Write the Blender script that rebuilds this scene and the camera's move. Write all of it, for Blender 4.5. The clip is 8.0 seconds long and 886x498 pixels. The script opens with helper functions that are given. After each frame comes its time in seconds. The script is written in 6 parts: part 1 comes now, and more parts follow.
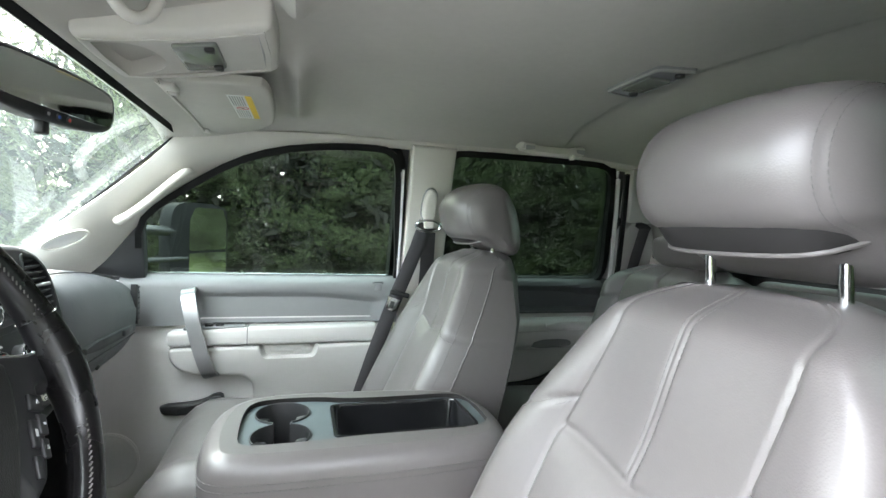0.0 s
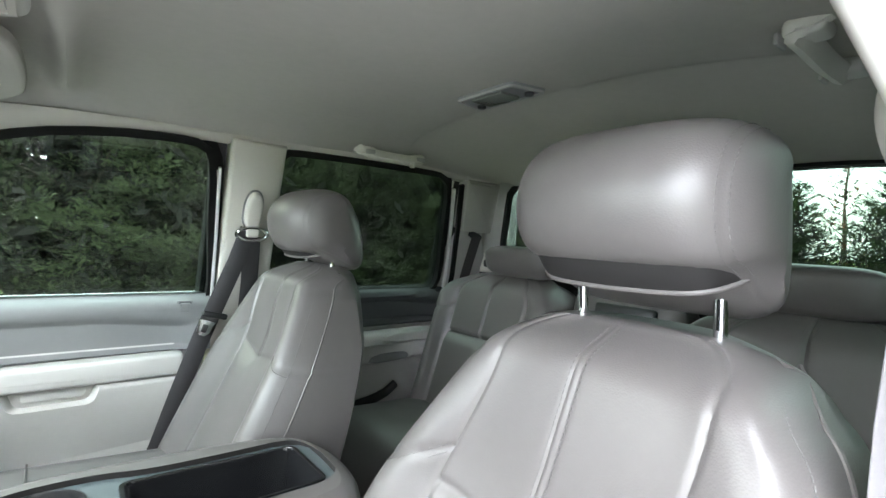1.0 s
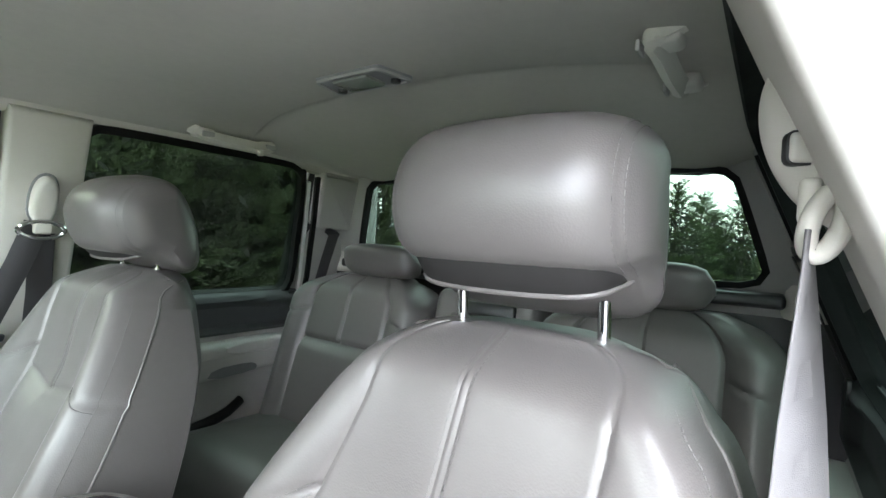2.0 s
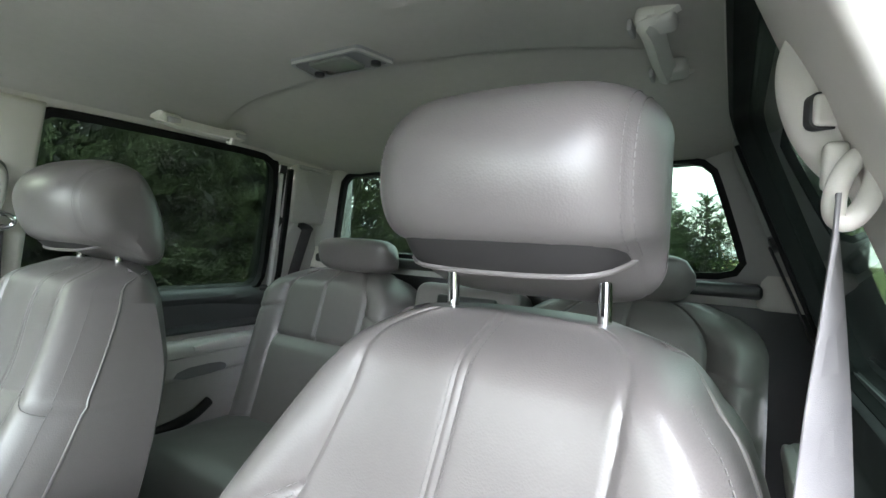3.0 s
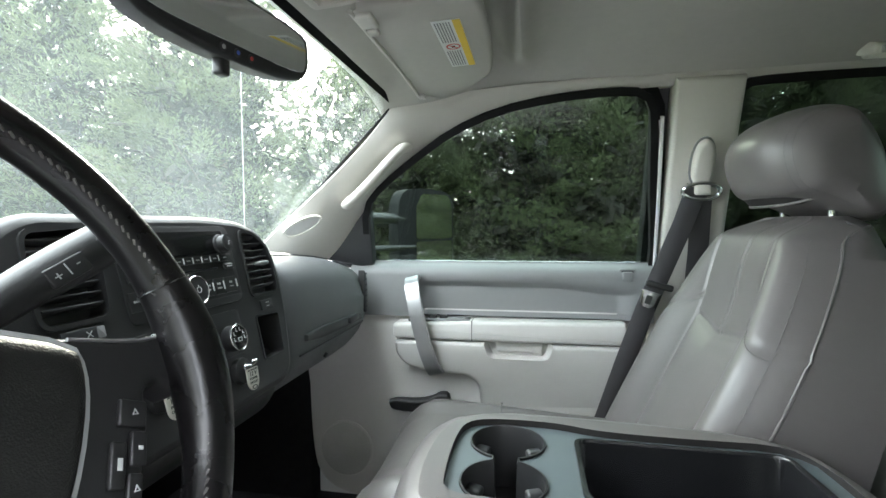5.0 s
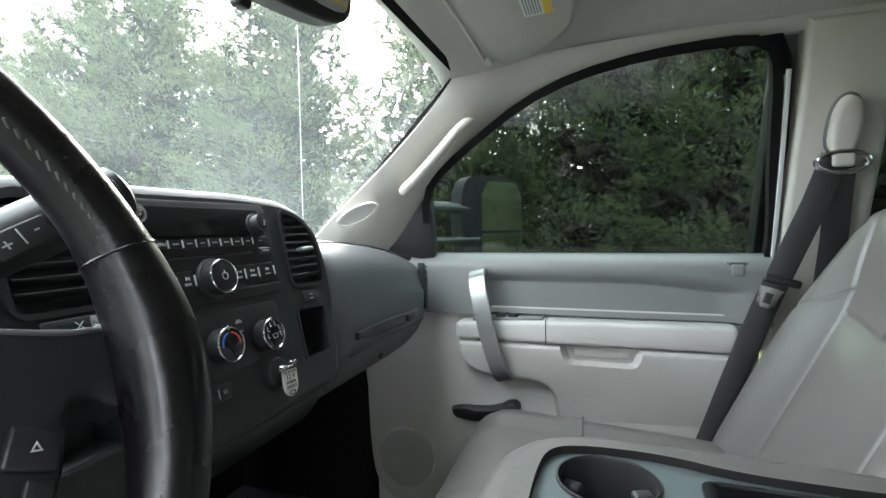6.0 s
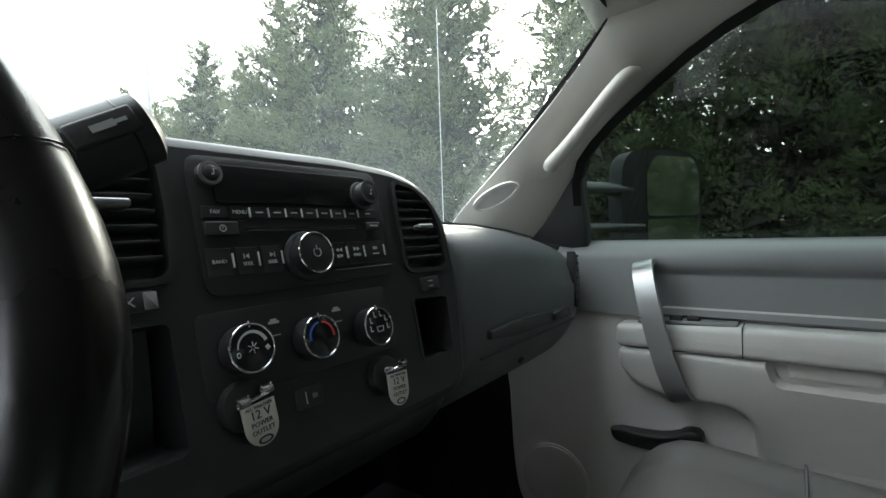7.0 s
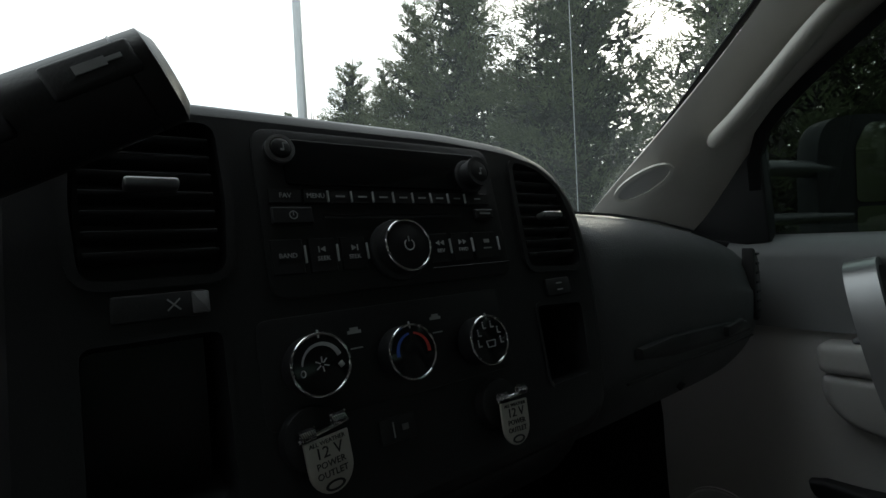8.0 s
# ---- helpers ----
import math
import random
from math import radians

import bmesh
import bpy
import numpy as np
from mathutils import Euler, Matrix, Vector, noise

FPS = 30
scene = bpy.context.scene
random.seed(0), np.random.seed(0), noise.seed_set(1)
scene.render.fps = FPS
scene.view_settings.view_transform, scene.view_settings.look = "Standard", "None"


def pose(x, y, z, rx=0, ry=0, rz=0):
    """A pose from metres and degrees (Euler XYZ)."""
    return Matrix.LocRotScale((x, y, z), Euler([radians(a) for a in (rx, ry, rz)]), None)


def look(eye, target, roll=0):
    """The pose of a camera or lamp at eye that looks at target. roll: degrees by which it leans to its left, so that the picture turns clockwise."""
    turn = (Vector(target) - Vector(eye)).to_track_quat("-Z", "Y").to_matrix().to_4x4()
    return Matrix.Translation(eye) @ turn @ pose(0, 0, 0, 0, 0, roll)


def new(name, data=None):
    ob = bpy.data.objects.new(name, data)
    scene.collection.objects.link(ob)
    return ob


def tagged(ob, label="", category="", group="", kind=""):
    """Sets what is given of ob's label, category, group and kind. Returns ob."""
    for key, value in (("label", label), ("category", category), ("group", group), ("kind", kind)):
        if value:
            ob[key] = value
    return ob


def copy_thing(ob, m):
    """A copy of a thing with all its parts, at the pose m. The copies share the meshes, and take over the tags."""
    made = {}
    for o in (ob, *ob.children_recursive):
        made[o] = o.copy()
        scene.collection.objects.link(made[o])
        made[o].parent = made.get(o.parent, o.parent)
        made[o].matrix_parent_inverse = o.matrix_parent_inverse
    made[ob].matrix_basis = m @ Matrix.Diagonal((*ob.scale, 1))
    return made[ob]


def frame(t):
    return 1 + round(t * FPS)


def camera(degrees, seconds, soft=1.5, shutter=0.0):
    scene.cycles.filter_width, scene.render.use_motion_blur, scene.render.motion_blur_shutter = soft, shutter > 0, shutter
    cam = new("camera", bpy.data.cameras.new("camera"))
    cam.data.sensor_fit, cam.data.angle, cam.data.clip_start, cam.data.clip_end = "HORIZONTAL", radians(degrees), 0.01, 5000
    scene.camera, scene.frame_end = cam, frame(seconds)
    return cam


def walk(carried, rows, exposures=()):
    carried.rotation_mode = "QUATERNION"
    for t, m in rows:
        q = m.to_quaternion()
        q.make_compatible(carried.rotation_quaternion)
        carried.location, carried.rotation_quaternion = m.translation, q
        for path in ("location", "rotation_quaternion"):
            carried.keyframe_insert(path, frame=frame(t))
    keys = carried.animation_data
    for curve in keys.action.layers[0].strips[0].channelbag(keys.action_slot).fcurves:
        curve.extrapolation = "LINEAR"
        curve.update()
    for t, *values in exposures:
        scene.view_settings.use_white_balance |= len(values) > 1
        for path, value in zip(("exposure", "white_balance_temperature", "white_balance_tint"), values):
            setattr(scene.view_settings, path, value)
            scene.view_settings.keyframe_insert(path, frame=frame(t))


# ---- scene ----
cam = camera(85.9, 8.0)
PATH = [
    (0, (0.806, -0.813, 1.616), (1.374, 1.103, 1.535), 2.3),
    (0.5, (0.795, -0.733, 1.632), (1.626, 1.085, 1.563), 2.5),
    (1, (0.807, -0.69, 1.643), (2.033, 0.89, 1.596), 2.9),
    (1.5, (0.831, -0.655, 1.646), (2.326, 0.672, 1.608), 2.9),
    (2.8, (0.856, -0.596, 1.632), (2.575, 0.426, 1.613), 3.1),
    (3, (0.859, -0.594, 1.626), (2.566, 0.448, 1.601), 2.9),
    (3.5, (0.868, -0.58, 1.614), (2.148, 0.956, 1.561), 2.4),
    (4, (0.844, -0.569, 1.606), (1.395, 1.352, 1.521), 1.2),
    (4.5, (0.822, -0.543, 1.584), (0.79, 1.454, 1.48), 0.2),
    (5, (0.811, -0.523, 1.551), (0.443, 1.44, 1.452), -0.3),
    (6.3, (0.762, -0.341, 1.509), (0.006, 1.509, 1.418), -1.1),
    (6.5, (0.753, -0.309, 1.501), (-0.124, 1.486, 1.412), -1.3),
    (7, (0.727, -0.247, 1.483), (-0.46, 1.361, 1.408), -1.9),
    (7.5, (0.701, -0.196, 1.467), (-0.75, 1.18, 1.418), -2.5),
    (8, (0.666, -0.158, 1.47), (-0.919, 1.061, 1.432), -2.8),
]
EXPO = [(0.0, 5.7), (1.0, 5.8), (4.0, 5.8), (4.5, 5.62), (5.0, 5.36), (6.5, 4.66), (7.0, 3.95), (7.5, 2.9), (8.0, 1.9)]
SKY, SUNPOWER = 0.15, 0.45
walk(cam, [(t, look(eye, target, roll)) for t, eye, target, roll in PATH], EXPO)

# world and sun
SUN = Vector((-0.42, 0.83, 0.38)).normalized()
world = bpy.data.worlds.new("world")
scene.world = world
world.use_nodes = True
wn = world.node_tree.nodes
sky = wn.new("ShaderNodeTexSky")
sky.sky_type, sky.sun_disc = "NISHITA", False
sky.sun_elevation, sky.sun_rotation = radians(22), math.atan2(SUN.x, SUN.y)
sky.air_density, sky.dust_density, sky.ozone_density = 1.0, 3.0, 1.0
wn["Background"].inputs["Strength"].default_value = SKY
haze = wn.new("ShaderNodeHueSaturation")
haze.inputs["Saturation"].default_value = 0.45
world.node_tree.links.new(sky.outputs[0], haze.inputs["Color"])
veil = wn.new("ShaderNodeMix")
veil.data_type = "RGBA"
veil.inputs[0].default_value = 0.8
cloud = wn.new("ShaderNodeTexNoise")
cloud.inputs["Scale"].default_value, cloud.inputs["Detail"].default_value = 3.2, 5
thin = wn.new("ShaderNodeValToRGB")
thin.color_ramp.elements[0].position, thin.color_ramp.elements[0].color = 0.34, (2.5, 2.9, 3.5, 1)
thin.color_ramp.elements[1].position, thin.color_ramp.elements[1].color = 0.60, (4.4, 4.4, 4.4, 1)
spread = wn.new("ShaderNodeTexCoord")
stretch = wn.new("ShaderNodeMapping")
stretch.inputs["Scale"].default_value = (1, 1, 3.2)
world.node_tree.links.new(spread.outputs["Generated"], stretch.inputs["Vector"])
world.node_tree.links.new(stretch.outputs[0], cloud.inputs["Vector"])
world.node_tree.links.new(cloud.outputs["Fac"], thin.inputs[0])
world.node_tree.links.new(thin.outputs[0], veil.inputs[7])
world.node_tree.links.new(haze.outputs[0], veil.inputs[6])
world.node_tree.links.new(veil.outputs[2], wn["Background"].inputs["Color"])
sun = new("sun", bpy.data.lights.new("sun", "SUN"))
sun.data.energy, sun.data.angle, sun.data.color = SUNPOWER, radians(12.0), (1.0, 0.93, 0.82)
sun.matrix_world = look(SUN * 50, (0, 0, 0))


# ---- materials ----
def mat(name, color, rough=0.6, metal=0.0, vary=0.08, scale=12.0, bump=0.0, bscale=400.0, spec=0.5, cell=False, island=0.0, rnd=0.0, coat=0.0):
    m = bpy.data.materials.new(name)
    m.use_nodes = True
    nt = m.node_tree
    n, l = nt.nodes, nt.links
    p = n["Principled BSDF"]
    p.inputs["Metallic"].default_value = metal
    p.inputs["Specular IOR Level"].default_value = spec
    p.inputs["Coat Weight"].default_value = coat
    tc = n.new("ShaderNodeTexCoord")
    n1 = n.new("ShaderNodeTexNoise")
    n1.inputs["Scale"].default_value, n1.inputs["Detail"].default_value = scale, 6
    n2 = n.new("ShaderNodeTexNoise")
    n2.inputs["Scale"].default_value, n2.inputs["Detail"].default_value = scale * 14, 3
    l.new(tc.outputs["Object"], n1.inputs["Vector"])
    l.new(tc.outputs["Object"], n2.inputs["Vector"])
    add = n.new("ShaderNodeMath")
    add.operation = "MULTIPLY_ADD"
    add.inputs[1].default_value = 0.45
    l.new(n2.outputs["Fac"], add.inputs[0])
    l.new(n1.outputs["Fac"], add.inputs[2])
    mr = n.new("ShaderNodeMapRange")
    mr.inputs["From Min"].default_value, mr.inputs["From Max"].default_value = 0.4, 1.05
    mr.inputs["To Min"].default_value, mr.inputs["To Max"].default_value = 1 - vary, 1 + vary
    l.new(add.outputs[0], mr.inputs["Value"])
    src = mr.outputs[0]
    for amount, kind in ((island, "g"), (rnd, "o")):
        if amount:
            g = n.new("ShaderNodeNewGeometry" if kind == "g" else "ShaderNodeObjectInfo")
            r2 = n.new("ShaderNodeMapRange")
            r2.inputs["To Min"].default_value, r2.inputs["To Max"].default_value = 1 - amount, 1 + amount
            l.new(g.outputs["Random Per Island" if kind == "g" else "Random"], r2.inputs["Value"])
            mu = n.new("ShaderNodeMath")
            mu.operation = "MULTIPLY"
            l.new(src, mu.inputs[0])
            l.new(r2.outputs[0], mu.inputs[1])
            src = mu.outputs[0]
    vm = n.new("ShaderNodeVectorMath")
    vm.operation = "SCALE"
    vm.inputs[0].default_value = color
    l.new(src, vm.inputs["Scale"])
    l.new(vm.outputs[0], p.inputs["Base Color"])
    rr = n.new("ShaderNodeMapRange")
    rr.inputs["From Min"].default_value, rr.inputs["From Max"].default_value = 0.35, 0.7
    rr.inputs["To Min"].default_value, rr.inputs["To Max"].default_value = max(0.02, rough - 0.07), min(1, rough + 0.07)
    l.new(n1.outputs["Fac"], rr.inputs["Value"])
    l.new(rr.outputs[0], p.inputs["Roughness"])
    if bump:
        tex = n.new("ShaderNodeTexVoronoi" if cell else "ShaderNodeTexNoise")
        tex.inputs["Scale"].default_value = bscale
        l.new(tc.outputs["Object"], tex.inputs["Vector"])
        b = n.new("ShaderNodeBump")
        b.inputs["Strength"].default_value, b.inputs["Distance"].default_value = bump, 0.002
        l.new(tex.outputs["Distance" if cell else "Fac"], b.inputs["Height"])
        l.new(b.outputs[0], p.inputs["Normal"])
    return m


def pane_mat(name, tint, dirt=0.0, dirt_scale=9.0):
    m = bpy.data.materials.new(name)
    m.use_nodes = True
    nt = m.node_tree
    n, l = nt.nodes, nt.links
    n.remove(n["Principled BSDF"])
    out = n["Material Output"]
    tr = n.new("ShaderNodeBsdfTransparent")
    tr.inputs["Color"].default_value = (*tint, 1)
    gl = n.new("ShaderNodeBsdfGlossy")
    gl.inputs["Roughness"].default_value = 0.01
    fr = n.new("ShaderNodeLayerWeight")
    pw = n.new("ShaderNodeMath")
    pw.operation = "POWER"
    pw.inputs[1].default_value = 5.0
    l.new(fr.outputs["Facing"], pw.inputs[0])
    ma = n.new("ShaderNodeMath")
    ma.operation = "MULTIPLY_ADD"
    ma.inputs[1].default_value, ma.inputs[2].default_value = 0.85, 0.045
    l.new(pw.outputs[0], ma.inputs[0])
    mix = n.new("ShaderNodeMixShader")
    l.new(ma.outputs[0], mix.inputs[0])
    last = tr.outputs[0]
    if dirt:
        tc = n.new("ShaderNodeTexCoord")
        tx = n.new("ShaderNodeTexNoise")
        tx.inputs["Scale"].default_value, tx.inputs["Detail"].default_value = dirt_scale, 8
        l.new(tc.outputs["Object"], tx.inputs["Vector"])
        mr = n.new("ShaderNodeMapRange")
        mr.inputs["From Min"].default_value, mr.inputs["From Max"].default_value = 0.35, 0.75
        mr.inputs["To Min"].default_value, mr.inputs["To Max"].default_value = dirt * 0.85, dirt * 1.2
        l.new(tx.outputs["Fac"], mr.inputs["Value"])
        tl = n.new("ShaderNodeBsdfTranslucent")
        tl.inputs["Color"].default_value = (0.72, 0.84, 0.80, 1)
        m2 = n.new("ShaderNodeMixShader")
        l.new(mr.outputs[0], m2.inputs[0])
        l.new(tr.outputs[0], m2.inputs[1])
        l.new(tl.outputs[0], m2.inputs[2])
        last = m2.outputs[0]
    l.new(last, mix.inputs[1])
    l.new(gl.outputs[0], mix.inputs[2])
    l.new(mix.outputs[0], out.inputs["Surface"])
    return m


LEATHER = mat("grey_leather", (0.104, 0.094, 0.092), 0.42, vary=0.06, scale=6, bump=0.06, bscale=520, cell=True, spec=0.52)
# Dark panel leather; its colour also holds shade for headrest undersides and tray edge.
LEATHER_DARK = mat("shaded_dark_leather", (0.020, 0.0185, 0.0185), 0.7, vary=0.06, scale=6, bump=0.05, bscale=520, cell=True, spec=0.18)
THREAD = mat("grey_thread", (0.115, 0.108, 0.105), 0.8)
LIGHT_PLASTIC = mat("light_grey_plastic", (0.51, 0.496, 0.48), 0.55, vary=0.04, scale=5, bump=0.12, bscale=900)
MID_PLASTIC = mat("mid_grey_plastic", (0.195, 0.196, 0.200), 0.5, vary=0.05, scale=6, bump=0.15, bscale=800)
DASH_PLASTIC = mat("dash_grey_plastic", (0.085, 0.087, 0.091), 0.42, vary=0.05, scale=6, bump=0.22, bscale=600, cell=True)
# Grey for small trim, and the shaded copy of light plastic on rear corner covers.
PLASTIC_SHADE = mat("grey_and_shaded_plastic", (0.36, 0.355, 0.34), 0.6, vary=0.05, scale=8)
# Charcoal joint colour; also shade painted on rear belt panels and the map pocket.
CHARCOAL_SHADE = mat("charcoal_shade_plastic", (0.05, 0.052, 0.055), 0.5, vary=0.06, scale=6, bump=0.15, bscale=800)
DARK_PLASTIC = mat("dark_grey_plastic", (0.022, 0.0225, 0.024), 0.5, vary=0.1, scale=9, bump=0.1, bscale=700)
BLACK_PLASTIC = mat("black_plastic", (0.017, 0.017, 0.018), 0.42, vary=0.12, scale=9, bump=0.08, bscale=700, spec=0.45)
GLOSS_BLACK = mat("gloss_black_plastic", (0.010, 0.010, 0.011), 0.16, vary=0.1)
RUBBER = mat("black_rubber_seal", (0.008, 0.008, 0.0085), 0.7, vary=0.15, bump=0.1, bscale=300, spec=0.15)
HEADLINER = mat("headliner_cloth", (0.47, 0.456, 0.412), 0.95, vary=0.06, scale=4, bump=0.25, bscale=1200, spec=0.1)
PILLAR = mat("beige_grey_trim", (0.55, 0.526, 0.483), 0.6, vary=0.04, scale=5, bump=0.04, bscale=900)
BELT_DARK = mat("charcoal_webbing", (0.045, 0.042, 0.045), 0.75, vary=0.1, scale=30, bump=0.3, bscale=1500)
# Lit copy of the charcoal webbing; light on the driver side is in this colour.
BELT_LIT = mat("lit_webbing", (0.155, 0.147, 0.152), 0.75, vary=0.1, scale=30, bump=0.3, bscale=1500)
CARPET = mat("charcoal_carpet", (0.016, 0.016, 0.017), 0.98, vary=0.3, scale=60, bump=0.6, bscale=900, spec=0.1)
CHROME = mat("chrome", (0.75, 0.75, 0.76), 0.12, metal=1.0, vary=0.03)
SILVER = mat("satin_silver_paint", (0.33, 0.33, 0.335), 0.35, metal=0.75, vary=0.05, scale=5)
TAG = mat("brushed_tag", (0.62, 0.60, 0.54), 0.4, metal=0.4, vary=0.08, scale=40)
INK = mat("white_print", (0.42, 0.43, 0.43), 0.6)
INK_DARK = mat("dark_print", (0.03, 0.03, 0.03), 0.6)
INK_RED = mat("red_print", (0.55, 0.05, 0.04), 0.6)
INK_BLUE = mat("blue_print", (0.05, 0.12, 0.5), 0.6)
PAPER = mat("label_paper", (0.72, 0.72, 0.70), 0.6)
YELLOW = mat("label_yellow", (0.75, 0.52, 0.06), 0.6)
WHITE_PAINT = mat("white_car_paint", (0.72, 0.72, 0.72), 0.25, vary=0.02, coat=0.6)
PALE_PLASTIC = mat("pale_handle_plastic", (0.62, 0.60, 0.55), 0.5, vary=0.04, scale=5, bump=0.04, bscale=900)
LENS = mat("milky_lens", (0.50, 0.52, 0.52), 0.2, vary=0.1)
MIRROR = mat("mirror_silver", (0.72, 0.74, 0.74), 0.02, metal=1.0, vary=0.01)
BROWN_PATCH = mat("console_tray_green_grey", (0.075, 0.092, 0.098), 0.42, vary=0.05, bump=0.1, bscale=700)
WHEEL_LEATHER = mat("black_leather", (0.006, 0.0055, 0.006), 0.27, vary=0.15, scale=14, bump=0.22, bscale=55, spec=0.42)
HORN = mat("grained_black_vinyl", (0.012, 0.012, 0.0115), 0.42, vary=0.12, scale=9, bump=0.25, bscale=800, cell=True)
GRILLE = mat("speaker_mesh", (0.42, 0.41, 0.395), 0.7, vary=0.1, bump=0.35, bscale=500, cell=True)
DOME_LENS = mat("smoky_lamp_lens", (0.20, 0.21, 0.19), 0.15, vary=0.1)
LEAF = mat("cypress_foliage", (0.098, 0.112, 0.064), 0.6, vary=0.45, scale=2.2, island=0.35, spec=0.25)
LEAF_FAR = mat("far_foliage", (0.060, 0.088, 0.036), 0.7, vary=0.3, scale=0.5, island=0.5, spec=0.2)
# Inner twig fill, near black so that the crown's inner shade is painted in.
TWIG_SHADE = mat("inner_twigs", (0.016, 0.015, 0.010), 0.9, vary=0.3, scale=3)
RUST_LEAF = mat("autumn_foliage", (0.26, 0.10, 0.045), 0.7, vary=0.3, island=0.4, spec=0.2)
BARK = mat("bark", (0.085, 0.065, 0.05), 0.9, vary=0.3, scale=8, bump=0.8, bscale=30)
GRASS = mat("grass", (0.10, 0.125, 0.04), 0.95, vary=0.35, scale=0.5, bump=0.6, bscale=25, spec=0.1)
ASPHALT = mat("worn_asphalt", (0.115, 0.115, 0.115), 0.9, vary=0.2, scale=0.8, bump=0.5, bscale=90)
POLE = mat("galvanised_steel", (0.42, 0.43, 0.44), 0.5, metal=0.5, vary=0.08)
for m, share in ((LEAF, 0.28), (LEAF_FAR, 0.28), (RUST_LEAF, 0.4)):
    n, l = m.node_tree.nodes, m.node_tree.links
    p = n["Principled BSDF"]
    tl, mx = n.new("ShaderNodeBsdfTranslucent"), n.new("ShaderNodeMixShader")
    mx.inputs[0].default_value = share
    l.new(p.inputs["Base Color"].links[0].from_socket, tl.inputs["Color"])
    l.new(p.outputs[0], mx.inputs[1])
    l.new(tl.outputs[0], mx.inputs[2])
    l.new(mx.outputs[0], n["Material Output"].inputs["Surface"])
TINTED = pane_mat("tinted_side_glass", (0.43, 0.49, 0.46))
PRIVACY = pane_mat("privacy_glass", (0.25, 0.297, 0.269))
CLEAR = pane_mat("windshield_glass", (0.90, 0.93, 0.91), 0.016, 3.0)


# ---- building helpers ----
def link(name, bm, material, parent=None, label="", smooth=True):
    me = bpy.data.meshes.new(name)
    bmesh.ops.recalc_face_normals(bm, faces=bm.faces)
    bm.to_mesh(me)
    bm.free()
    for pl in me.polygons:
        pl.use_smooth = smooth
    if smooth:
        me.set_sharp_from_angle(angle=radians(42))
    me.materials.append(material)
    ob = new(name, me)
    if parent is not None:
        ob.parent = parent
    if label:
        ob["label"] = label
    return ob


def part(name, bm, material, parent, label="", smooth=True):
    return link(name, bm, material, parent, label, smooth)


def thing(name, label, category, group="", kind=""):
    return tagged(new(name), label, category, group, kind)


def structure(name, bm, material, label, category, smooth=True):
    return tagged(link(name, bm, material, None, "", smooth), label, category, "", "structure")


def rbox(size, m=None, r=0.005, seg=3):
    """A box of that size with rounded edges, centred at the pose m."""
    bm = bmesh.new()
    bmesh.ops.create_cube(bm, size=1)
    bmesh.ops.scale(bm, vec=size, verts=bm.verts)
    r = min(r, 0.49 * min(size))
    if r > 0:
        bmesh.ops.bevel(bm, geom=bm.edges[:], offset=r, segments=seg, profile=0.5, affect="EDGES")
    if m is not None:
        bmesh.ops.transform(bm, matrix=m, verts=bm.verts)
    return bm


def loft(rings, closed=True, caps=True, bm=None):
    bm = bm or bmesh.new()
    vs = [[bm.verts.new(p) for p in ring] for ring in rings]
    k = len(vs[0])
    for a, b in zip(vs, vs[1:]):
        for i in range(k if closed else k - 1):
            j = (i + 1) % k
            bm.faces.new((a[i], a[j], b[j], b[i]))
    if caps and closed:
        bm.faces.new(vs[0])
        bm.faces.new(vs[-1][::-1])
    return bm


def chaikin(pts, n=2, closed=True):
    for _ in range(n):
        out = []
        m = len(pts)
        for i in range(m if closed else m - 1):
            a, b = Vector(pts[i]), Vector(pts[(i + 1) % m])
            out += [a * 0.75 + b * 0.25, a * 0.25 + b * 0.75]
        if not closed:
            out = [Vector(pts[0])] + out + [Vector(pts[-1])]
        pts = out
    return [Vector(p) for p in pts]


def rounded(pts, r, n=4):
    """A polygon with its corners rounded by r."""
    out = []
    k = len(pts)
    for i in range(k):
        p, a, b = Vector(pts[i]), Vector(pts[i - 1]), Vector(pts[(i + 1) % k])
        d = min(r, 0.45 * (a - p).length, 0.45 * (b - p).length)
        s, e = p + (a - p).normalized() * d, p + (b - p).normalized() * d
        out += [s * (1 - t) ** 2 + p * 2 * t * (1 - t) + e * t * t for t in (j / n for j in range(n + 1))]
    return out


def tube(path, radius, seg=10, flat=1.0, up=(0, 0, 1), bm=None, closed=False):
    """A round or flattened rod along the path; radius may be one number or one for each point."""
    path = [Vector(p) for p in path]
    rings = []
    k = len(path)
    for i, p in enumerate(path):
        a = path[(i - 1) % k] if closed else path[max(0, i - 1)]
        b = path[(i + 1) % k] if closed else path[min(k - 1, i + 1)]
        d = (b - a).normalized()
        side = d.cross(Vector(up))
        side = side.normalized() if side.length > 1e-4 else Vector((1, 0, 0))
        top = side.cross(d).normalized()
        r = radius[i] if isinstance(radius, (list, tuple)) else radius
        rings.append([p + side * r * math.cos(q) + top * r * flat * math.sin(q) for q in (2 * math.pi * j / seg for j in range(seg))])
    if closed:
        rings.append(rings[0])
        bm = loft(rings, True, False, bm)
        bmesh.ops.remove_doubles(bm, verts=bm.verts, dist=1e-6)
        return bm
    return loft(rings, True, True, bm)


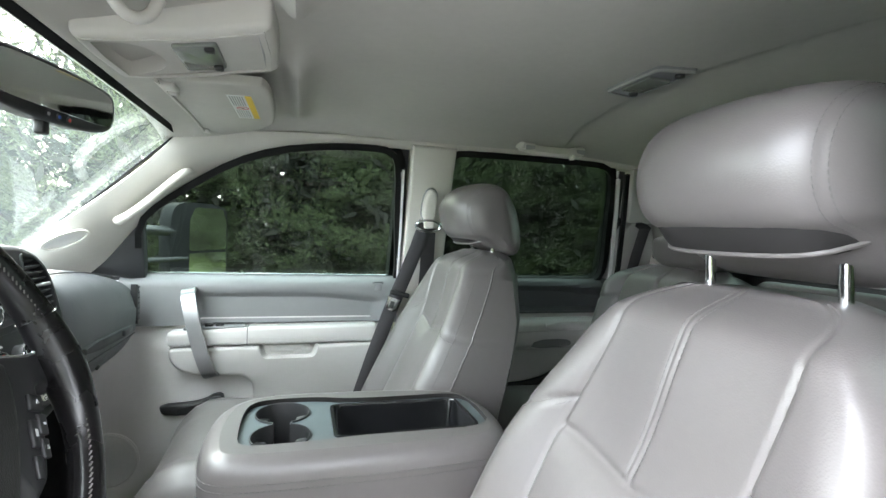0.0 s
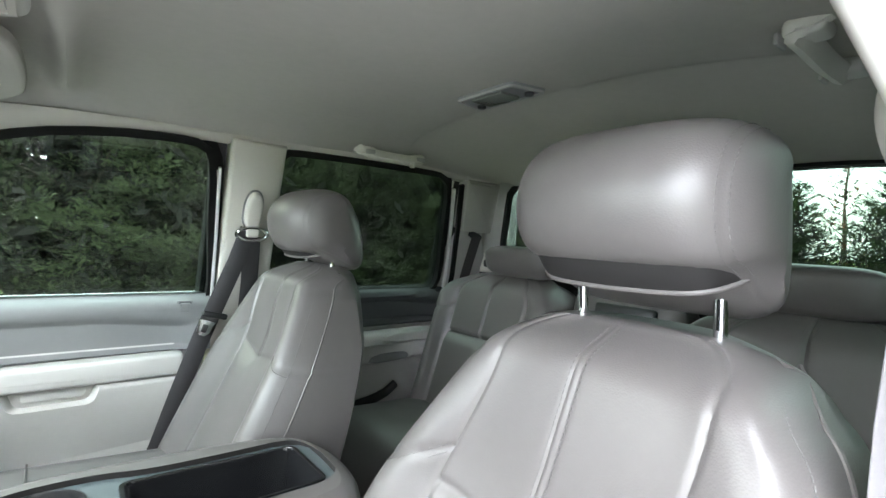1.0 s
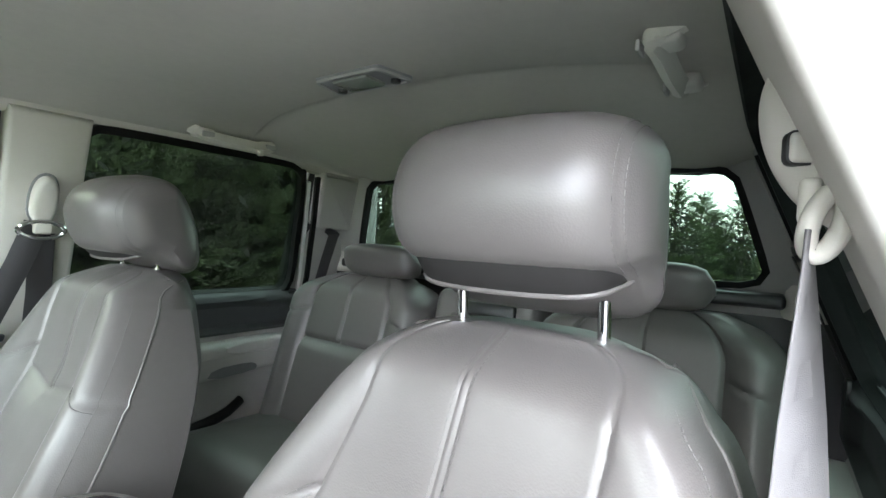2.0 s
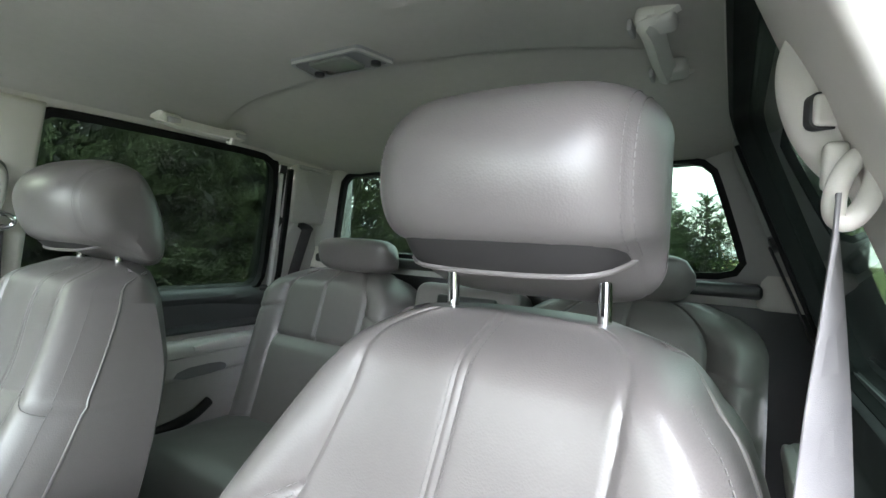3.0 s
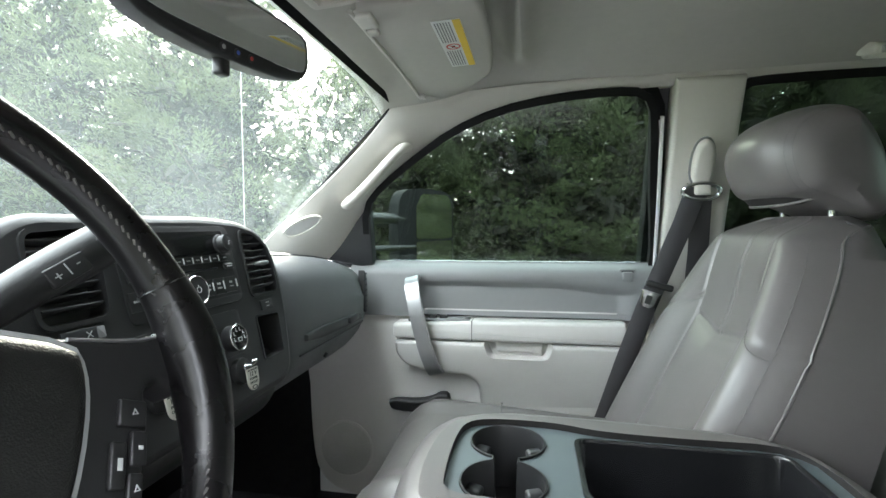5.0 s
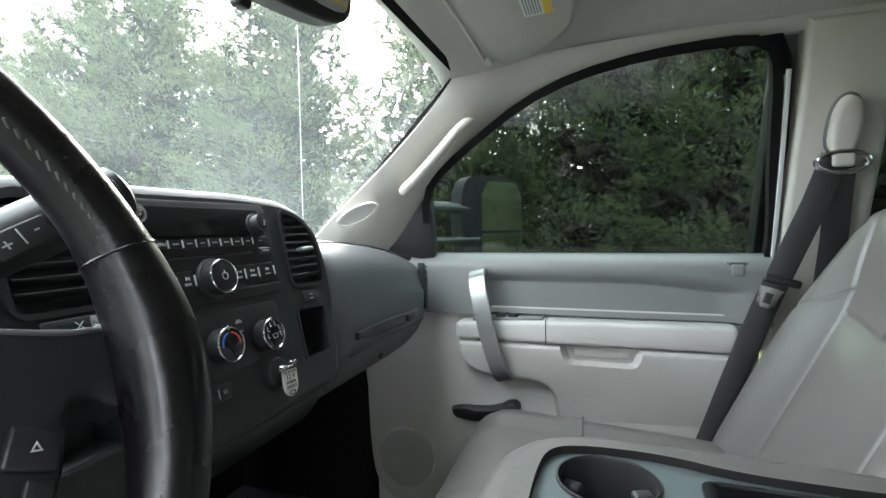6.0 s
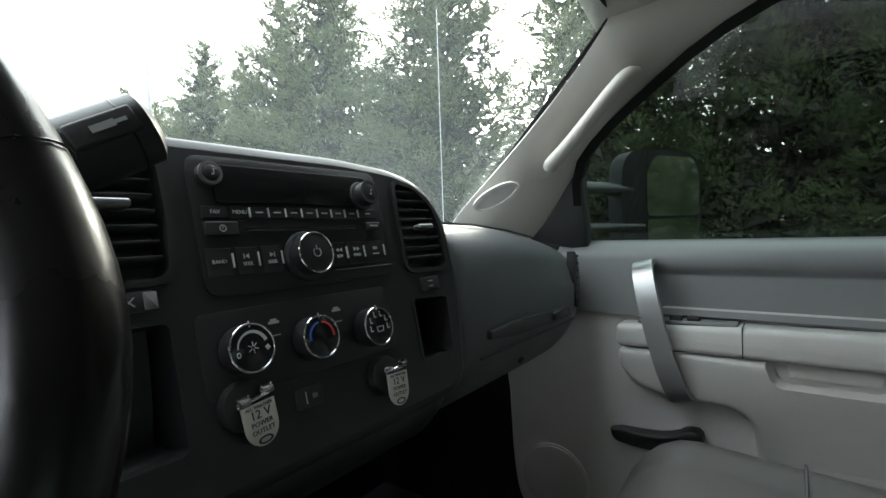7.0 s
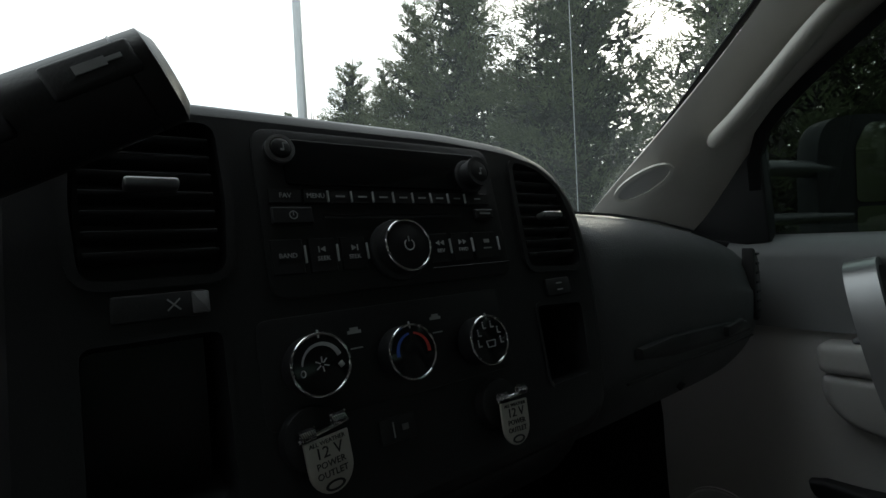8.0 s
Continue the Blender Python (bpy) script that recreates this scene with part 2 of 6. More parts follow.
def ribbon(path, width, thick, across):
    """A flat strap along the path; across: its width's direction at each point, or one for all."""
    path = [Vector(p) for p in path]
    rings = []
    for i, p in enumerate(path):
        d = (path[min(len(path) - 1, i + 1)] - path[max(0, i - 1)]).normalized()
        w = Vector(across[i] if isinstance(across, list) else across)
        w = (w - d * w.dot(d)).normalized()
        nrm = d.cross(w)
        wd = width[i] if isinstance(width, list) else width
        rings.append([p + w * wd * a / 2 + nrm * thick * b / 2 for a, b in ((-1, -0.3), (-0.94, -1), (0.94, -1), (1, -0.3), (1, 0.3), (0.94, 1), (-0.94, 1), (-1, 0.3))])
    return loft(rings)


def slab(outline, place, depth, r=0.004, seg=2):
    """An outline (u, v) as a plate: place(u, v, w) gives the point, w from 0 at the back to depth at the face, its rim rounded by r."""
    c = Vector((sum(p[0] for p in outline), sum(p[1] for p in outline))) / len(outline)

    def inset(d):
        out = []
        k = len(outline)
        for i in range(k):
            a, b, p = Vector(outline[i - 1]), Vector(outline[(i + 1) % k]), Vector(outline[i])
            t = (b - a)
            n = Vector((-t.y, t.x))
            n = n.normalized() if n.length > 1e-9 else (c - p).normalized()
            if area < 0:
                n = -n
            out.append(p + n * d)
        return out
    area = sum(Vector(outline[i - 1]).x * outline[i][1] - outline[i][0] * Vector(outline[i - 1]).y for i in range(len(outline)))
    rings = [[place(p[0], p[1], 0) for p in inset(0)]]
    for s in range(seg + 1):
        q = math.pi / 2 * s / seg
        rings.append([place(p[0], p[1], depth - r + r * math.sin(q)) for p in inset(r * (1 - math.cos(q)))])
    return loft(rings)


def fill_plate(outer, holes, place, w):
    """A flat sheet with openings."""
    bm = bmesh.new()
    for loop in [outer] + holes:
        v = [bm.verts.new(place(p[0], p[1], w)) for p in loop]
        for i in range(len(v)):
            bm.edges.new((v[i], v[(i + 1) % len(v)]))
    bmesh.ops.triangle_fill(bm, edges=bm.edges[:], use_beauty=True)
    return bm


def ringslab(inner, outer, place, depth):
    """A flat frame between two outlines of the same count."""
    rings = [[place(p[0], p[1], w) for p in o] for o, w in ((inner, 0), (inner, depth), (outer, depth), (outer, 0), (inner, 0))]
    bm = loft(rings, True, False)
    bmesh.ops.remove_doubles(bm, verts=bm.verts, dist=1e-6)
    return bm


def grow(outline, d):
    k = len(outline)
    area = sum(outline[i - 1][0] * outline[i][1] - outline[i][0] * outline[i - 1][1] for i in range(k))
    out = []
    for i in range(k):
        t = Vector(outline[(i + 1) % k]) - Vector(outline[i - 1])
        n = Vector((t.y, -t.x)).normalized() * (1 if area > 0 else -1)
        out.append(Vector(outline[i]) + n * d)
    return out


def disc(radius, depth, m, seg=28, r=0.001):
    o = [(radius * math.cos(2 * math.pi * i / seg), radius * math.sin(2 * math.pi * i / seg)) for i in range(seg)]
    return slab(o, lambda u, v, w: m @ Vector((u, v, w)), depth, r)


def grid(fn, us, vs, bm=None):
    bm = bm or bmesh.new()
    rows = [[bm.verts.new(fn(u, v)) for u in us] for v in vs]
    for a, b in zip(rows, rows[1:]):
        for i in range(len(us) - 1):
            bm.faces.new((a[i], a[i + 1], b[i + 1], b[i]))
    return bm


def shell(bm, thick):
    """Gives an open sheet a thickness."""
    bmesh.ops.recalc_face_normals(bm, faces=bm.faces)
    bmesh.ops.solidify(bm, geom=bm.faces[:], thickness=thick)
    return bm


def span(a, b, n):
    return [a + (b - a) * i / (n - 1) for i in range(n)]


def step(a, b, x):
    t = max(0.0, min(1.0, (x - a) / (b - a)))
    return t * t * (3 - 2 * t)


def carve(ob, bm):
    """Cuts the solid bm out of a mesh object."""
    me = bpy.data.meshes.new("cut")
    bmesh.ops.recalc_face_normals(bm, faces=bm.faces)
    bm.to_mesh(me)
    bm.free()
    tool = new("cut", me)
    mod = ob.modifiers.new("cut", "BOOLEAN")
    mod.operation, mod.solver, mod.object = "DIFFERENCE", "EXACT", tool
    bpy.context.view_layer.update()
    made = bpy.data.meshes.new_from_object(ob.evaluated_get(bpy.context.evaluated_depsgraph_get()))
    ob.modifiers.remove(mod)
    ob.data = made
    made.set_sharp_from_angle(angle=radians(42))
    bpy.data.objects.remove(tool)


def words(text, size, m, parent, material, name="lettering", depth=0.0003):
    cu = bpy.data.curves.new("font", "FONT")
    cu.body, cu.size, cu.extrude, cu.align_x, cu.align_y, cu.resolution_u = text, size, depth, "CENTER", "CENTER", 2
    tmp = bpy.data.objects.new("font", cu)
    scene.collection.objects.link(tmp)
    bpy.context.view_layer.update()
    me = bpy.data.meshes.new_from_object(tmp)
    bpy.data.objects.remove(tmp)
    me.transform(m)
    me.materials.append(material)
    ob = new(name, me)
    ob.parent = parent
    return ob


def merge(*bms):
    out = bms[0]
    for b in bms[1:]:
        me = bpy.data.meshes.new("tmp")
        b.to_mesh(me)
        b.free()
        out.from_mesh(me)
        bpy.data.meshes.remove(me)
    return out


# ---- ground and surroundings ----
bm = bmesh.new()
bmesh.ops.create_grid(bm, x_segments=60, y_segments=60, size=400)
structure("ground", bm, GRASS, "mown green grass reaching to the horizon", "ground")
structure("pavement", rbox((60, 7.6, 0.3), pose(0, -2.4, -0.13), 0.02), ASPHALT, "grey asphalt car park under the truck", "pavement")

# ---- cabin shell: x to the rear, y to the passenger side ----
def crease_x(y):
    """Where the headliner breaks downwards behind the dome lamp; the line bows to the rear at the sides."""
    return 1.510 + 0.065 * min(1.4, (abs(y) / 0.45) ** 2)


def ceil_z(x, y):
    side = 1 - 0.75 * step(0.48, 0.62, abs(y))
    z = 1.930 - 0.075 * (1 - step(0.42, 0.80, x)) - side * (0.190 * max(0.0, x - crease_x(y)) - 0.013 * step(crease_x(y), crease_x(y) + 0.014, x))
    z -= 0.040 * math.exp(-((x - 0.792) / 0.026) ** 2) * step(0.05, 0.13, abs(y)) * (1 - step(0.42, 0.57, abs(y)))
    return z - 0.065 * min(1.2, abs(y) / 0.64) ** 5


xs = sorted(span(0.455, 0.71, 7) + span(0.73, 0.87, 15) + span(0.91, 1.47, 13) + [1.490, 1.500, 1.506, 1.510, 1.514, 1.520, 1.53, 1.55] + span(1.60, 2.10, 10))
ys = sorted([s * v for s in (-1, 1) for v in (0.04, 0.08, 0.12, 0.17, 0.24, 0.30, 0.36, 0.42, 0.47, 0.51, 0.54, 0.57, 0.60, 0.63, 0.65)] + [0])


def ceil_at(u, y):
    x = u + (crease_x(y) - 1.510) * step(1.15, 1.49, u) * (1 - step(1.62, 2.0, u))
    return Vector((x, y, ceil_z(x, y)))


structure("ceiling", shell(grid(ceil_at, xs, ys), -0.035), HEADLINER, "light grey woven headliner with a crease behind the dome lamp", "ceiling")
structure("roof", shell(grid(lambda x, y: Vector((x, y, 2.0 - 0.09 * (abs(y) / 0.70) ** 4 - 0.03 * (1 - step(0.4, 0.8, x)) - 0.05 * step(1.7, 2.2, x))), span(0.42, 2.2, 20), span(-0.7, 0.7, 17)), 0.012), WHITE_PAINT, "white painted steel cab roof", "roof")
structure("floor", rbox((2.5, 1.66, 0.06), pose(0.95, 0, 0.70), 0.01), CARPET, "charcoal carpeted cab floor", "floor")
structure("wall_rear", rbox((0.06, 1.56, 0.87), pose(2.17, 0, 1.15), 0.01), DARK_PLASTIC, "dark trimmed rear cab wall below the back window", "wall")
structure("wall_front", rbox((0.05, 1.66, 0.75), pose(-0.30, 0, 1.08), 0.01), CARPET, "dark firewall behind the dashboard", "wall")


for s, yy in ((1, 0.80), (-1, -0.77)):
    structure("kick_panel", rbox((0.46, 0.05, 0.62), pose(-0.06, yy, 1.02), 0.01), CARPET, "dark kick panel ahead of the door", "wall")
structure("tunnel", rbox((0.50, 0.40, 0.34), pose(-0.04, 0.03, 0.88), 0.05), CARPET, "dark carpeted tunnel below the centre stack", "floor")


def G(s):
    """The leaning plane of the side windows on side s; w runs inward."""
    return lambda u, v, w: Vector((u, s * (0.80 - 0.42 * (v - 1.44) - 0.922 * w), v - 0.387 * w))


FRONT_WIN = chaikin([(0.362, 1.436), (0.362, 1.50), (0.372, 1.60), (0.43, 1.655), (0.52, 1.715), (0.62, 1.775), (0.73, 1.815), (0.86, 1.836), (0.99, 1.843), (1.055, 1.838), (1.073, 1.80), (1.085, 1.65), (1.104, 1.50), (1.106, 1.436), (0.75, 1.436)], 1)
REAR_WIN = chaikin([(1.252, 1.445), (1.250, 1.62), (1.246, 1.80), (1.258, 1.846), (1.32, 1.851), (1.54, 1.853), (1.74, 1.853), (1.80, 1.849), (1.838, 1.82), (1.875, 1.65), (1.914, 1.495), (1.905, 1.452), (1.86, 1.445), (1.55, 1.445)], 1)


def window(name, outline, s, label, glass=None):
    w = tagged(new(name), label, "window", "", "structure")
    g = G(s)
    outline = grow(outline, 0.006)
    pane = part("pane", slab(outline, lambda u, v, q: g(u, v, q - 0.012), 0.004, 0.0005, 1), glass or TINTED, w, "tinted side glass")
    part("seal", ringslab(grow(outline, -0.003), grow(outline, 0.014), lambda u, v, q: g(u, v, q - 0.010), 0.024), RUBBER, w, "black rubber window seal")
    part("outer_frame", ringslab(grow(outline, 0.012), grow(outline, 0.034), lambda u, v, q: g(u, v, q - 0.045), 0.034), BLACK_PLASTIC if s < 0 else RUBBER, w, "black door frame")
    return w


window("window_1", FRONT_WIN, 1, "raised front passenger window with black rubber seal")
structure("trim", slab([(1.117, 1.452), (1.1245, 1.452), (1.1165, 1.60), (1.102, 1.80), (1.095, 1.80), (1.1085, 1.60)], lambda u, v, w: G(1)(u, v, w + 0.009), 0.010, 0.001), WHITE_PAINT, "white painted door edge behind the window seal", "door edge")
window("window_2", REAR_WIN, 1, "raised rear passenger window with black rubber seal", PRIVACY)
window("window_3", REAR_WIN, -1, "raised rear window behind the driver with black seal", PRIVACY).location.y = 0.03

# back window
BACK_WIN = chaikin([(-0.612, 1.60), (-0.595, 1.66), (-0.56, 1.77), (-0.54, 1.825), (-0.48, 1.838), (0, 1.842), (0.48, 1.838), (0.54, 1.825), (0.56, 1.77), (0.595, 1.66), (0.612, 1.60), (0.55, 1.582), (0, 1.578), (-0.55, 1.582)], 1)
back = tagged(new("window_4"), "wide back window with a black frame behind the rear seat", "window", "", "structure")


def back_place(u, v, w):
    return Vector((2.115 - 0.20 * (v - 1.6) - w, u, v))


part("pane", slab(BACK_WIN, lambda u, v, w: back_place(u, v, w - 0.004), 0.004, 0.0005, 1), PRIVACY, back)
part("frame", ringslab(grow(BACK_WIN, -0.003), grow(BACK_WIN, 0.012), lambda u, v, w: back_place(u, v, w - 0.005), 0.02), RUBBER, back, "black rubber frame")
part("surround", fill_plate([(-0.82, 1.50), (0.82, 1.50), (0.78, 1.97), (-0.78, 1.97)], [[tuple(p) for p in grow(BACK_WIN, 0.010)]], back_place, -0.008), PLASTIC_SHADE, back, "pale panel round the glass")
part("shelf", rbox((0.10, 1.30, 0.03), pose(2.09, 0, 1.555), 0.01), BLACK_PLASTIC, back, "black ledge below the glass")
part("cab_corner", rbox((0.05, 0.16, 0.42), pose(2.15, 0.72, 1.72), 0.02), PILLAR, back)
part("cab_corner", rbox((0.05, 0.16, 0.42), pose(2.15, -0.72, 1.72), 0.02), PILLAR, back)
part("header", rbox((0.04, 1.3, 0.06), pose(2.10, 0, 1.875), 0.015), HEADLINER, back, "headliner edge above the glass")

# windshield
screen = tagged(new("window_5"), "dusty windshield with a black edge band", "windshield", "", "structure")


def ws(u, v):
    """u from -1 to 1 across, v from 0 at the base to 1 at the roof."""
    y = u * (0.70 - 0.125 * v)
    x = -0.02 + 0.508 * v - 0.13 * (1 - v) * (1 - u * u) - 0.015 * v * (1 - u * u)
    z = 1.40 + 0.443 * v + 0.016 * v * (1 - u * u)
    return Vector((x, y, z))


part("pane", shell(grid(lambda u, v: ws(u, v), span(-1, 1, 25), span(0, 1, 17)), 0.004), CLEAR, screen)
edge = [ws(-1, v) for v in span(0, 0.97, 9)] + [ws(-0.985, 0.995)] + [ws(u, 1) for u in span(-0.96, 0.96, 17)] + [ws(0.985, 0.995)] + [ws(1, v) for v in span(0.97, 0, 9)]
part("edge_band", ribbon([p + Vector((0.004, -0.004 * (1 if p.y > 0 else -1), -0.006)) for p in edge], 0.014, 0.003, [(-p + Vector((0.2, 0, 1.6))) for p in edge]), RUBBER, screen, "black ceramic edge band")


# pillars
def a_pillar(s):
    W = [(0.02, 0.685, 1.43), (0.09, 0.655, 1.508), (0.27, 0.620, 1.640), (0.40, 0.594, 1.746), (0.455, 0.581, 1.800), (0.492, 0.574, 1.842), (0.60, 0.60, 1.862), (0.78, 0.615, 1.878), (0.95, 0.620, 1.877), (1.10, 0.624, 1.875), (1.45, 0.622, 1.876), (1.80, 0.622, 1.874), (2.02, 0.622, 1.868)]
    D = [(0.19, 0.775, 1.43), (0.265, 0.765, 1.495), (0.375, 0.738, 1.630), (0.48, 0.705, 1.715), (0.56, 0.683, 1.765), (0.64, 0.662, 1.805), (0.73, 0.650, 1.832), (0.88, 0.640, 1.855), (1.02, 0.634, 1.866), (1.14, 0.632, 1.869), (1.45, 0.631, 1.871), (1.80, 0.632, 1.868), (2.02, 0.634, 1.858)]
    W = chaikin(W, 2, False)
    D = chaikin(D, 2, False)

    def f(u, v):
        i = int(v)
        a, b = W[i], D[i]
        q = math.sin(math.pi * u)
        fade = min(1, i / 6) * (1 - 0.8 * step(14, 26, i))
        return Vector((a.x + (b.x - a.x) * u + 0.012 * q * fade, s * (a.y + (b.y - a.y) * u - 0.026 * q * fade), a.z + (b.z - a.z) * u + 0.010 * q * fade))
    p = tagged(new("trim"), "pale beige windshield pillar trim with grab handle and tweeter grille" if s > 0 else "pale beige windshield pillar trim beside the driver", "pillar trim", "", "structure")
    part("cover", shell(grid(f, span(0, 1, 11), range(len(W))), 0.012), PILLAR, p)
    if s > 0:
        h = [(0.330, 0.640, 1.612), (0.345, 0.612, 1.615), (0.375, 0.597, 1.632), (0.43, 0.582, 1.678), (0.475, 0.575, 1.722), (0.498, 0.580, 1.745), (0.505, 0.600, 1.748)]
        part("grab_handle", tube([p + Vector((0.004, 0.019, -0.006)) for p in chaikin(h, 2, False)], 0.0150, 14, 0.8), PILLAR, p, "moulded pale grab handle")
        o = [(0.045 * math.cos(q) * 1.0, 0.014 * math.sin(q) + 0.010 * math.cos(q)) for q in (2 * math.pi * i / 24 for i in range(24))]

        def tw(u, v, w):
            c = Vector((0.226, 0.624, 1.552))
            ax, bx = Vector((0.72, -0.08, 0.60)).normalized(), Vector((0.55, 0.62, -0.40)).normalized()
            return c + ax * u + bx * v * 1.3 + ax.cross(bx).normalized() * -w
        part("tweeter_rim", ringslab(o, grow(o, 0.005), tw, 0.006), PILLAR, p)
        part("tweeter_grille", slab(o, tw, 0.003, 0.001), LIGHT_PLASTIC, p, "oval tweeter grille")
    return p


a_pillar(1)
a_pillar(-1).location.y = 0.03


def b_pillar(s):
    p = tagged(new("trim"), "pale beige door pillar trim with seat belt height adjuster", "pillar trim", "", "structure")
    o = [(1.136, 1.20), (1.285, 1.20), (1.268, 1.60), (1.262, 1.75), (1.258, 1.874), (1.118, 1.874), (1.121, 1.75), (1.126, 1.60)]
    g = G(s)
    part("cover", slab(o, lambda u, v, w: g(u, v, w - 0.03), 0.055, 0.012, 3), PILLAR, p)
    part("lower_cover", rbox((0.16, 0.06, 0.55), pose(1.21, s * 0.80, 0.95), 0.02), LIGHT_PLASTIC, p)
    part("outer_pillar", slab([(1.10, 1.25), (1.30, 1.25), (1.27, 1.90), (1.09, 1.90)], lambda u, v, w: g(u, v, w - 0.085), 0.05, 0.006), BLACK_PLASTIC, p, "black outer pillar")
    return p


b_pillar(1)
b_pillar(-1).location.y = 0.022


def c_pillar(s):
    p = tagged(new("trim"), "pale grey rear corner trim darkened for its shade, with a belt slot and dark belt", "pillar trim", "", "structure")
    g = G(s)
    # The corner's shadow is put into the covers' darker plastic.
    part("upper_cover", slab(rounded([(1.955, 1.672), (2.115, 1.672), (2.100, 1.86), (1.915, 1.86)], 0.012), lambda u, v, w: g(u, v, w - 0.035), 0.052, 0.012, 3), PLASTIC_SHADE, p)
    part("lower_cover", slab(chaikin([(1.975, 1.30), (2.15, 1.30), (2.12, 1.675), (1.940, 1.675)], 1), lambda u, v, w: g(u, v, w - 0.040), 0.048, 0.010, 3), PLASTIC_SHADE, p)
    part("belt_slot", slab(chaikin([(2.0, 1.655), (2.065, 1.645), (2.065, 1.668), (2.0, 1.682)], 1), lambda u, v, w: g(u, v, w + 0.012), 0.01, 0.002), BLACK_PLASTIC, p, "black belt slot")
    part("belt", ribbon([g(2.035, 1.66, 0.024), g(2.04, 1.56, 0.022), g(2.045, 1.42, 0.025)], 0.048, 0.003, (1, 0, 0)), BELT_DARK, p, "dark rear seat belt")
    part("outer_pillar", slab([(1.965, 1.30), (2.24, 1.30), (2.20, 1.95), (1.885, 1.95)], lambda u, v, w: g(u, v, w - 0.09), 0.05, 0.006), BLACK_PLASTIC, p)
    return p


c_pillar(1)
c_pillar(-1).location.y = 0.03
for yy in (-0.735, 0.765):
    structure("trim", rbox((0.10, 0.20, 0.62), pose(2.195, yy, 1.62), 0.02), PLASTIC_SHADE, "pale rear corner panel behind the pillar trim", "pillar trim")


def roof_rail(s):
    o = [(0.66, 1.8515), (0.78, 1.860), (0.90, 1.866)] + [(x, 1.869) for x in span(1.0, 1.88, 7)] + [(1.93, 1.860), (2.06, 1.845), (2.06, 1.92), (1.95, 1.93)] + [(x, 1.93) for x in span(1.8, 0.9, 6)] + [(0.78, 1.925), (0.66, 1.905)]
    g = G(s)
    return structure("trim", slab(o, lambda u, v, w: g(u, v, w - 0.036), 0.030, 0.006, 2), HEADLINER, "headliner edge along the roof rail", "roof trim")


roof_rail(1)
roof_rail(-1).location.y = 0.03

# ---- doors ----
def upper_door(x0, x1, s, scoop, zlow):
    """The belt panel with its scooped band; y falls away to the glass at the top."""
    def f(x, z):
        y = 0.772 + 0.030 * step(1.418, 1.446, z)
        a = step(scoop[0], scoop[0] + 0.05, x) * (1 - step(scoop[1] - 0.06, scoop[1], x))
        low, high = scoop[2], scoop[3] - 0.02 * step(scoop[1] - 0.25, scoop[1], x)
        y += 0.020 * a * step(low - 0.010, low + 0.004, z) * (1 - step(high - 0.014, high + 0.012, z))
        return Vector((x, s * y, z))
    return shell(grid(f, span(x0, x1, 46), [zlow] + span(zlow + 0.003, 1.448, 26)), 0.012 * s)


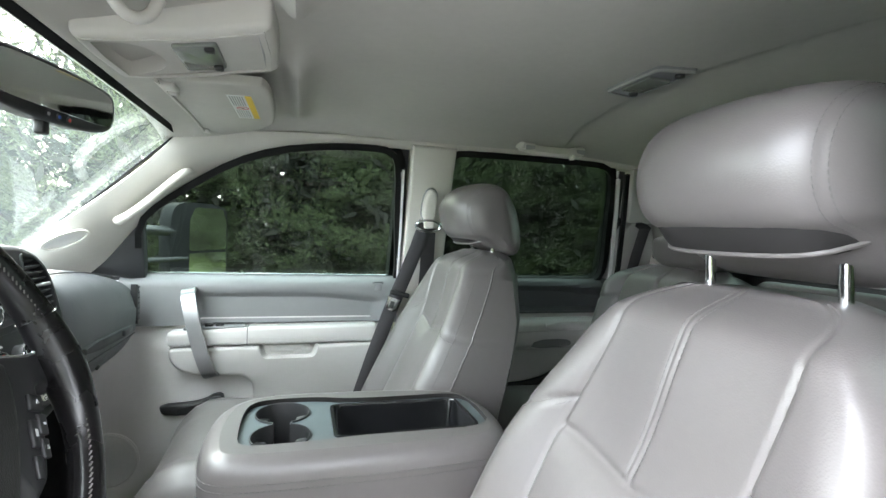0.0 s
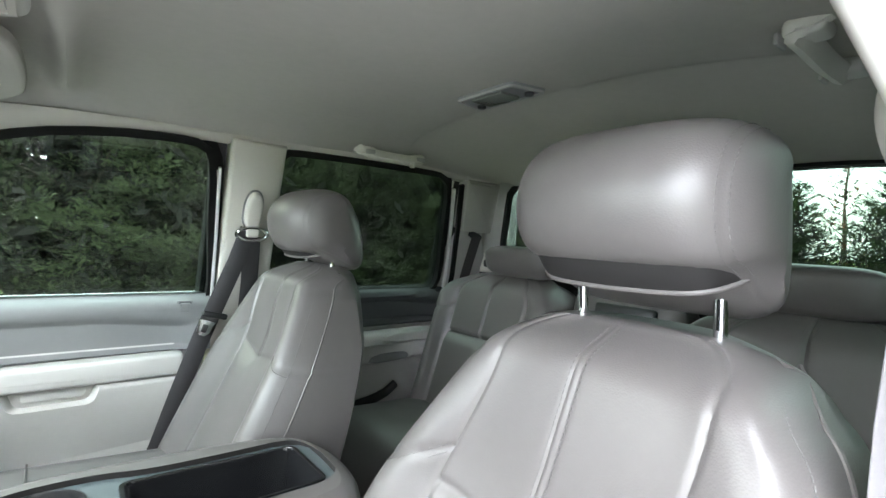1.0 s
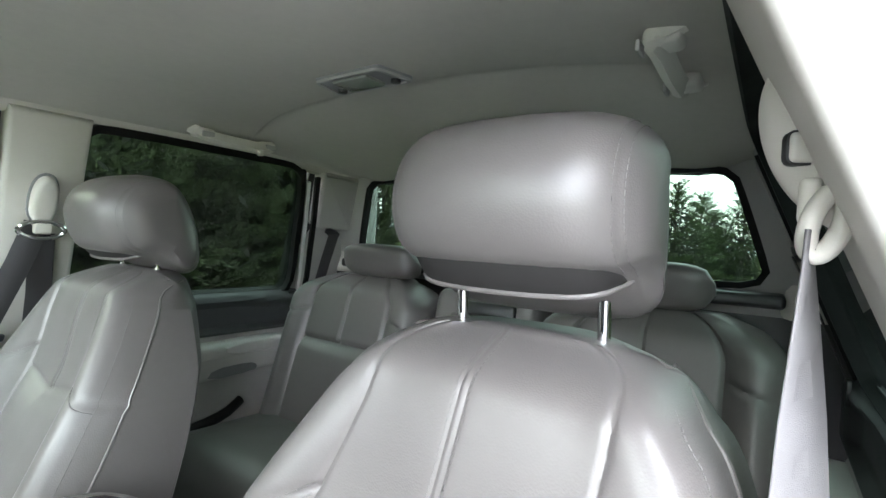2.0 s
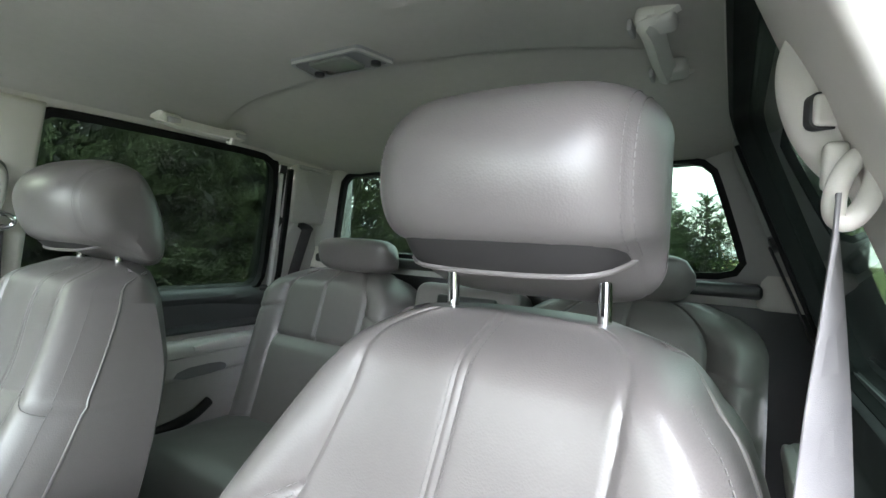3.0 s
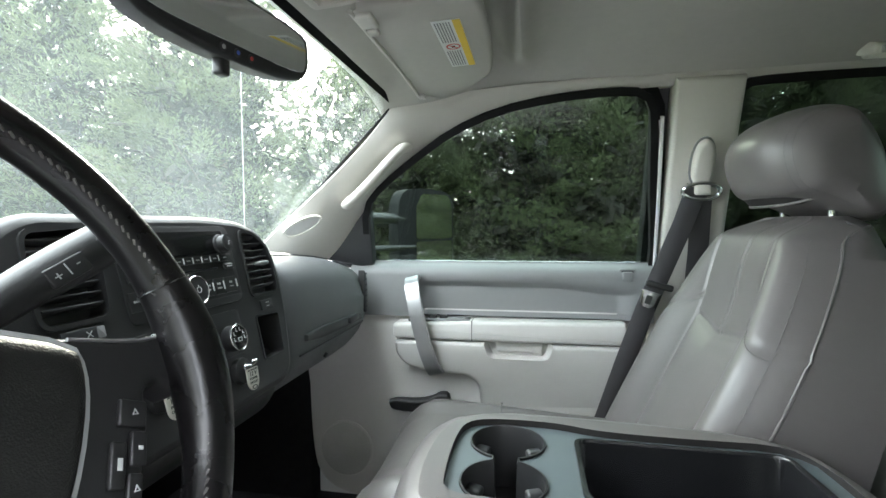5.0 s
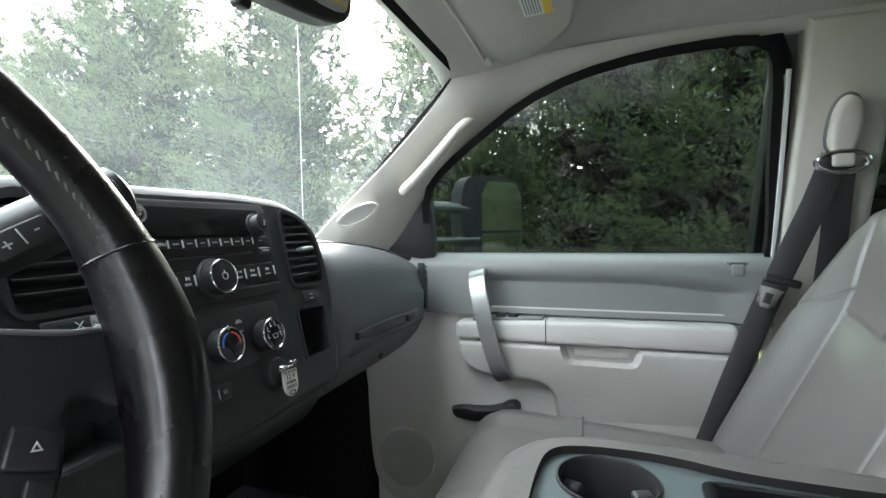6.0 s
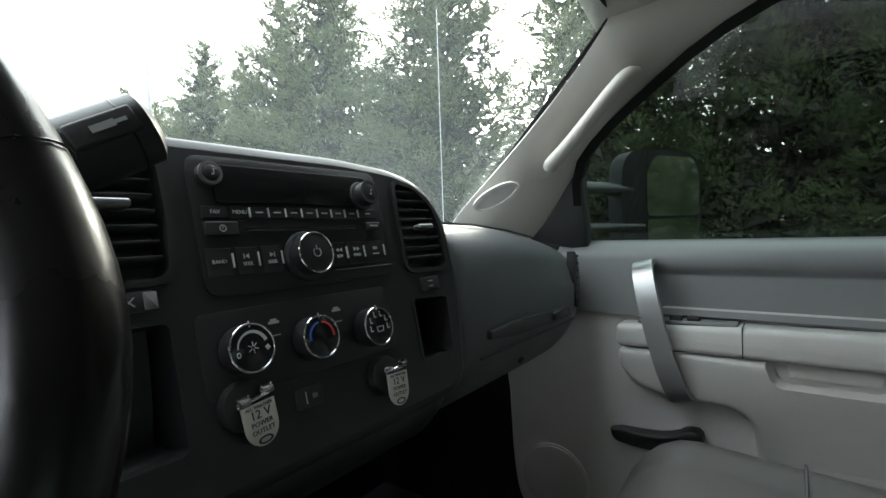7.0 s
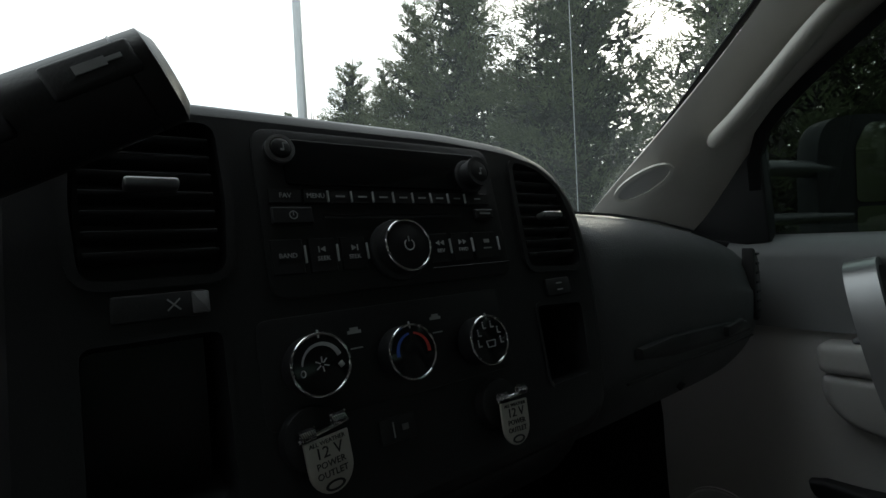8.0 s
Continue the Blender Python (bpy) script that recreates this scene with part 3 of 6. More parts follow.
def front_door(s):
    d = tagged(new("door_1"), "closed front passenger door, grey upper and pale lower trim panel", "door", "", "structure")
    P = lambda y: (lambda u, v, w: Vector((u, s * (y - w), v)))
    part("upper_panel", upper_door(0.30, 1.118, s, (0.47, 1.085, 1.308, 1.398), 1.298), MID_PLASTIC, d, "mid grey scooped belt panel")
    low = chaikin([(0.05, 1.28), (0.155, 1.20), (0.165, 0.90), (0.19, 0.80), (0.27, 0.755), (0.45, 0.745), (0.98, 0.745), (1.03, 0.90), (1.055, 1.05), (1.10, 1.24), (1.116, 1.300), (1.116, 1.318), (1.10, 1.32), (0.70, 1.32), (0.30, 1.32)], 2)
    part("lower_panel", slab(low, P(0.815), 0.042, 0.012, 3), LIGHT_PLASTIC, d, "pale grey lower trim")
    # armrest: a rounded shelf with a lower sweep at its front
    a1 = rounded([(0.436, 1.2405), (0.434, 1.285), (0.65, 1.296), (1.048, 1.302), (1.052, 1.2425)], 0.014)
    part("armrest", slab(a1, P(0.790), 0.068, 0.011, 4), LIGHT_PLASTIC, d, "padded pale armrest")
    a2 = rounded([(0.437, 1.2385), (0.440, 1.200), (0.470, 1.166), (0.535, 1.149), (0.640, 1.147), (0.668, 1.12), (0.678, 0.985), (1.015, 0.965), (1.030, 1.05), (1.050, 1.2405)], 0.02)
    base = part("armrest_base", slab(a2, lambda u, v, w: Vector((u, s * (0.790 - w * (1 - 0.98 * (1 - step(1.0, 1.18, v)))), v)), 0.064, 0.012, 4), LIGHT_PLASTIC, d)
    mouth = rounded([(0.680, 1.252), (0.701, 1.198), (0.852, 1.198), (0.868, 1.252)], 0.016)
    mc = Vector((0.775, 1.236))
    carve(base, loft([[Vector((mc.x + (p[0] - mc.x) * f, s * y, mc.y + (p[1] - mc.y) * f)) for p in mouth] for f, y in ((1.12, 0.708), (1.05, 0.7245), (1.0, 0.729), (0.90, 0.752))]))
    part("grip_plate", slab(rounded([(0.716, 1.240), (0.720, 1.214), (0.836, 1.214), (0.842, 1.240)], 0.005), P(0.7525), 0.010, 0.002), LIGHT_PLASTIC, d, "pale plate inside the grip recess")
    part("arm_joint", rbox((0.002, 0.070, 0.054), pose(0.654, s * 0.7565, 1.270), 0.0005), DARK_PLASTIC, d)
    part("switch_panel", rbox((0.17, 0.040, 0.008), pose(0.562, s * 0.752, 1.295, 0, -1.7), 0.003), MID_PLASTIC, d, "grey window switch panel")
    for x in (0.545, 0.575):
        part("window_switch", rbox((0.022, 0.014, 0.012), pose(x, s * 0.744, 1.302, 0, 8), 0.003), BLACK_PLASTIC, d)
    # pull handle: a flat upright bow
    bow = [(0.488, 0.785, 1.398), (0.487, 0.752, 1.408), (0.490, 0.722, 1.400), (0.500, 0.703, 1.36), (0.512, 0.694, 1.31), (0.527, 0.690, 1.25), (0.545, 0.694, 1.19), (0.556, 0.715, 1.155), (0.560, 0.745, 1.150)]
    bow = [(x, s * y, z) for x, y, z in chaikin(bow, 2, False)]
    part("pull_handle", ribbon(bow, [0.042] * 4 + [0.040] * (len(bow) - 4), 0.012, (1, 0, 0.25)), SILVER, d, "satin silver pull handle")
    # opener
    op = chaikin([(0.412, 1.062), (0.500, 1.064), (0.540, 1.074), (0.560, 1.088), (0.585, 1.088), (0.590, 1.064), (0.574, 1.040), (0.540, 1.031), (0.432, 1.029), (0.416, 1.038)], 1)
    part("door_handle", slab(op, lambda u, v, w: Vector((u, s * (0.768 - w * (1.0 + 0.5 * step(0.42, 0.50, u))), v)), 0.020, 0.006, 3), BLACK_PLASTIC, d, "black lever door handle")
    pk = chaikin([(0.478, 0.90), (0.470, 0.955), (0.50, 0.994), (0.56, 0.994), (0.97, 0.98), (0.97, 0.84), (0.50, 0.84)], 2)
    # No real hollow: the dark colour stands in for the pocket's inner shade.
    part("map_pocket", slab(pk, P(0.776), 0.0045, 0.002), CHARCOAL_SHADE, d, "map pocket opening as a flat plate with shade in its colour")
    ring = [(0.276 + 0.078 * math.cos(q), 0.897 + 0.080 * math.sin(q)) for q in (2 * math.pi * i / 40 for i in range(40))]
    part("speaker_grille", slab(ring, P(0.776), 0.008, 0.004, 3), GRILLE, d, "round speaker grille")
    part("speaker_rim", ringslab(ring, grow(ring, 0.004), P(0.776), 0.006), LIGHT_PLASTIC, d)
    part("lock_bezel", slab(rounded([(1.032, 1.397), (1.073, 1.397), (1.073, 1.436), (1.032, 1.436)], 0.006), P(0.778), 0.014, 0.002), MID_PLASTIC, d)
    part("lock_gap", ringslab(rounded([(1.040, 1.403), (1.065, 1.403), (1.065, 1.430), (1.040, 1.430)], 0.003), rounded([(1.0375, 1.4005), (1.0675, 1.4005), (1.0675, 1.4325), (1.0375, 1.4325)], 0.004), P(0.7645), 0.0012), CHARCOAL_SHADE, d)
    part("lock_button", rbox((0.024, 0.010, 0.024), pose(1.0525, s * 0.763, 1.4165), 0.003), MID_PLASTIC, d, "square lock slider")
    tri = [(0.185, 1.460), (0.215, 1.497), (0.36, 1.655), (0.372, 1.64), (0.366, 1.44), (0.33, 1.435)]
    part("sail_panel", slab(tri, lambda u, v, w: Vector((u, s * (0.800 - 0.25 * (v - 1.44) - w), v)), 0.03, 0.004), DARK_PLASTIC, d, "dark triangular mirror panel")
    part("sail_seal", tube([(0.205, s * 0.757, 1.500), (0.36, s * 0.722, 1.664), (0.44, s * 0.697, 1.70)], 0.007, 8), RUBBER, d)
    part("sail_trim", tube([(0.215, s * 0.752, 1.497), (0.352, s * 0.718, 1.646)], 0.003, 6), SILVER, d, "thin pale trim line")
    part("outer_skin", rbox((1.10, 0.03, 0.85), pose(0.58, s * 0.90, 1.02), 0.012), WHITE_PAINT, d, "white painted outer skin")
    part("door_ledge", rbox((0.78, 0.10, 0.012), pose(0.73, s * 0.855, 1.438), 0.003), RUBBER, d)
    g = G(s)
    part("door_edge", ribbon([g(1.124, 1.40, 0.004), g(1.122, 1.50, 0.004), g(1.106, 1.66, 0.004), g(1.095, 1.79, 0.004)], 0.008, 0.006, (1, 0, 0)), WHITE_PAINT, d, "white painted door edge")
    return d


front_door(1)


def rear_door(s, name):
    d = tagged(new(name), "closed rear crew door with a belt panel darkened for shade and pale armrest", "door", "", "structure")
    P = lambda y: (lambda u, v, w: Vector((u, s * (y - w), v)))
    # Same grey as the front belt panel; the rear's shade darkens this colour.
    part("upper_panel", upper_door(1.26, 2.01, s, (1.0, 1.96, 1.335, 1.42), 1.322), CHARCOAL_SHADE, d, "belt panel with shade in its dark grey")
    part("lower_panel", slab(chaikin([(1.27, 0.75), (1.80, 0.75), (1.90, 0.95), (1.985, 1.10), (2.0, 1.325), (1.60, 1.325), (1.27, 1.325)], 1), P(0.815), 0.042, 0.012, 3), LIGHT_PLASTIC, d)
    a = chaikin([(1.27, 1.215), (1.27, 1.295), (1.60, 1.305), (1.90, 1.308), (1.955, 1.29), (1.945, 1.235), (1.87, 1.205), (1.60, 1.19)], 2)
    part("armrest", slab(a, P(0.785), 0.066, 0.024, 4), LIGHT_PLASTIC, d, "pale grey armrest")
    part("armrest_top", slab(chaikin([(1.66, 1.268), (1.66, 1.300), (1.90, 1.305), (1.93, 1.28), (1.90, 1.262)], 1), P(0.73), 0.016, 0.007, 3), LIGHT_PLASTIC, d)
    # flat plate on the armrest; its darker grey paints the grip hollow's shade
    part("grip_recess", slab(chaikin([(1.60, 1.20), (1.62, 1.232), (1.74, 1.235), (1.77, 1.222), (1.76, 1.205)], 1), P(0.722), 0.004, 0.001), MID_PLASTIC, d)
    op = chaikin([(1.52, 0.752, 1.055), (1.60, 0.742, 1.062), (1.68, 0.742, 1.08), (1.72, 0.748, 1.10), (1.735, 0.752, 1.108)], 1, False)
    part("door_handle", tube([(x, s * y, z) for x, y, z in op], 0.014, 10, 1.2), BLACK_PLASTIC, d, "black lever door handle")
    part("lock_bezel", slab(rounded([(1.918, 1.396), (1.95, 1.396), (1.95, 1.442), (1.918, 1.442)], 0.006), P(0.775), 0.007, 0.002), DARK_PLASTIC, d)
    part("outer_skin", rbox((0.92, 0.03, 0.85), pose(1.63, s * 0.90, 1.02), 0.012), WHITE_PAINT, d, "white painted outer skin")
    part("door_ledge", rbox((0.75, 0.10, 0.012), pose(1.62, s * 0.855, 1.442), 0.003), RUBBER, d)
    g = G(s)
    part("door_edge", ribbon([g(1.975, 1.40, 0.006), g(1.955, 1.50, 0.006), g(1.905, 1.70, 0.006), g(1.870, 1.82, 0.006)], 0.012, 0.010, (1, 0, 0)), WHITE_PAINT, d, "white painted door edge")
    part("jamb_seal", ribbon([g(2.005, 1.36, 0.012), g(1.985, 1.50, 0.012), g(1.935, 1.70, 0.012), g(1.895, 1.84, 0.012)], 0.018, 0.012, (1, 0, 0)), RUBBER, d, "black jamb seal")
    return d


rear_door(1, "door_2")
rear_door(-1, "door_3").location.y = 0.03


# ---- seats ----
def dashes(path, length, gap, r, lift):
    """A row of short stitches laid along a path of points."""
    bm = bmesh.new()
    pts = [Vector(p) for p in path]
    pos, carry = [], 0.0
    for a, b in zip(pts, pts[1:]):
        seg = (b - a).length
        t = carry
        while t < seg:
            pos.append((a.lerp(b, t / seg), (b - a).normalized()))
            t += length + gap
        carry = t - seg
    for p, d in pos:
        c = p + Vector(lift)
        rot = d.to_track_quat("X", "Z").to_matrix().to_4x4()
        bmesh.ops.create_cube(bm, size=1, matrix=Matrix.Translation(c) @ rot @ Matrix.Diagonal((length, r * 1.6, r, 1)))
    return bm


def interp(table, z):
    for (a, va), (b, vb) in zip(table, table[1:]):
        if z <= b:
            return va + (vb - va) * max(0, (z - a) / (b - a))
    return table[-1][1]


ZO = -0.018
BACK_W = [(0.98, 0.235), (1.15, 0.252), (1.30, 0.254), (1.40, 0.237), (1.465, 0.209), (1.505, 0.192), (1.53, 0.179), (1.547, 0.167), (1.560, 0.152), (1.570, 0.132), (1.577, 0.100)]


def back_w(z):
    h = max(0.001, min(0.045, 1.577 - z, z - 0.98))
    return sum(interp(BACK_W, z + h * (k / 5.0)) for k in range(-5, 6)) / 11


def seams(z, s):
    """Where the inboard, middle and outboard seams of a front backrest run."""
    g = 0.112 * min(1.0, back_w(z) / 0.15)
    low = 1 - step(1.36, 1.56, z)
    return -s * (g + 0.024 * low), -s * 0.014, s * (g - 0.004 * low)


def back_front(dy, z, xo, s):
    """The front face of a front seat's backrest at dy from its middle."""
    w = back_w(z)
    x = 1.205 + (z - 1.56) * 0.475 + xo
    x += 0.055 * step(1.535, 1.580, z) ** 1.5
    u = abs(dy) / w
    inner, mid, outer = seams(z, s)
    g = abs(inner) if dy * s < 0 else abs(outer)
    b = math.exp(-((u - 0.76) / 0.17) ** 2)
    x -= 0.017 * b * (1 - step(1.34, 1.54, z)) + 0.008 * b
    x += 0.030 * (1 - u * u) * (1 - step(1.38, 1.54, z))
    if u > 0.84:
        x += 0.075 * ((u - 0.84) / 0.16) ** 2.0
    x += 0.0034 * math.exp(-((abs(dy) - g) / 0.0036) ** 2)
    x += 0.0022 * (math.exp(-((abs(dy - mid) - 0.004) / 0.0024) ** 2)) * step(1.36, 1.38, z)
    if abs(dy) < g:
        zz = 1.365 + 0.05 * abs(dy) / g * 0.4
        x -= 0.010 * (1 - step(zz - 0.04, zz + 0.002, z)) * (1 - (dy / g) ** 6)
        x += 0.004 * math.exp(-((z - zz - 0.002) / 0.005) ** 2)
    else:
        zz = 1.425 - (abs(dy) - g) * 0.45
        x += 0.0035 * math.exp(-((z - zz) / 0.004) ** 2)
    return x


def front_seat(s, xo, label, drop=0.0, lean=0.0):
    cy = s * 0.425
    seat = thing("front_seat", label, "car seat", "front seats")
    # backrest: stacked slices, each from the front face round to the rear
    rings = []
    zs = span(0.98, 1.34, 19) + span(1.348, 1.44, 24) + span(1.45, 1.54, 14) + [1.547, 1.554, 1.560, 1.565, 1.570, 1.574, 1.577]
    for z in zs:
        w = back_w(z)
        inner, mid, outer = seams(z, s)
        ysl = sorted(span(-w, w, 43) + [mid + e for e in (-0.0095, -0.0065, -0.004, -0.0015, 0.0015, 0.004, 0.0065, 0.0095)] + [q + e for q in (inner, outer) for e in (-0.008, -0.005, -0.0025, 0, 0.0025, 0.005, 0.008)])
        ysl = [max(-w, min(w, q)) for q in ysl]
        xb = xo + interp([(0.98, 1.235), (1.18, 1.290), (1.42, 1.348), (1.52, 1.352), (1.56, 1.345), (1.577, 1.330)], z)
        f = [(min(back_front(d, z, xo, s), xb - 0.055 * abs(d / w) ** 3.5 - 0.004), d) for d in ysl]
        b = [(xb - 0.055 * abs(u) ** 3.5, u * w) for u in span(1, -1, 21)]
        rings.append([Vector((x, cy + d, z + 0.012 * (1 - (d / 0.2) ** 2) * step(1.5, 1.577, z) * 0.4)) for x, d in f + b])
    bm = loft(rings)
    bmesh.ops.translate(bm, vec=(0, 0, ZO), verts=bm.verts)
    bmesh.ops.remove_doubles(bm, verts=bm.verts, dist=1e-5)
    back = part("backrest", bm, LEATHER, seat, "grey leather backrest with stitched bolsters")

    for dy in (-0.0070, 0.0070):
        ml = [(seams(z, s)[1] + dy, z) for z in span(1.375, 1.572, 40)]
        part("stitching", dashes([Vector((back_front(d, z, xo, s), cy + d, z + ZO + 0.004 * step(1.5, 1.577, z))) for d, z in ml], 0.0042, 0.0022, 0.0006, (-0.0006, 0, 0.0003)), THREAD, back)
    for sg in (-1, 1):
        dl = []
        for t in span(0, 1, 20):
            z = interp([(0, 1.422), (1, 1.370)], t)
            w = back_w(z)
            q = abs(seams(z, s)[0 if sg * s < 0 else 2]) + 0.004
            d = sg * (q + (w * 0.93 - q) * t)
            dl.append(Vector((back_front(d, z + 0.006, xo, s), cy + d, z + ZO + 0.006)))
        part("stitching", dashes(dl, 0.0046, 0.0020, 0.0008, (-0.0006, 0, 0)), THREAD, back)
        part("stitching", dashes([p + Vector((0, 0, -0.010)) + Vector((-0.0045, 0, 0)) for p in dl], 0.0046, 0.0020, 0.0008, (-0.0006, 0, 0)), THREAD, back)
        ed = [Vector((back_front(sg * back_w(z) * 0.93, z, xo, s), cy + sg * back_w(z) * 0.93, z + ZO)) for z in span(1.10, 1.562, 70)]
        part("stitching", dashes(ed, 0.0042, 0.0022, 0.0006, (-0.0006, sg * 0.0006, 0)), THREAD, back)
        part("piping", tube([Vector((back_front(sg * back_w(z) * 0.985, z, xo, s), cy + sg * back_w(z) * 0.985, z + ZO)) for z in span(1.02, 1.566, 60)], 0.0022, 6), LEATHER, back)
    # headrest
    prof = [(1.225, 1.622 if s < 0 else 1.612), (1.190, 1.630 if s < 0 else 1.622), (1.169 if s < 0 else 1.172, 1.660), (1.166, 1.700), (1.182, 1.735), (1.215, 1.758), (1.26, 1.766), (1.305, 1.752), (1.338, 1.712), (1.357, 1.660), (1.366, 1.596), (1.345, 1.570), (1.29, 1.588)]
    prof = chaikin([(x, 0, z) for x, z in prof], 2)
    c = Vector((1.275, 0, 1.675))
    rings = []
    us = [-1, -0.9985, -0.994, -0.985, -0.965, -0.935, -0.89, -0.88, -0.865, -0.85, -0.835, -0.82, -0.79, -0.75, -0.68, -0.60, -0.45, -0.2, 0]
    us = us + [-u for u in us[-2::-1]]
    for u in us:
        k = max(0.02, (1 - abs(u) ** 5.0) ** 0.5)
        seam = 1 - 0.012 * math.exp(-((abs(u) - 0.85) / 0.014) ** 2)
        rings.append([Vector((c.x + (p.x - c.x) * ((k * 0.55 + 0.45) * (1 - step(1.20, 1.35, p.x)) + (k * 0.85 + 0.15) * step(1.20, 1.35, p.x)) * seam * (1 - 0.02 * (u * u)) + xo + 0.028 * abs(u) ** 2.5 * (1 - 0.9 * step(1.22, 1.34, p.x)), cy + s * -0.004 + u * 0.127, c.z + (p.z - c.z) * (k * 0.48 + 0.52) * seam)) for p in prof])
    head = part("headrest", loft(rings), LEATHER, seat, "plump grey leather headrest")
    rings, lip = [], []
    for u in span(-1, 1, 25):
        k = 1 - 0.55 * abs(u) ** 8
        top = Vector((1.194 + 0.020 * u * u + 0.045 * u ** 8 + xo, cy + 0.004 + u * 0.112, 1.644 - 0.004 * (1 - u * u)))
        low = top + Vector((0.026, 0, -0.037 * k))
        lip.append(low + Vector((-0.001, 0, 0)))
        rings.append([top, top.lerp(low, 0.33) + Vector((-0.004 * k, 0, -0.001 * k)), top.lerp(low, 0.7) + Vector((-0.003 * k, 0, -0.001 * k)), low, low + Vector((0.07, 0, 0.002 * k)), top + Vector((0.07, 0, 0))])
    under = part("headrest_underside", loft(rings), LEATHER_DARK, seat, "dark tucked underside panel of the headrest, shade in its colour")
    part("piping", tube(lip, 0.0026, 8), LEATHER, under)
    for sg in (-1, 1):
        for off in (-0.028, 0.028):
            u = sg * (0.85 + off)
            k = max(0.02, (1 - abs(u) ** 5.0) ** 0.5)
            pp = [Vector((c.x + (p.x - c.x) * ((k * 0.55 + 0.45) * (1 - step(1.20, 1.35, p.x)) + (k * 0.85 + 0.15) * step(1.20, 1.35, p.x)) * (1 - 0.02 * u * u) + xo + 0.028 * abs(u) ** 2.5 * (1 - 0.9 * step(1.22, 1.34, p.x)), cy + s * -0.004 + u * 0.127, c.z + (p.z - c.z) * (k * 0.48 + 0.52))) for p in prof if p.x < 1.30 and p.z > 1.615]
            pp.sort(key=lambda p: math.atan2(p.z - 1.67, 1.29 - p.x))
            part("stitching", dashes(pp, 0.0042, 0.0024, 0.0005, (-0.0002, 0, 0.0001)), THREAD, head)
    for dy in (-0.076, 0.076):
        part("post", tube([(1.290 + xo, cy + dy, 1.53), (1.284 + xo, cy + dy, 1.60)], 0.0062, 14), CHROME, seat, "chrome headrest post")
        part("post_collar", disc(0.010, 0.006, pose(1.289 + xo, cy + dy, 1.553), 18, 0.002), BLACK_PLASTIC, seat)
    # cushion
    rings = []
    for x in [0.470, 0.474, 0.482, 0.495, 0.515, 0.54, 0.57] + span(0.60, 1.18, 19):
        k = math.sqrt(max(0.0, 1 - max(0, (0.60 - x) / 0.131) ** 2)) if x < 0.60 else 1.0
        top = 0.92 + 0.188 * k - 0.06 * (x - 0.60)
        ring = []
        for i in range(48):
            q = 2 * math.pi * i / 48
            a, b = math.cos(q), math.sin(q)
            yy = math.copysign(abs(a) ** 0.55, a) * 0.245
            zz = math.copysign(abs(b) ** 0.55, b)
            up = 0.022 * math.exp(-((abs(yy) - 0.19) / 0.05) ** 2) - 0.006 * math.exp(-((abs(yy) - 0.14) / 0.008) ** 2) - 0.004 * math.exp(-(yy / 0.006) ** 2)
            ring.append(Vector((x + xo, cy + yy * (0.93 + 0.07 * k), (top - 0.06) + zz * 0.06 + (up if b > 0.3 else 0) if b > 0 else (top - 0.06) + zz * (0.05 + 0.05 * k))))
        rings.append(ring)
    part("cushion", loft(rings), LEATHER, seat, "grey leather seat cushion")
    part("cross_seam", tube([(0.74 + xo, cy + d, 1.0995 + 0.020 * math.exp(-((abs(d) - 0.19) / 0.05) ** 2) - 0.0014) for d in span(-0.2, 0.2, 15)], 0.002, 6), LEATHER, seat)
    part("base", rbox((0.44, 0.42, 0.18), pose(0.90 + xo, cy, 0.82), 0.02), DARK_PLASTIC, seat, "dark plastic seat base")
    for ob in [head, under]:
        ob.location.z = -drop
    for ob in [back] + list(back.children):
        for v in ob.data.vertices:
            v.co.y += lean * (1 - step(1.30, 1.53, v.co.z))
    return seat


front_seat(-1, 0.0, "light grey leather driver seat with stitched seams and headrest", 0.0, 0.024)
front_seat(1, 0.0, "light grey leather passenger seat with stitched seams and headrest", 0.022)


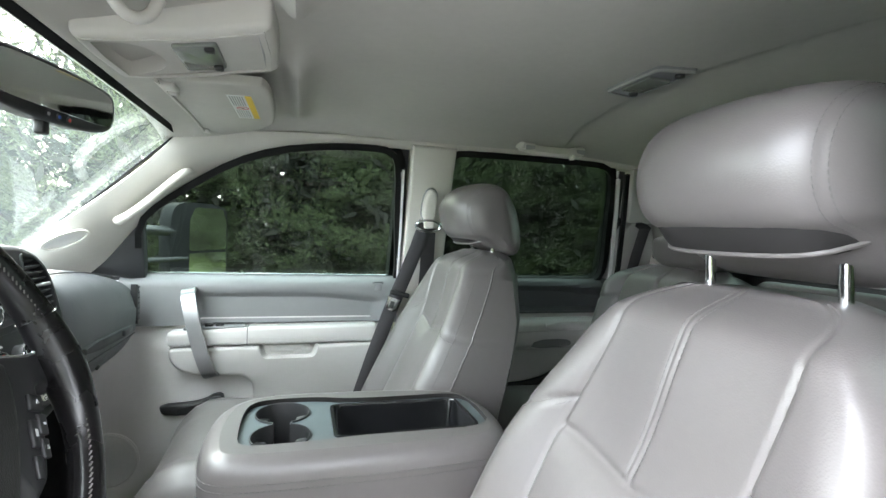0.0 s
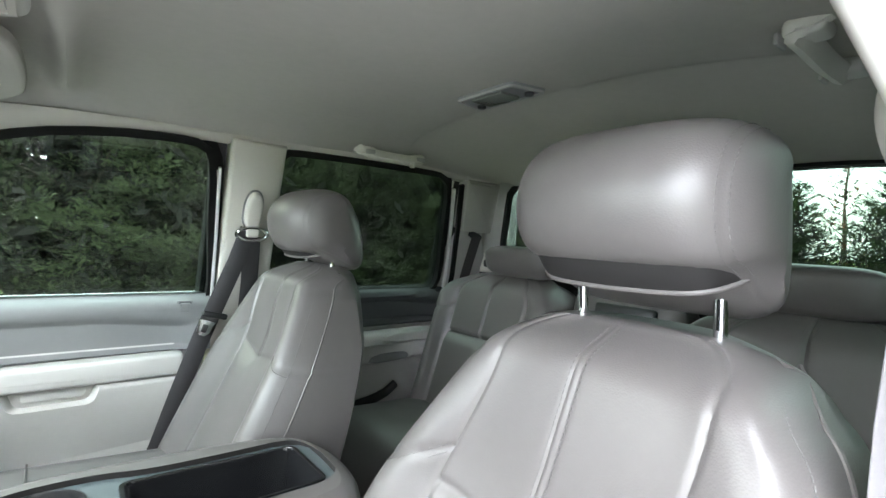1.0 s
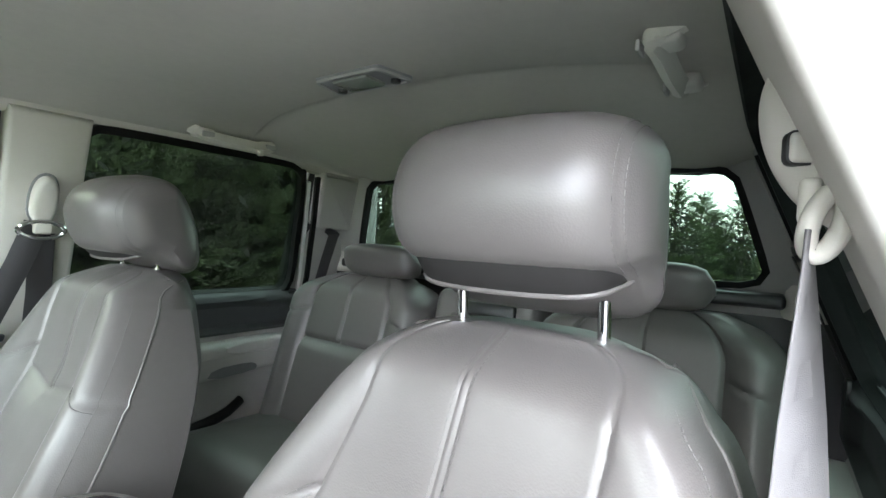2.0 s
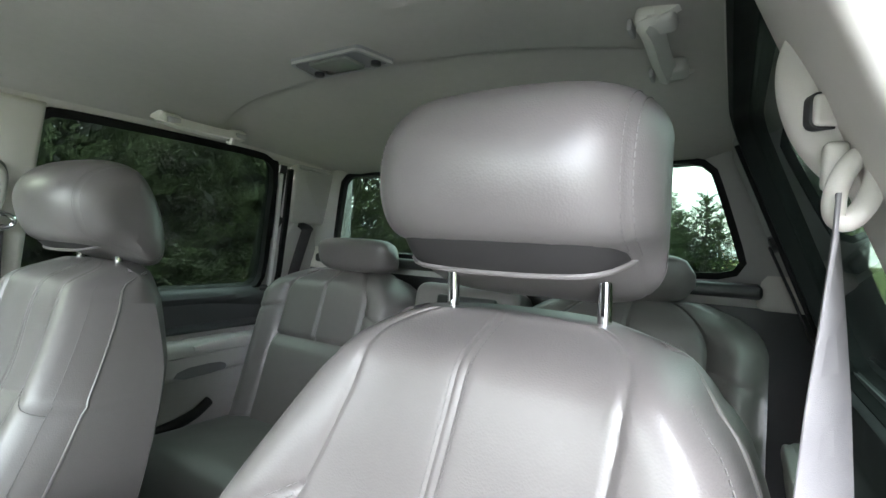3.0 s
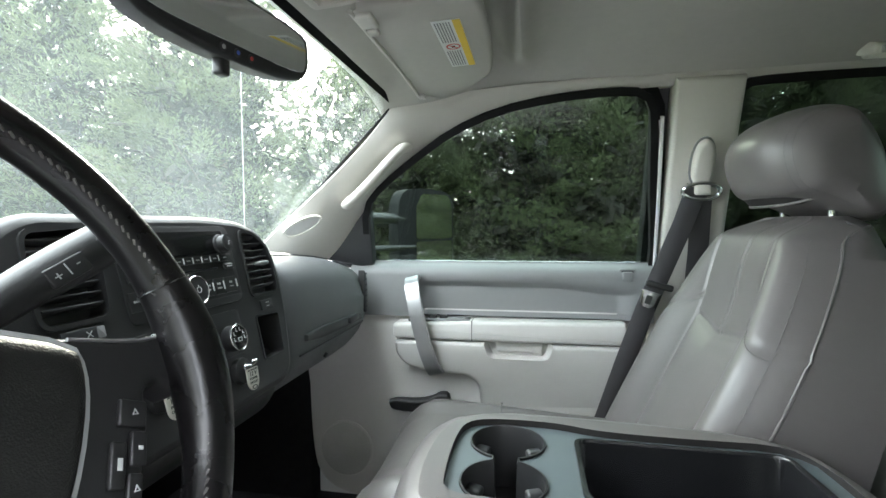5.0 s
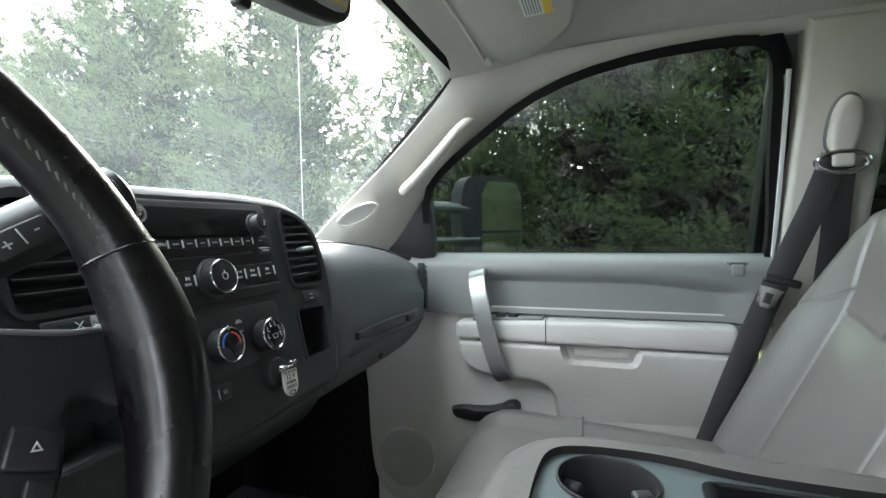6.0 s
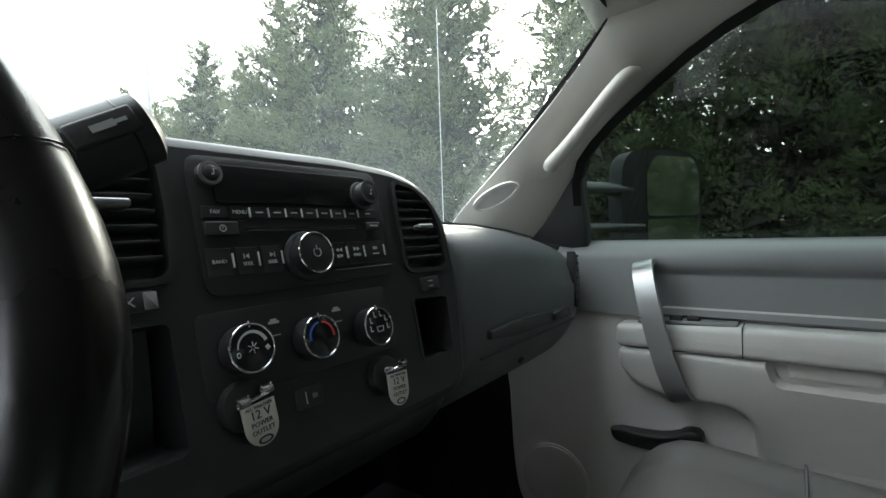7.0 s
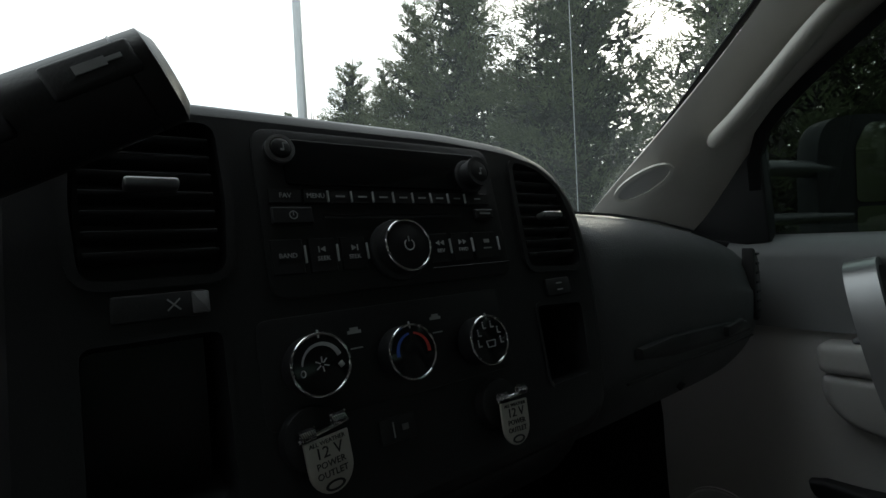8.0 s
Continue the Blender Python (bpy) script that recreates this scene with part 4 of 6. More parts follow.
def rear_seat(s, y0, y1, label):
    cy, w = (y0 + y1) / 2, abs(y1 - y0) / 2
    seat = thing("bench_seat", label, "car seat", "rear bench")
    g = 0.60 * w

    def face(dy, z):
        x = 1.892 + (z - 1.50) * 0.30 + 0.055 * step(1.475, 1.530, z) ** 1.4
        u = abs(dy) / w
        x -= 0.030 * math.exp(-((u - 0.80) / 0.13) ** 2) * (1 - step(1.44, 1.52, z)) * (1.0 if dy * s > 0 else 0.45)
        if u > 0.88:
            x += 0.060 * ((u - 0.88) / 0.12) ** 2
        x += 0.010 * math.exp(-((abs(dy) - g) / 0.006) ** 2) + 0.006 * math.exp(-(dy / 0.0045) ** 2) * step(1.32, 1.33, z)
        if abs(dy) < g:
            x += 0.010 * math.exp(-((z - 1.325) / 0.007) ** 2) - 0.014 * (1 - step(1.29, 1.325, z))
        else:
            x += 0.006 * math.exp(-((z - 1.415 + 0.25 * (abs(dy) - g)) / 0.005) ** 2)
        return x
    rings = []
    for z in span(1.00, 1.29, 10) + span(1.30, 1.46, 28) + [1.475, 1.488, 1.500, 1.510, 1.517, 1.522, 1.526]:
        ww = w * math.sqrt(max(0.25, 1 - max(0, (z - 1.44) / 0.10) ** 2))
        half = [0, 0.003, 0.006, 0.010] + span(0.02, g - 0.014, 7) + [g - 0.009, g - 0.0045, g, g + 0.0045, g + 0.009] + span(g + 0.02, w, 12)
        half = [h * ww / w for h in half]
        ysl = [-h for h in half[:0:-1]] + half
        xb = 2.045 + (z - 1.50) * 0.25 - 0.03 * step(1.49, 1.526, z)
        rings.append([Vector((face(d * w / ww, z), cy + d, z)) for d in ysl] + [Vector((xb - 0.03 * abs(q) ** 4, cy + q * ww, z)) for q in span(1, -1, 15)])
    part("backrest", loft(rings), LEATHER, seat, "grey leather backrest")
    for q in (-0.009, 0.009):
        part("stitching", dashes([Vector((face(q, z), cy + q, z)) for z in span(1.335, 1.515, 25)], 0.0055, 0.0025, 0.0011, (-0.0006, 0, 0)), THREAD, seat)
    rings = []
    hx, hz = 1.965, 1.575
    for u in span(-1, 1, 17):
        k = (1 - abs(u) ** 5) ** 0.5 * 0.75 + 0.25 if abs(u) < 1 else 0.25
        rings.append([Vector((hx + math.copysign(abs(math.cos(q)) ** 0.7, math.cos(q)) * 0.05 * k - 0.012 * math.sin(q), s * 0.385 + u * 0.145, hz + math.copysign(abs(math.sin(q)) ** 0.7, math.sin(q)) * 0.052 * k)) for q in (2 * math.pi * i / 28 for i in range(28))])
    part("headrest", loft(rings), LEATHER, seat, "low grey leather headrest")
    rings = []
    for x in [1.44, 1.446, 1.46, 1.48, 1.51] + span(1.54, 1.93, 10):
        k = math.sqrt(max(0.04, 1 - max(0, (1.51 - x) / 0.071) ** 2)) if x < 1.51 else 1.0
        top = 0.96 + 0.14 * k - 0.03 * (x - 1.5)
        ring = []
        for i in range(48):
            q = 2 * math.pi * i / 48
            a, b = math.cos(q), math.sin(q)
            dy = math.copysign(abs(a) ** 0.45, a) * w * 1.02
            dz = math.copysign(abs(b) ** 0.55, b) * 0.06
            if b > 0.2:
                dz -= 0.007 * math.exp(-((abs(dy) - 0.165) / 0.010) ** 2) + 0.006 * math.exp(-((x - 1.60) / 0.010) ** 2)
            ring.append(Vector((x, cy + dy, top - 0.06 + dz)))
        rings.append(ring)
    part("cushion", loft(rings), LEATHER, seat, "grey leather bench cushion")
    part("riser", rbox((0.34, 2 * w - 0.04, 0.20), pose(1.70, cy, 0.84), 0.02), CARPET, seat)
    return seat


rear_seat(1, 0.165, 0.70, "grey leather rear outer seat with low headrest")
rear_seat(-1, -0.66, -0.165, "grey leather rear seat behind the driver with low headrest")
mid = thing("bench_seat", "grey leather centre rear seat with fold-down armrest", "car seat", "rear bench")
part("backrest", rbox((0.13, 0.315, 0.50), pose(1.955, 0, 1.265, 0, 12), 0.035, 4), LEATHER, mid)
part("armrest_panel", rbox((0.03, 0.20, 0.32), pose(1.905, -0.005, 1.30, 0, 12), 0.014, 3), LEATHER, mid)
part("cup_flap", rbox((0.02, 0.17, 0.035), pose(1.925, -0.02, 1.475, 0, 12), 0.008), BLACK_PLASTIC, mid)
part("cushion", rbox((0.50, 0.32, 0.12), pose(1.69, 0, 1.03), 0.04, 4), LEATHER, mid)
part("riser", rbox((0.34, 0.30, 0.25), pose(1.70, 0, 0.85), 0.02), CARPET, mid)

# ---- fold-down console ----
def circle(cx, cy, r, n=32, ry=None):
    return [(cx + r * math.cos(2 * math.pi * i / n), cy + (ry or r) * math.sin(2 * math.pi * i / n)) for i in range(n)]


console = thing("centre_console", "grey leather fold-down console with dark cup holders and bin", "console")
CZ = 1.272
flat = lambda u, v, w: Vector((u, v, CZ + w))
body = chaikin([(0.655, -0.03), (0.672, -0.10), (0.74, -0.122), (1.06, -0.122), (1.16, -0.10), (1.18, 0.03), (1.15, 0.14), (1.06, 0.178), (0.80, 0.196), (0.72, 0.182), (0.672, 0.14), (0.655, 0.07)], 2)
tray = chaikin([(0.716, -0.020), (0.722, -0.052), (0.76, -0.058), (0.85, -0.056), (0.90, -0.050), (1.00, -0.052), (1.135, -0.052), (1.140, 0.03), (1.135, 0.118), (1.00, 0.116), (0.90, 0.120), (0.84, 0.140), (0.76, 0.140), (0.722, 0.125), (0.714, 0.07)], 2)
rings = []
k = len(body)
for d, z in ((0.0, 0.86), (0.0, 1.10), (0.004, 1.20), (0.004, 1.238), (0.006, 1.256), (0.012, 1.268), (0.022, 1.275), (0.034, 1.278)):
    rings.append([Vector((p[0], p[1], z)) for p in grow(body, -d)])
con = part("body", loft(rings, True, False), LEATHER, console, "stitched grey leather body")
top_outer = grow(body, -0.034)
bm = fill_plate([tuple(p) for p in top_outer], [[tuple(p) for p in tray]], flat, 0.006)
part("top_pad", bm, LEATHER, console)
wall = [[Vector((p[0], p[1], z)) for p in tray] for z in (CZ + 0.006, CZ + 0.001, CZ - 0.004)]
# the sunk tray wall gets its shade from the dark leather colour
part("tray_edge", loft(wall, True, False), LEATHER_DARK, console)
CUP_R, NECK = 0.047, math.acos(0.30)
cup_mouth = [(0.781 + CUP_R * math.cos(q), 0.086 + CUP_R * math.sin(q)) for q in span(-math.pi / 2 + math.pi / 2 - NECK * 0.98, math.pi + NECK * 0.98, 33)] + [(0.781 + CUP_R * math.cos(q), -0.012 + CUP_R * math.sin(q)) for q in span(math.pi - NECK * 0.98, 2 * math.pi + NECK * 0.98, 33)]
bino = rounded([(0.868, -0.036), (1.116, -0.034), (1.112, 0.100), (0.868, 0.106)], 0.016)
part("tray", fill_plate([tuple(p) for p in tray], [cup_mouth, [tuple(p) for p in bino]], flat, -0.003), BROWN_PATCH, console, "grey-green moulded tray")
rg = [[Vector((p[0], p[1], CZ + z)) for p in grow(cup_mouth, d)] for d, z in ((0.0016, -0.0025), (0.0014, 0.0002), (-0.0006, 0.0004), (-0.0022, -0.003), (-0.0042, -0.085))]
cup_well = part("cup_holder", merge(loft(rg, True, False), fill_plate([tuple(p) for p in grow(cup_mouth, -0.0042)], [], flat, -0.085)), BLACK_PLASTIC, console, "black double cup holder well")
for cyy in (0.086, -0.012):
    for q in (0.35, 2.8):
        part("cup_tab", rbox((0.020, 0.016, 0.012), Matrix.Translation((0.781 + 0.036 * math.cos(q), cyy + 0.036 * math.sin(q), CZ - 0.022)) @ pose(0, 0, 0, 0, 0, math.degrees(q)), 0.004), DARK_PLASTIC, cup_well)
cb = Vector((0.992, 0.034))
rg = [[Vector((cb.x + (p[0] - cb.x) * f, cb.y + (p[1] - cb.y) * f, CZ + z)) for p in bino] for f, z in ((1.03, -0.002), (1.025, 0.001), (0.985, 0.001), (0.965, -0.004), (0.93, -0.11), (0.88, -0.118), (0.3, -0.118))]
part("bin", loft(rg, True, False), GLOSS_BLACK, console, "open black storage bin")
for z in (1.236, 1.246):
    loop = grow(body, -0.0035)
    part("stitching", dashes([Vector((p[0], p[1], z)) for p in loop] + [Vector((loop[0][0], loop[0][1], z))], 0.005, 0.0025, 0.0010, (0, 0, 0)), THREAD, con)
part("base", rbox((0.45, 0.28, 0.16), pose(0.92, 0.035, 0.80), 0.02), CARPET, console)
lift = thing("centre_seat_cushion", "grey leather centre seat cushion below the console", "car seat")
part("cushion", rbox((0.46, 0.27, 0.14), pose(0.80, 0.03, 1.00), 0.045, 4), LEATHER, lift)
part("support", rbox((0.36, 0.22, 0.24), pose(0.82, 0.03, 0.85), 0.01), CARPET, lift)
# ---- dashboard ----
dash = thing("dashboard", "grey textured dashboard with black centre stack and glove box", "dashboard")


def dash_f(y):
    return interp([(0.0, 0.345), (0.262, 0.345), (0.272, 0.358), (0.285, 0.367), (0.31, 0.372), (0.60, 0.372), (0.68, 0.369), (0.705, 0.362), (0.725, 0.348), (0.738, 0.31)], abs(y))


def dash_profile(y):
    T = interp([(0.0, 1.494), (0.30, 1.494), (0.40, 1.489), (0.50, 1.479), (0.60, 1.464), (0.66, 1.452), (0.70, 1.441), (0.725, 1.424), (0.738, 1.40)], abs(y))
    F = dash_f(y)
    pts = [(-0.24, 1.15), (-0.24, 1.43), (-0.10, 1.475), (0.10, T + 0.012), (0.24, T + 0.010), (0.30, T + 0.004), (0.335, T - 0.010), (F - 0.006, T - 0.038), (F + 0.004, T - 0.08), (F + 0.008, 1.370), (F + 0.006, 1.340), (F + 0.002, 1.312), (F - 0.004, 1.295), (F - 0.022, 1.262), (F - 0.06, 1.222), (F - 0.12, 1.195), (0.0, 1.15)]
    return [Vector((x, y, z)) for x, z in pts]


def sweep(ys):
    rings = []
    for y in ys:
        pr = dash_profile(y)
        sm = [pr[0]] + chaikin(pr[1:-1], 2, False) + [pr[-1]]
        rings.append(sm)
    return loft(rings)


part("passenger_pad", sweep([0.252, 0.262, 0.267, 0.272, 0.278, 0.285, 0.295] + span(0.31, 0.60, 7) + [0.64, 0.67, 0.69, 0.705, 0.718, 0.728, 0.736]), DASH_PLASTIC, dash, "grey grained passenger dash pad")
part("driver_pad", sweep([-0.10, -0.16, -0.3, -0.45, -0.60, -0.66, -0.69, -0.715, -0.728]), BLACK_PLASTIC, dash, "dark driver side dash")
part("top_seam", tube([(0.315, y, interp([(0.27, 1.4945), (0.40, 1.489), (0.50, 1.479), (0.60, 1.464), (0.66, 1.450)], y) + 0.002) for y in span(0.30, 0.66, 12)], 0.0018, 6), BLACK_PLASTIC, dash, "dark panel joint")
# glove box joints and latch strip
part("glove_strip", slab(chaikin([(0.325, 1.322), (0.325, 1.346), (0.605, 1.334), (0.618, 1.325), (0.618, 1.313)], 1), lambda u, v, w: Vector((0.3775 + w, u, v)), 0.0085, 0.002), DARK_PLASTIC, dash, "dark latch strip of the glove box")
part("glove_latch", rbox((0.008, 0.055, 0.014), pose(0.3885, 0.555, 1.330, 4), 0.002), BLACK_PLASTIC, dash, "glove box latch")
part("glove_joint", tube([(dash_f(y) + 0.0036, y, 1.303 - 0.004 * (y - 0.25)) for y in span(0.31, 0.66, 10)], 0.0018, 6), BLACK_PLASTIC, dash)
part("glove_knob", disc(0.006, 0.006, Matrix.Translation((0.352, 0.47, 1.262)) @ pose(0, 0, 0, 0, 120), 14), BLACK_PLASTIC, dash)
# end vent by the door
vent = part("side_vent", slab(chaikin([(0.654, 1.436), (0.672, 1.430), (0.692, 1.385), (0.688, 1.335), (0.675, 1.320), (0.662, 1.330)], 1), lambda u, v, w: Vector((0.3635 + w - 9.0 * max(0.0, u - 0.672) ** 2, u, v)), 0.016, 0.003), BLACK_PLASTIC, dash, "narrow black side vent")
for z in span(1.338, 1.425, 7):
    part("slat", rbox((0.005, 0.014, 0.004), pose(0.3782, 0.672, z, 0, 0, 3), 0.001), DARK_PLASTIC, vent)


def S(u, v, w):
    """The leaning face of the centre stack: u across, v height, w out of it."""
    return Vector((0.375 - 0.25 * (v - 1.40) + 0.970 * w, u, v + 0.243 * w))


SM = Matrix(((0, -0.243, 0.970, 0), (1, 0, 0, 0), (0, 0.970, 0.243, 0), (0, 0, 0, 1)))


def on(u, v, w=0.0, turn=0):
    return Matrix.Translation(S(u, v, w)) @ SM @ pose(0, 0, 0, 0, 0, turn)


def box(u0, u1, v0, v1, cut=0):
    o = [(u0, v0), (u1, v0), (u1, v1), (u0, v1)]
    return rounded(o, 0.12 * min(abs(u1 - u0), abs(v1 - v0))) if cut else o


stack_o = chaikin([(-0.190, 1.24), (-0.190, 1.45), (-0.187, 1.535), (-0.16, 1.562), (-0.05, 1.566), (0.10, 1.564), (0.19, 1.556), (0.238, 1.540), (0.262, 1.508), (0.268, 1.46), (0.262, 1.40), (0.245, 1.335), (0.225, 1.29), (0.18, 1.262), (0.0, 1.245)], 2)
LV = rounded([(-0.158, 1.456), (-0.088, 1.456), (-0.084, 1.50), (-0.086, 1.550), (-0.157, 1.545), (-0.161, 1.50)], 0.010)
RV = rounded([(0.172, 1.440), (0.247, 1.438), (0.250, 1.48), (0.240, 1.515), (0.212, 1.536), (0.179, 1.542), (0.175, 1.50)], 0.010)
CUB = [rounded(box(-0.160, -0.094, 1.335, 1.424), 0.006), rounded([(0.166, 1.338), (0.222, 1.338), (0.232, 1.402), (0.170, 1.406)], 0.006)]
FACE = rounded([(-0.186, 1.300), (-0.186, 1.535), (-0.150, 1.556), (0.10, 1.556), (0.185, 1.550), (0.234, 1.534), (0.257, 1.505), (0.262, 1.46), (0.256, 1.40), (0.242, 1.345), (0.232, 1.312), (0.21, 1.300)], 0.02)
side = [[S(p[0], p[1], w) for p in grow(FACE, g)] for g, w in ((0.012, -0.20), (0.012, -0.012), (0.010, -0.006), (0.006, -0.002), (0.0, 0.0))]
stack = part("centre_bezel", merge(fill_plate([tuple(p) for p in FACE], [[tuple(p) for p in h] for h in [LV, RV] + CUB], S, 0.0), loft(side, True, False)), BLACK_PLASTIC, dash, "black plastic centre stack surround")
for h, dp in ((LV, 0.02), (RV, 0.02), (CUB[0], 0.06), (CUB[1], 0.06)):
    cxx, cyy = sum(p[0] for p in h) / len(h), sum(p[1] for p in h) / len(h)
    well = [[S(cxx + (p[0] - cxx) * f, cyy + (p[1] - cyy) * f, w) for p in h] for f, w in ((1.0, 0.0), (0.96, -dp), (0.001, -dp))]
    part("well" if dp < 0.05 else "cubby", loft(well, True, False), BLACK_PLASTIC, dash, "dark open cubby" if dp > 0.05 else "")
part("stack_hood", ribbon([S(u, v + 0.0015, -0.10) for u, v in chaikin([(-0.185, 1.562), (-0.05, 1.566), (0.10, 1.564), (0.19, 1.556), (0.238, 1.540), (0.264, 1.508), (0.272, 1.46), (0.266, 1.40)], 2, False)], 0.185, 0.006, (1, 0, -0.2)), DASH_PLASTIC, dash, "grey hood over the stack")
apron = [Vector((0.20, 0, 1.33)), Vector((0.375, 0, 1.334))] + chaikin([(0.386, 0, 1.326), (0.398, 0, 1.306), (0.396, 0, 1.276), (0.372, 0, 1.246), (0.325, 0, 1.220), (0.24, 0, 1.200)], 2, False) + [Vector((0.16, 0, 1.19))]
part("lower_apron", loft([[Vector((p.x - 0.55 * max(0.0, y - 0.18) ** 1.15 - 0.03 * step(-0.22, -0.32, y), y, p.z + 0.02 * step(0.18, 0.30, y))) for p in apron] for y in span(-0.32, 0.16, 7) + span(0.18, 0.32, 8)]), BLACK_PLASTIC, dash, "rounded dark panel below the stack")


def stack_vent(outline, zs, u0, u1, tab_v, label):
    v = part("air_vent", ringslab(outline, grow(outline, 0.005), lambda a, b, w: S(a, b, w - 0.003), 0.006), BLACK_PLASTIC, dash, label)
    for z in zs:
        a, b = u0(z), u1(z)
        part("slat", slab(box(a, b, z - 0.0012, z + 0.0012), lambda p, q, w: S(p, q + 0.3 * w, w - 0.010), 0.011, 0.0008, 1), DARK_PLASTIC, v)
    c = (u0(tab_v) + u1(tab_v)) / 2
    part("tab", rbox((0.027, 0.006, 0.012), on(c, tab_v, 0.008), 0.002), SILVER, v, "satin vent tab")
    return v


stack_vent(LV, span(1.468, 1.536, 7), lambda z: -0.156, lambda z: -0.090, 1.507, "square driver side air vent with silver tab")
stack_vent(RV, span(1.450, 1.530, 8), lambda z: 0.177, lambda z: interp([(1.44, 0.243), (1.48, 0.245), (1.52, 0.234), (1.535, 0.21)], z), 1.487, "curved passenger side air vent with silver tab")
# small switches and open cubbies below the vents
part("switch_bank", slab(box(-0.146, -0.100, 1.434, 1.448, 1), lambda u, v, w: S(u, v, w - 0.001), 0.004, 0.001), DARK_PLASTIC, dash, "traction switch with a cross mark")
for a in (45, -45):
    part("cross_mark", rbox((0.009, 0.0008, 0.0006), on(-0.117, 1.441, 0.0034, a), 0), INK, dash)
part("blank_switch", slab(box(-0.108, -0.099, 1.435, 1.447, 1), lambda u, v, w: S(u, v, w + 0.001), 0.003, 0.001), MID_PLASTIC, dash)
part("switch_bank", slab(box(0.188, 0.222, 1.412, 1.428, 1), lambda u, v, w: S(u, v, w - 0.001), 0.004, 0.001), DARK_PLASTIC, dash, "small rocker switch")
for dz in (0.003, -0.003):
    part("mark", rbox((0.008, 0.0012, 0.0006), on(0.205, 1.420 + dz, 0.0034), 0), INK, dash)
for o in CUB:
    part("cubby_rim", ringslab(o, grow(o, 0.003), lambda u, v, w: S(u, v, w - 0.001), 0.003), BLACK_PLASTIC, dash)

# ---- radio ----
radio = thing("car_radio", "black car radio with display, knobs and button rows", "radio")
part("faceplate", slab(box(-0.064, 0.148, 1.437, 1.551, 1), lambda u, v, w: S(u, v, w - 0.002), 0.0038, 0.001), BLACK_PLASTIC, radio)
part("display", slab(box(-0.045, 0.128, 1.511, 1.543, 1), lambda u, v, w: S(u, v, w + 0.003), 0.0025, 0.0008), GLOSS_BLACK, radio, "unlit glossy display")


def knob(name, u, v, r, h, parent, label, ring=True, base=None):
    k = part(name, disc(r, h, on(u, v, 0.003), 32, min(0.004, h * 0.3)), BLACK_PLASTIC, parent, label)
    if base:
        part("collar", disc(base, 0.005, on(u, v, 0.003), 32, 0.002), DARK_PLASTIC, k)
    if ring:
        m = on(u, v, 0.003 + h)
        part("chrome_ring", tube([m @ Vector((r * 0.955 * math.cos(q), r * 0.955 * math.sin(q), -0.0002)) for q in (2 * math.pi * i / 40 for i in range(40))], 0.0010, 8, 1, (0, 0, 1), None, True), CHROME, k)
    return k


vk = knob("volume_knob", 0.0325, 1.463, 0.0195, 0.017, radio, "large power and volume knob", True, 0.0235)
m = on(0.0325, 1.463, 0.0206)
part("power_mark", tube([m @ Vector((0.004 * math.sin(q), 0.004 * math.cos(q), 0)) for q in span(0.6, 5.68, 14)], 0.0005, 5), INK, vk)
part("power_mark", rbox((0.0009, 0.004, 0.0006), on(0.0325, 1.4672, 0.0206), 0), INK, vk)
ik = knob("info_knob", -0.0475, 1.5340, 0.0070, 0.009, radio, "small round knob with grey collar", False, 0.0100)
part("rim", ringslab(circle(0, 0, 0.0074, 24), circle(0, 0, 0.0098, 24), lambda a, b, w: on(-0.0475, 1.5340, 0.007) @ Vector((a, b, w)), 0.003), SILVER, ik)
tk = knob("tune_knob", 0.1175, 1.5225, 0.0125, 0.017, radio, "tuning knob with a note mark", False, 0.0155)
part("rim", ringslab(circle(0, 0, 0.0095, 24), circle(0, 0, 0.0128, 24), lambda a, b, w: on(0.1175, 1.5225, 0.017) @ Vector((a, b, w)), 0.003), DARK_PLASTIC, tk)
for kk, (u, v, w) in ((ik, (-0.0475, 1.5340, 0.0125)), (tk, (0.1175, 1.5225, 0.0205))):
    part("note_mark", merge(rbox((0.0007, 0.005, 0.0004), on(u + 0.001, v, w), 0), rbox((0.0022, 0.0014, 0.0004), on(u, v - 0.0022, w), 0), rbox((0.003, 0.0009, 0.0004), on(u + 0.002, v + 0.0023, w), 0)), INK, kk)
# preset row
row = [(-0.058, -0.036), (-0.034, -0.0175)] + [(-0.0155 + 0.0178 * i, 0.0006 + 0.0178 * i) for i in range(6)] + [(0.092, 0.108), (0.110, 0.136)]
for i, (a, b) in enumerate(row):
    bt = part("preset_button", slab(box(a, b, 1.4985, 1.5085), lambda u, v, w: S(u, v, w + 0.001), 0.0030, 0.0006, 1), BLACK_PLASTIC, radio)
    c = (a + b) / 2
    if i < 2:
        words(("FAV", "MENU")[i], 0.0048, on(c, 1.5035, 0.0044), bt, INK)
    else:
        part("mark", rbox((0.007, 0.0011, 0.0005), on(c, 1.5035, 0.0044), 0), INK, bt)
    if 1 <= i <= 8:
        part("divider", rbox((0.0014, 0.0085, 0.002), on(b + 0.0008, 1.5035, 0.0040), 0.0004), LENS, bt)
part("disc_slot", slab(box(-0.022, 0.100, 1.4885, 1.4905), lambda u, v, w: S(u, v, w + 0.003), 0.0016, 0.0003, 1), GLOSS_BLACK, radio, "thin disc slot")
part("slot_lip", rbox((0.122, 0.0008, 0.001), on(0.039, 1.4880, 0.0048), 0), DARK_PLASTIC, radio)
ck = part("clock_button", slab(box(-0.058, -0.030, 1.484, 1.4955, 1), lambda u, v, w: S(u, v, w + 0.003), 0.003, 0.001, 1), BLACK_PLASTIC, radio)
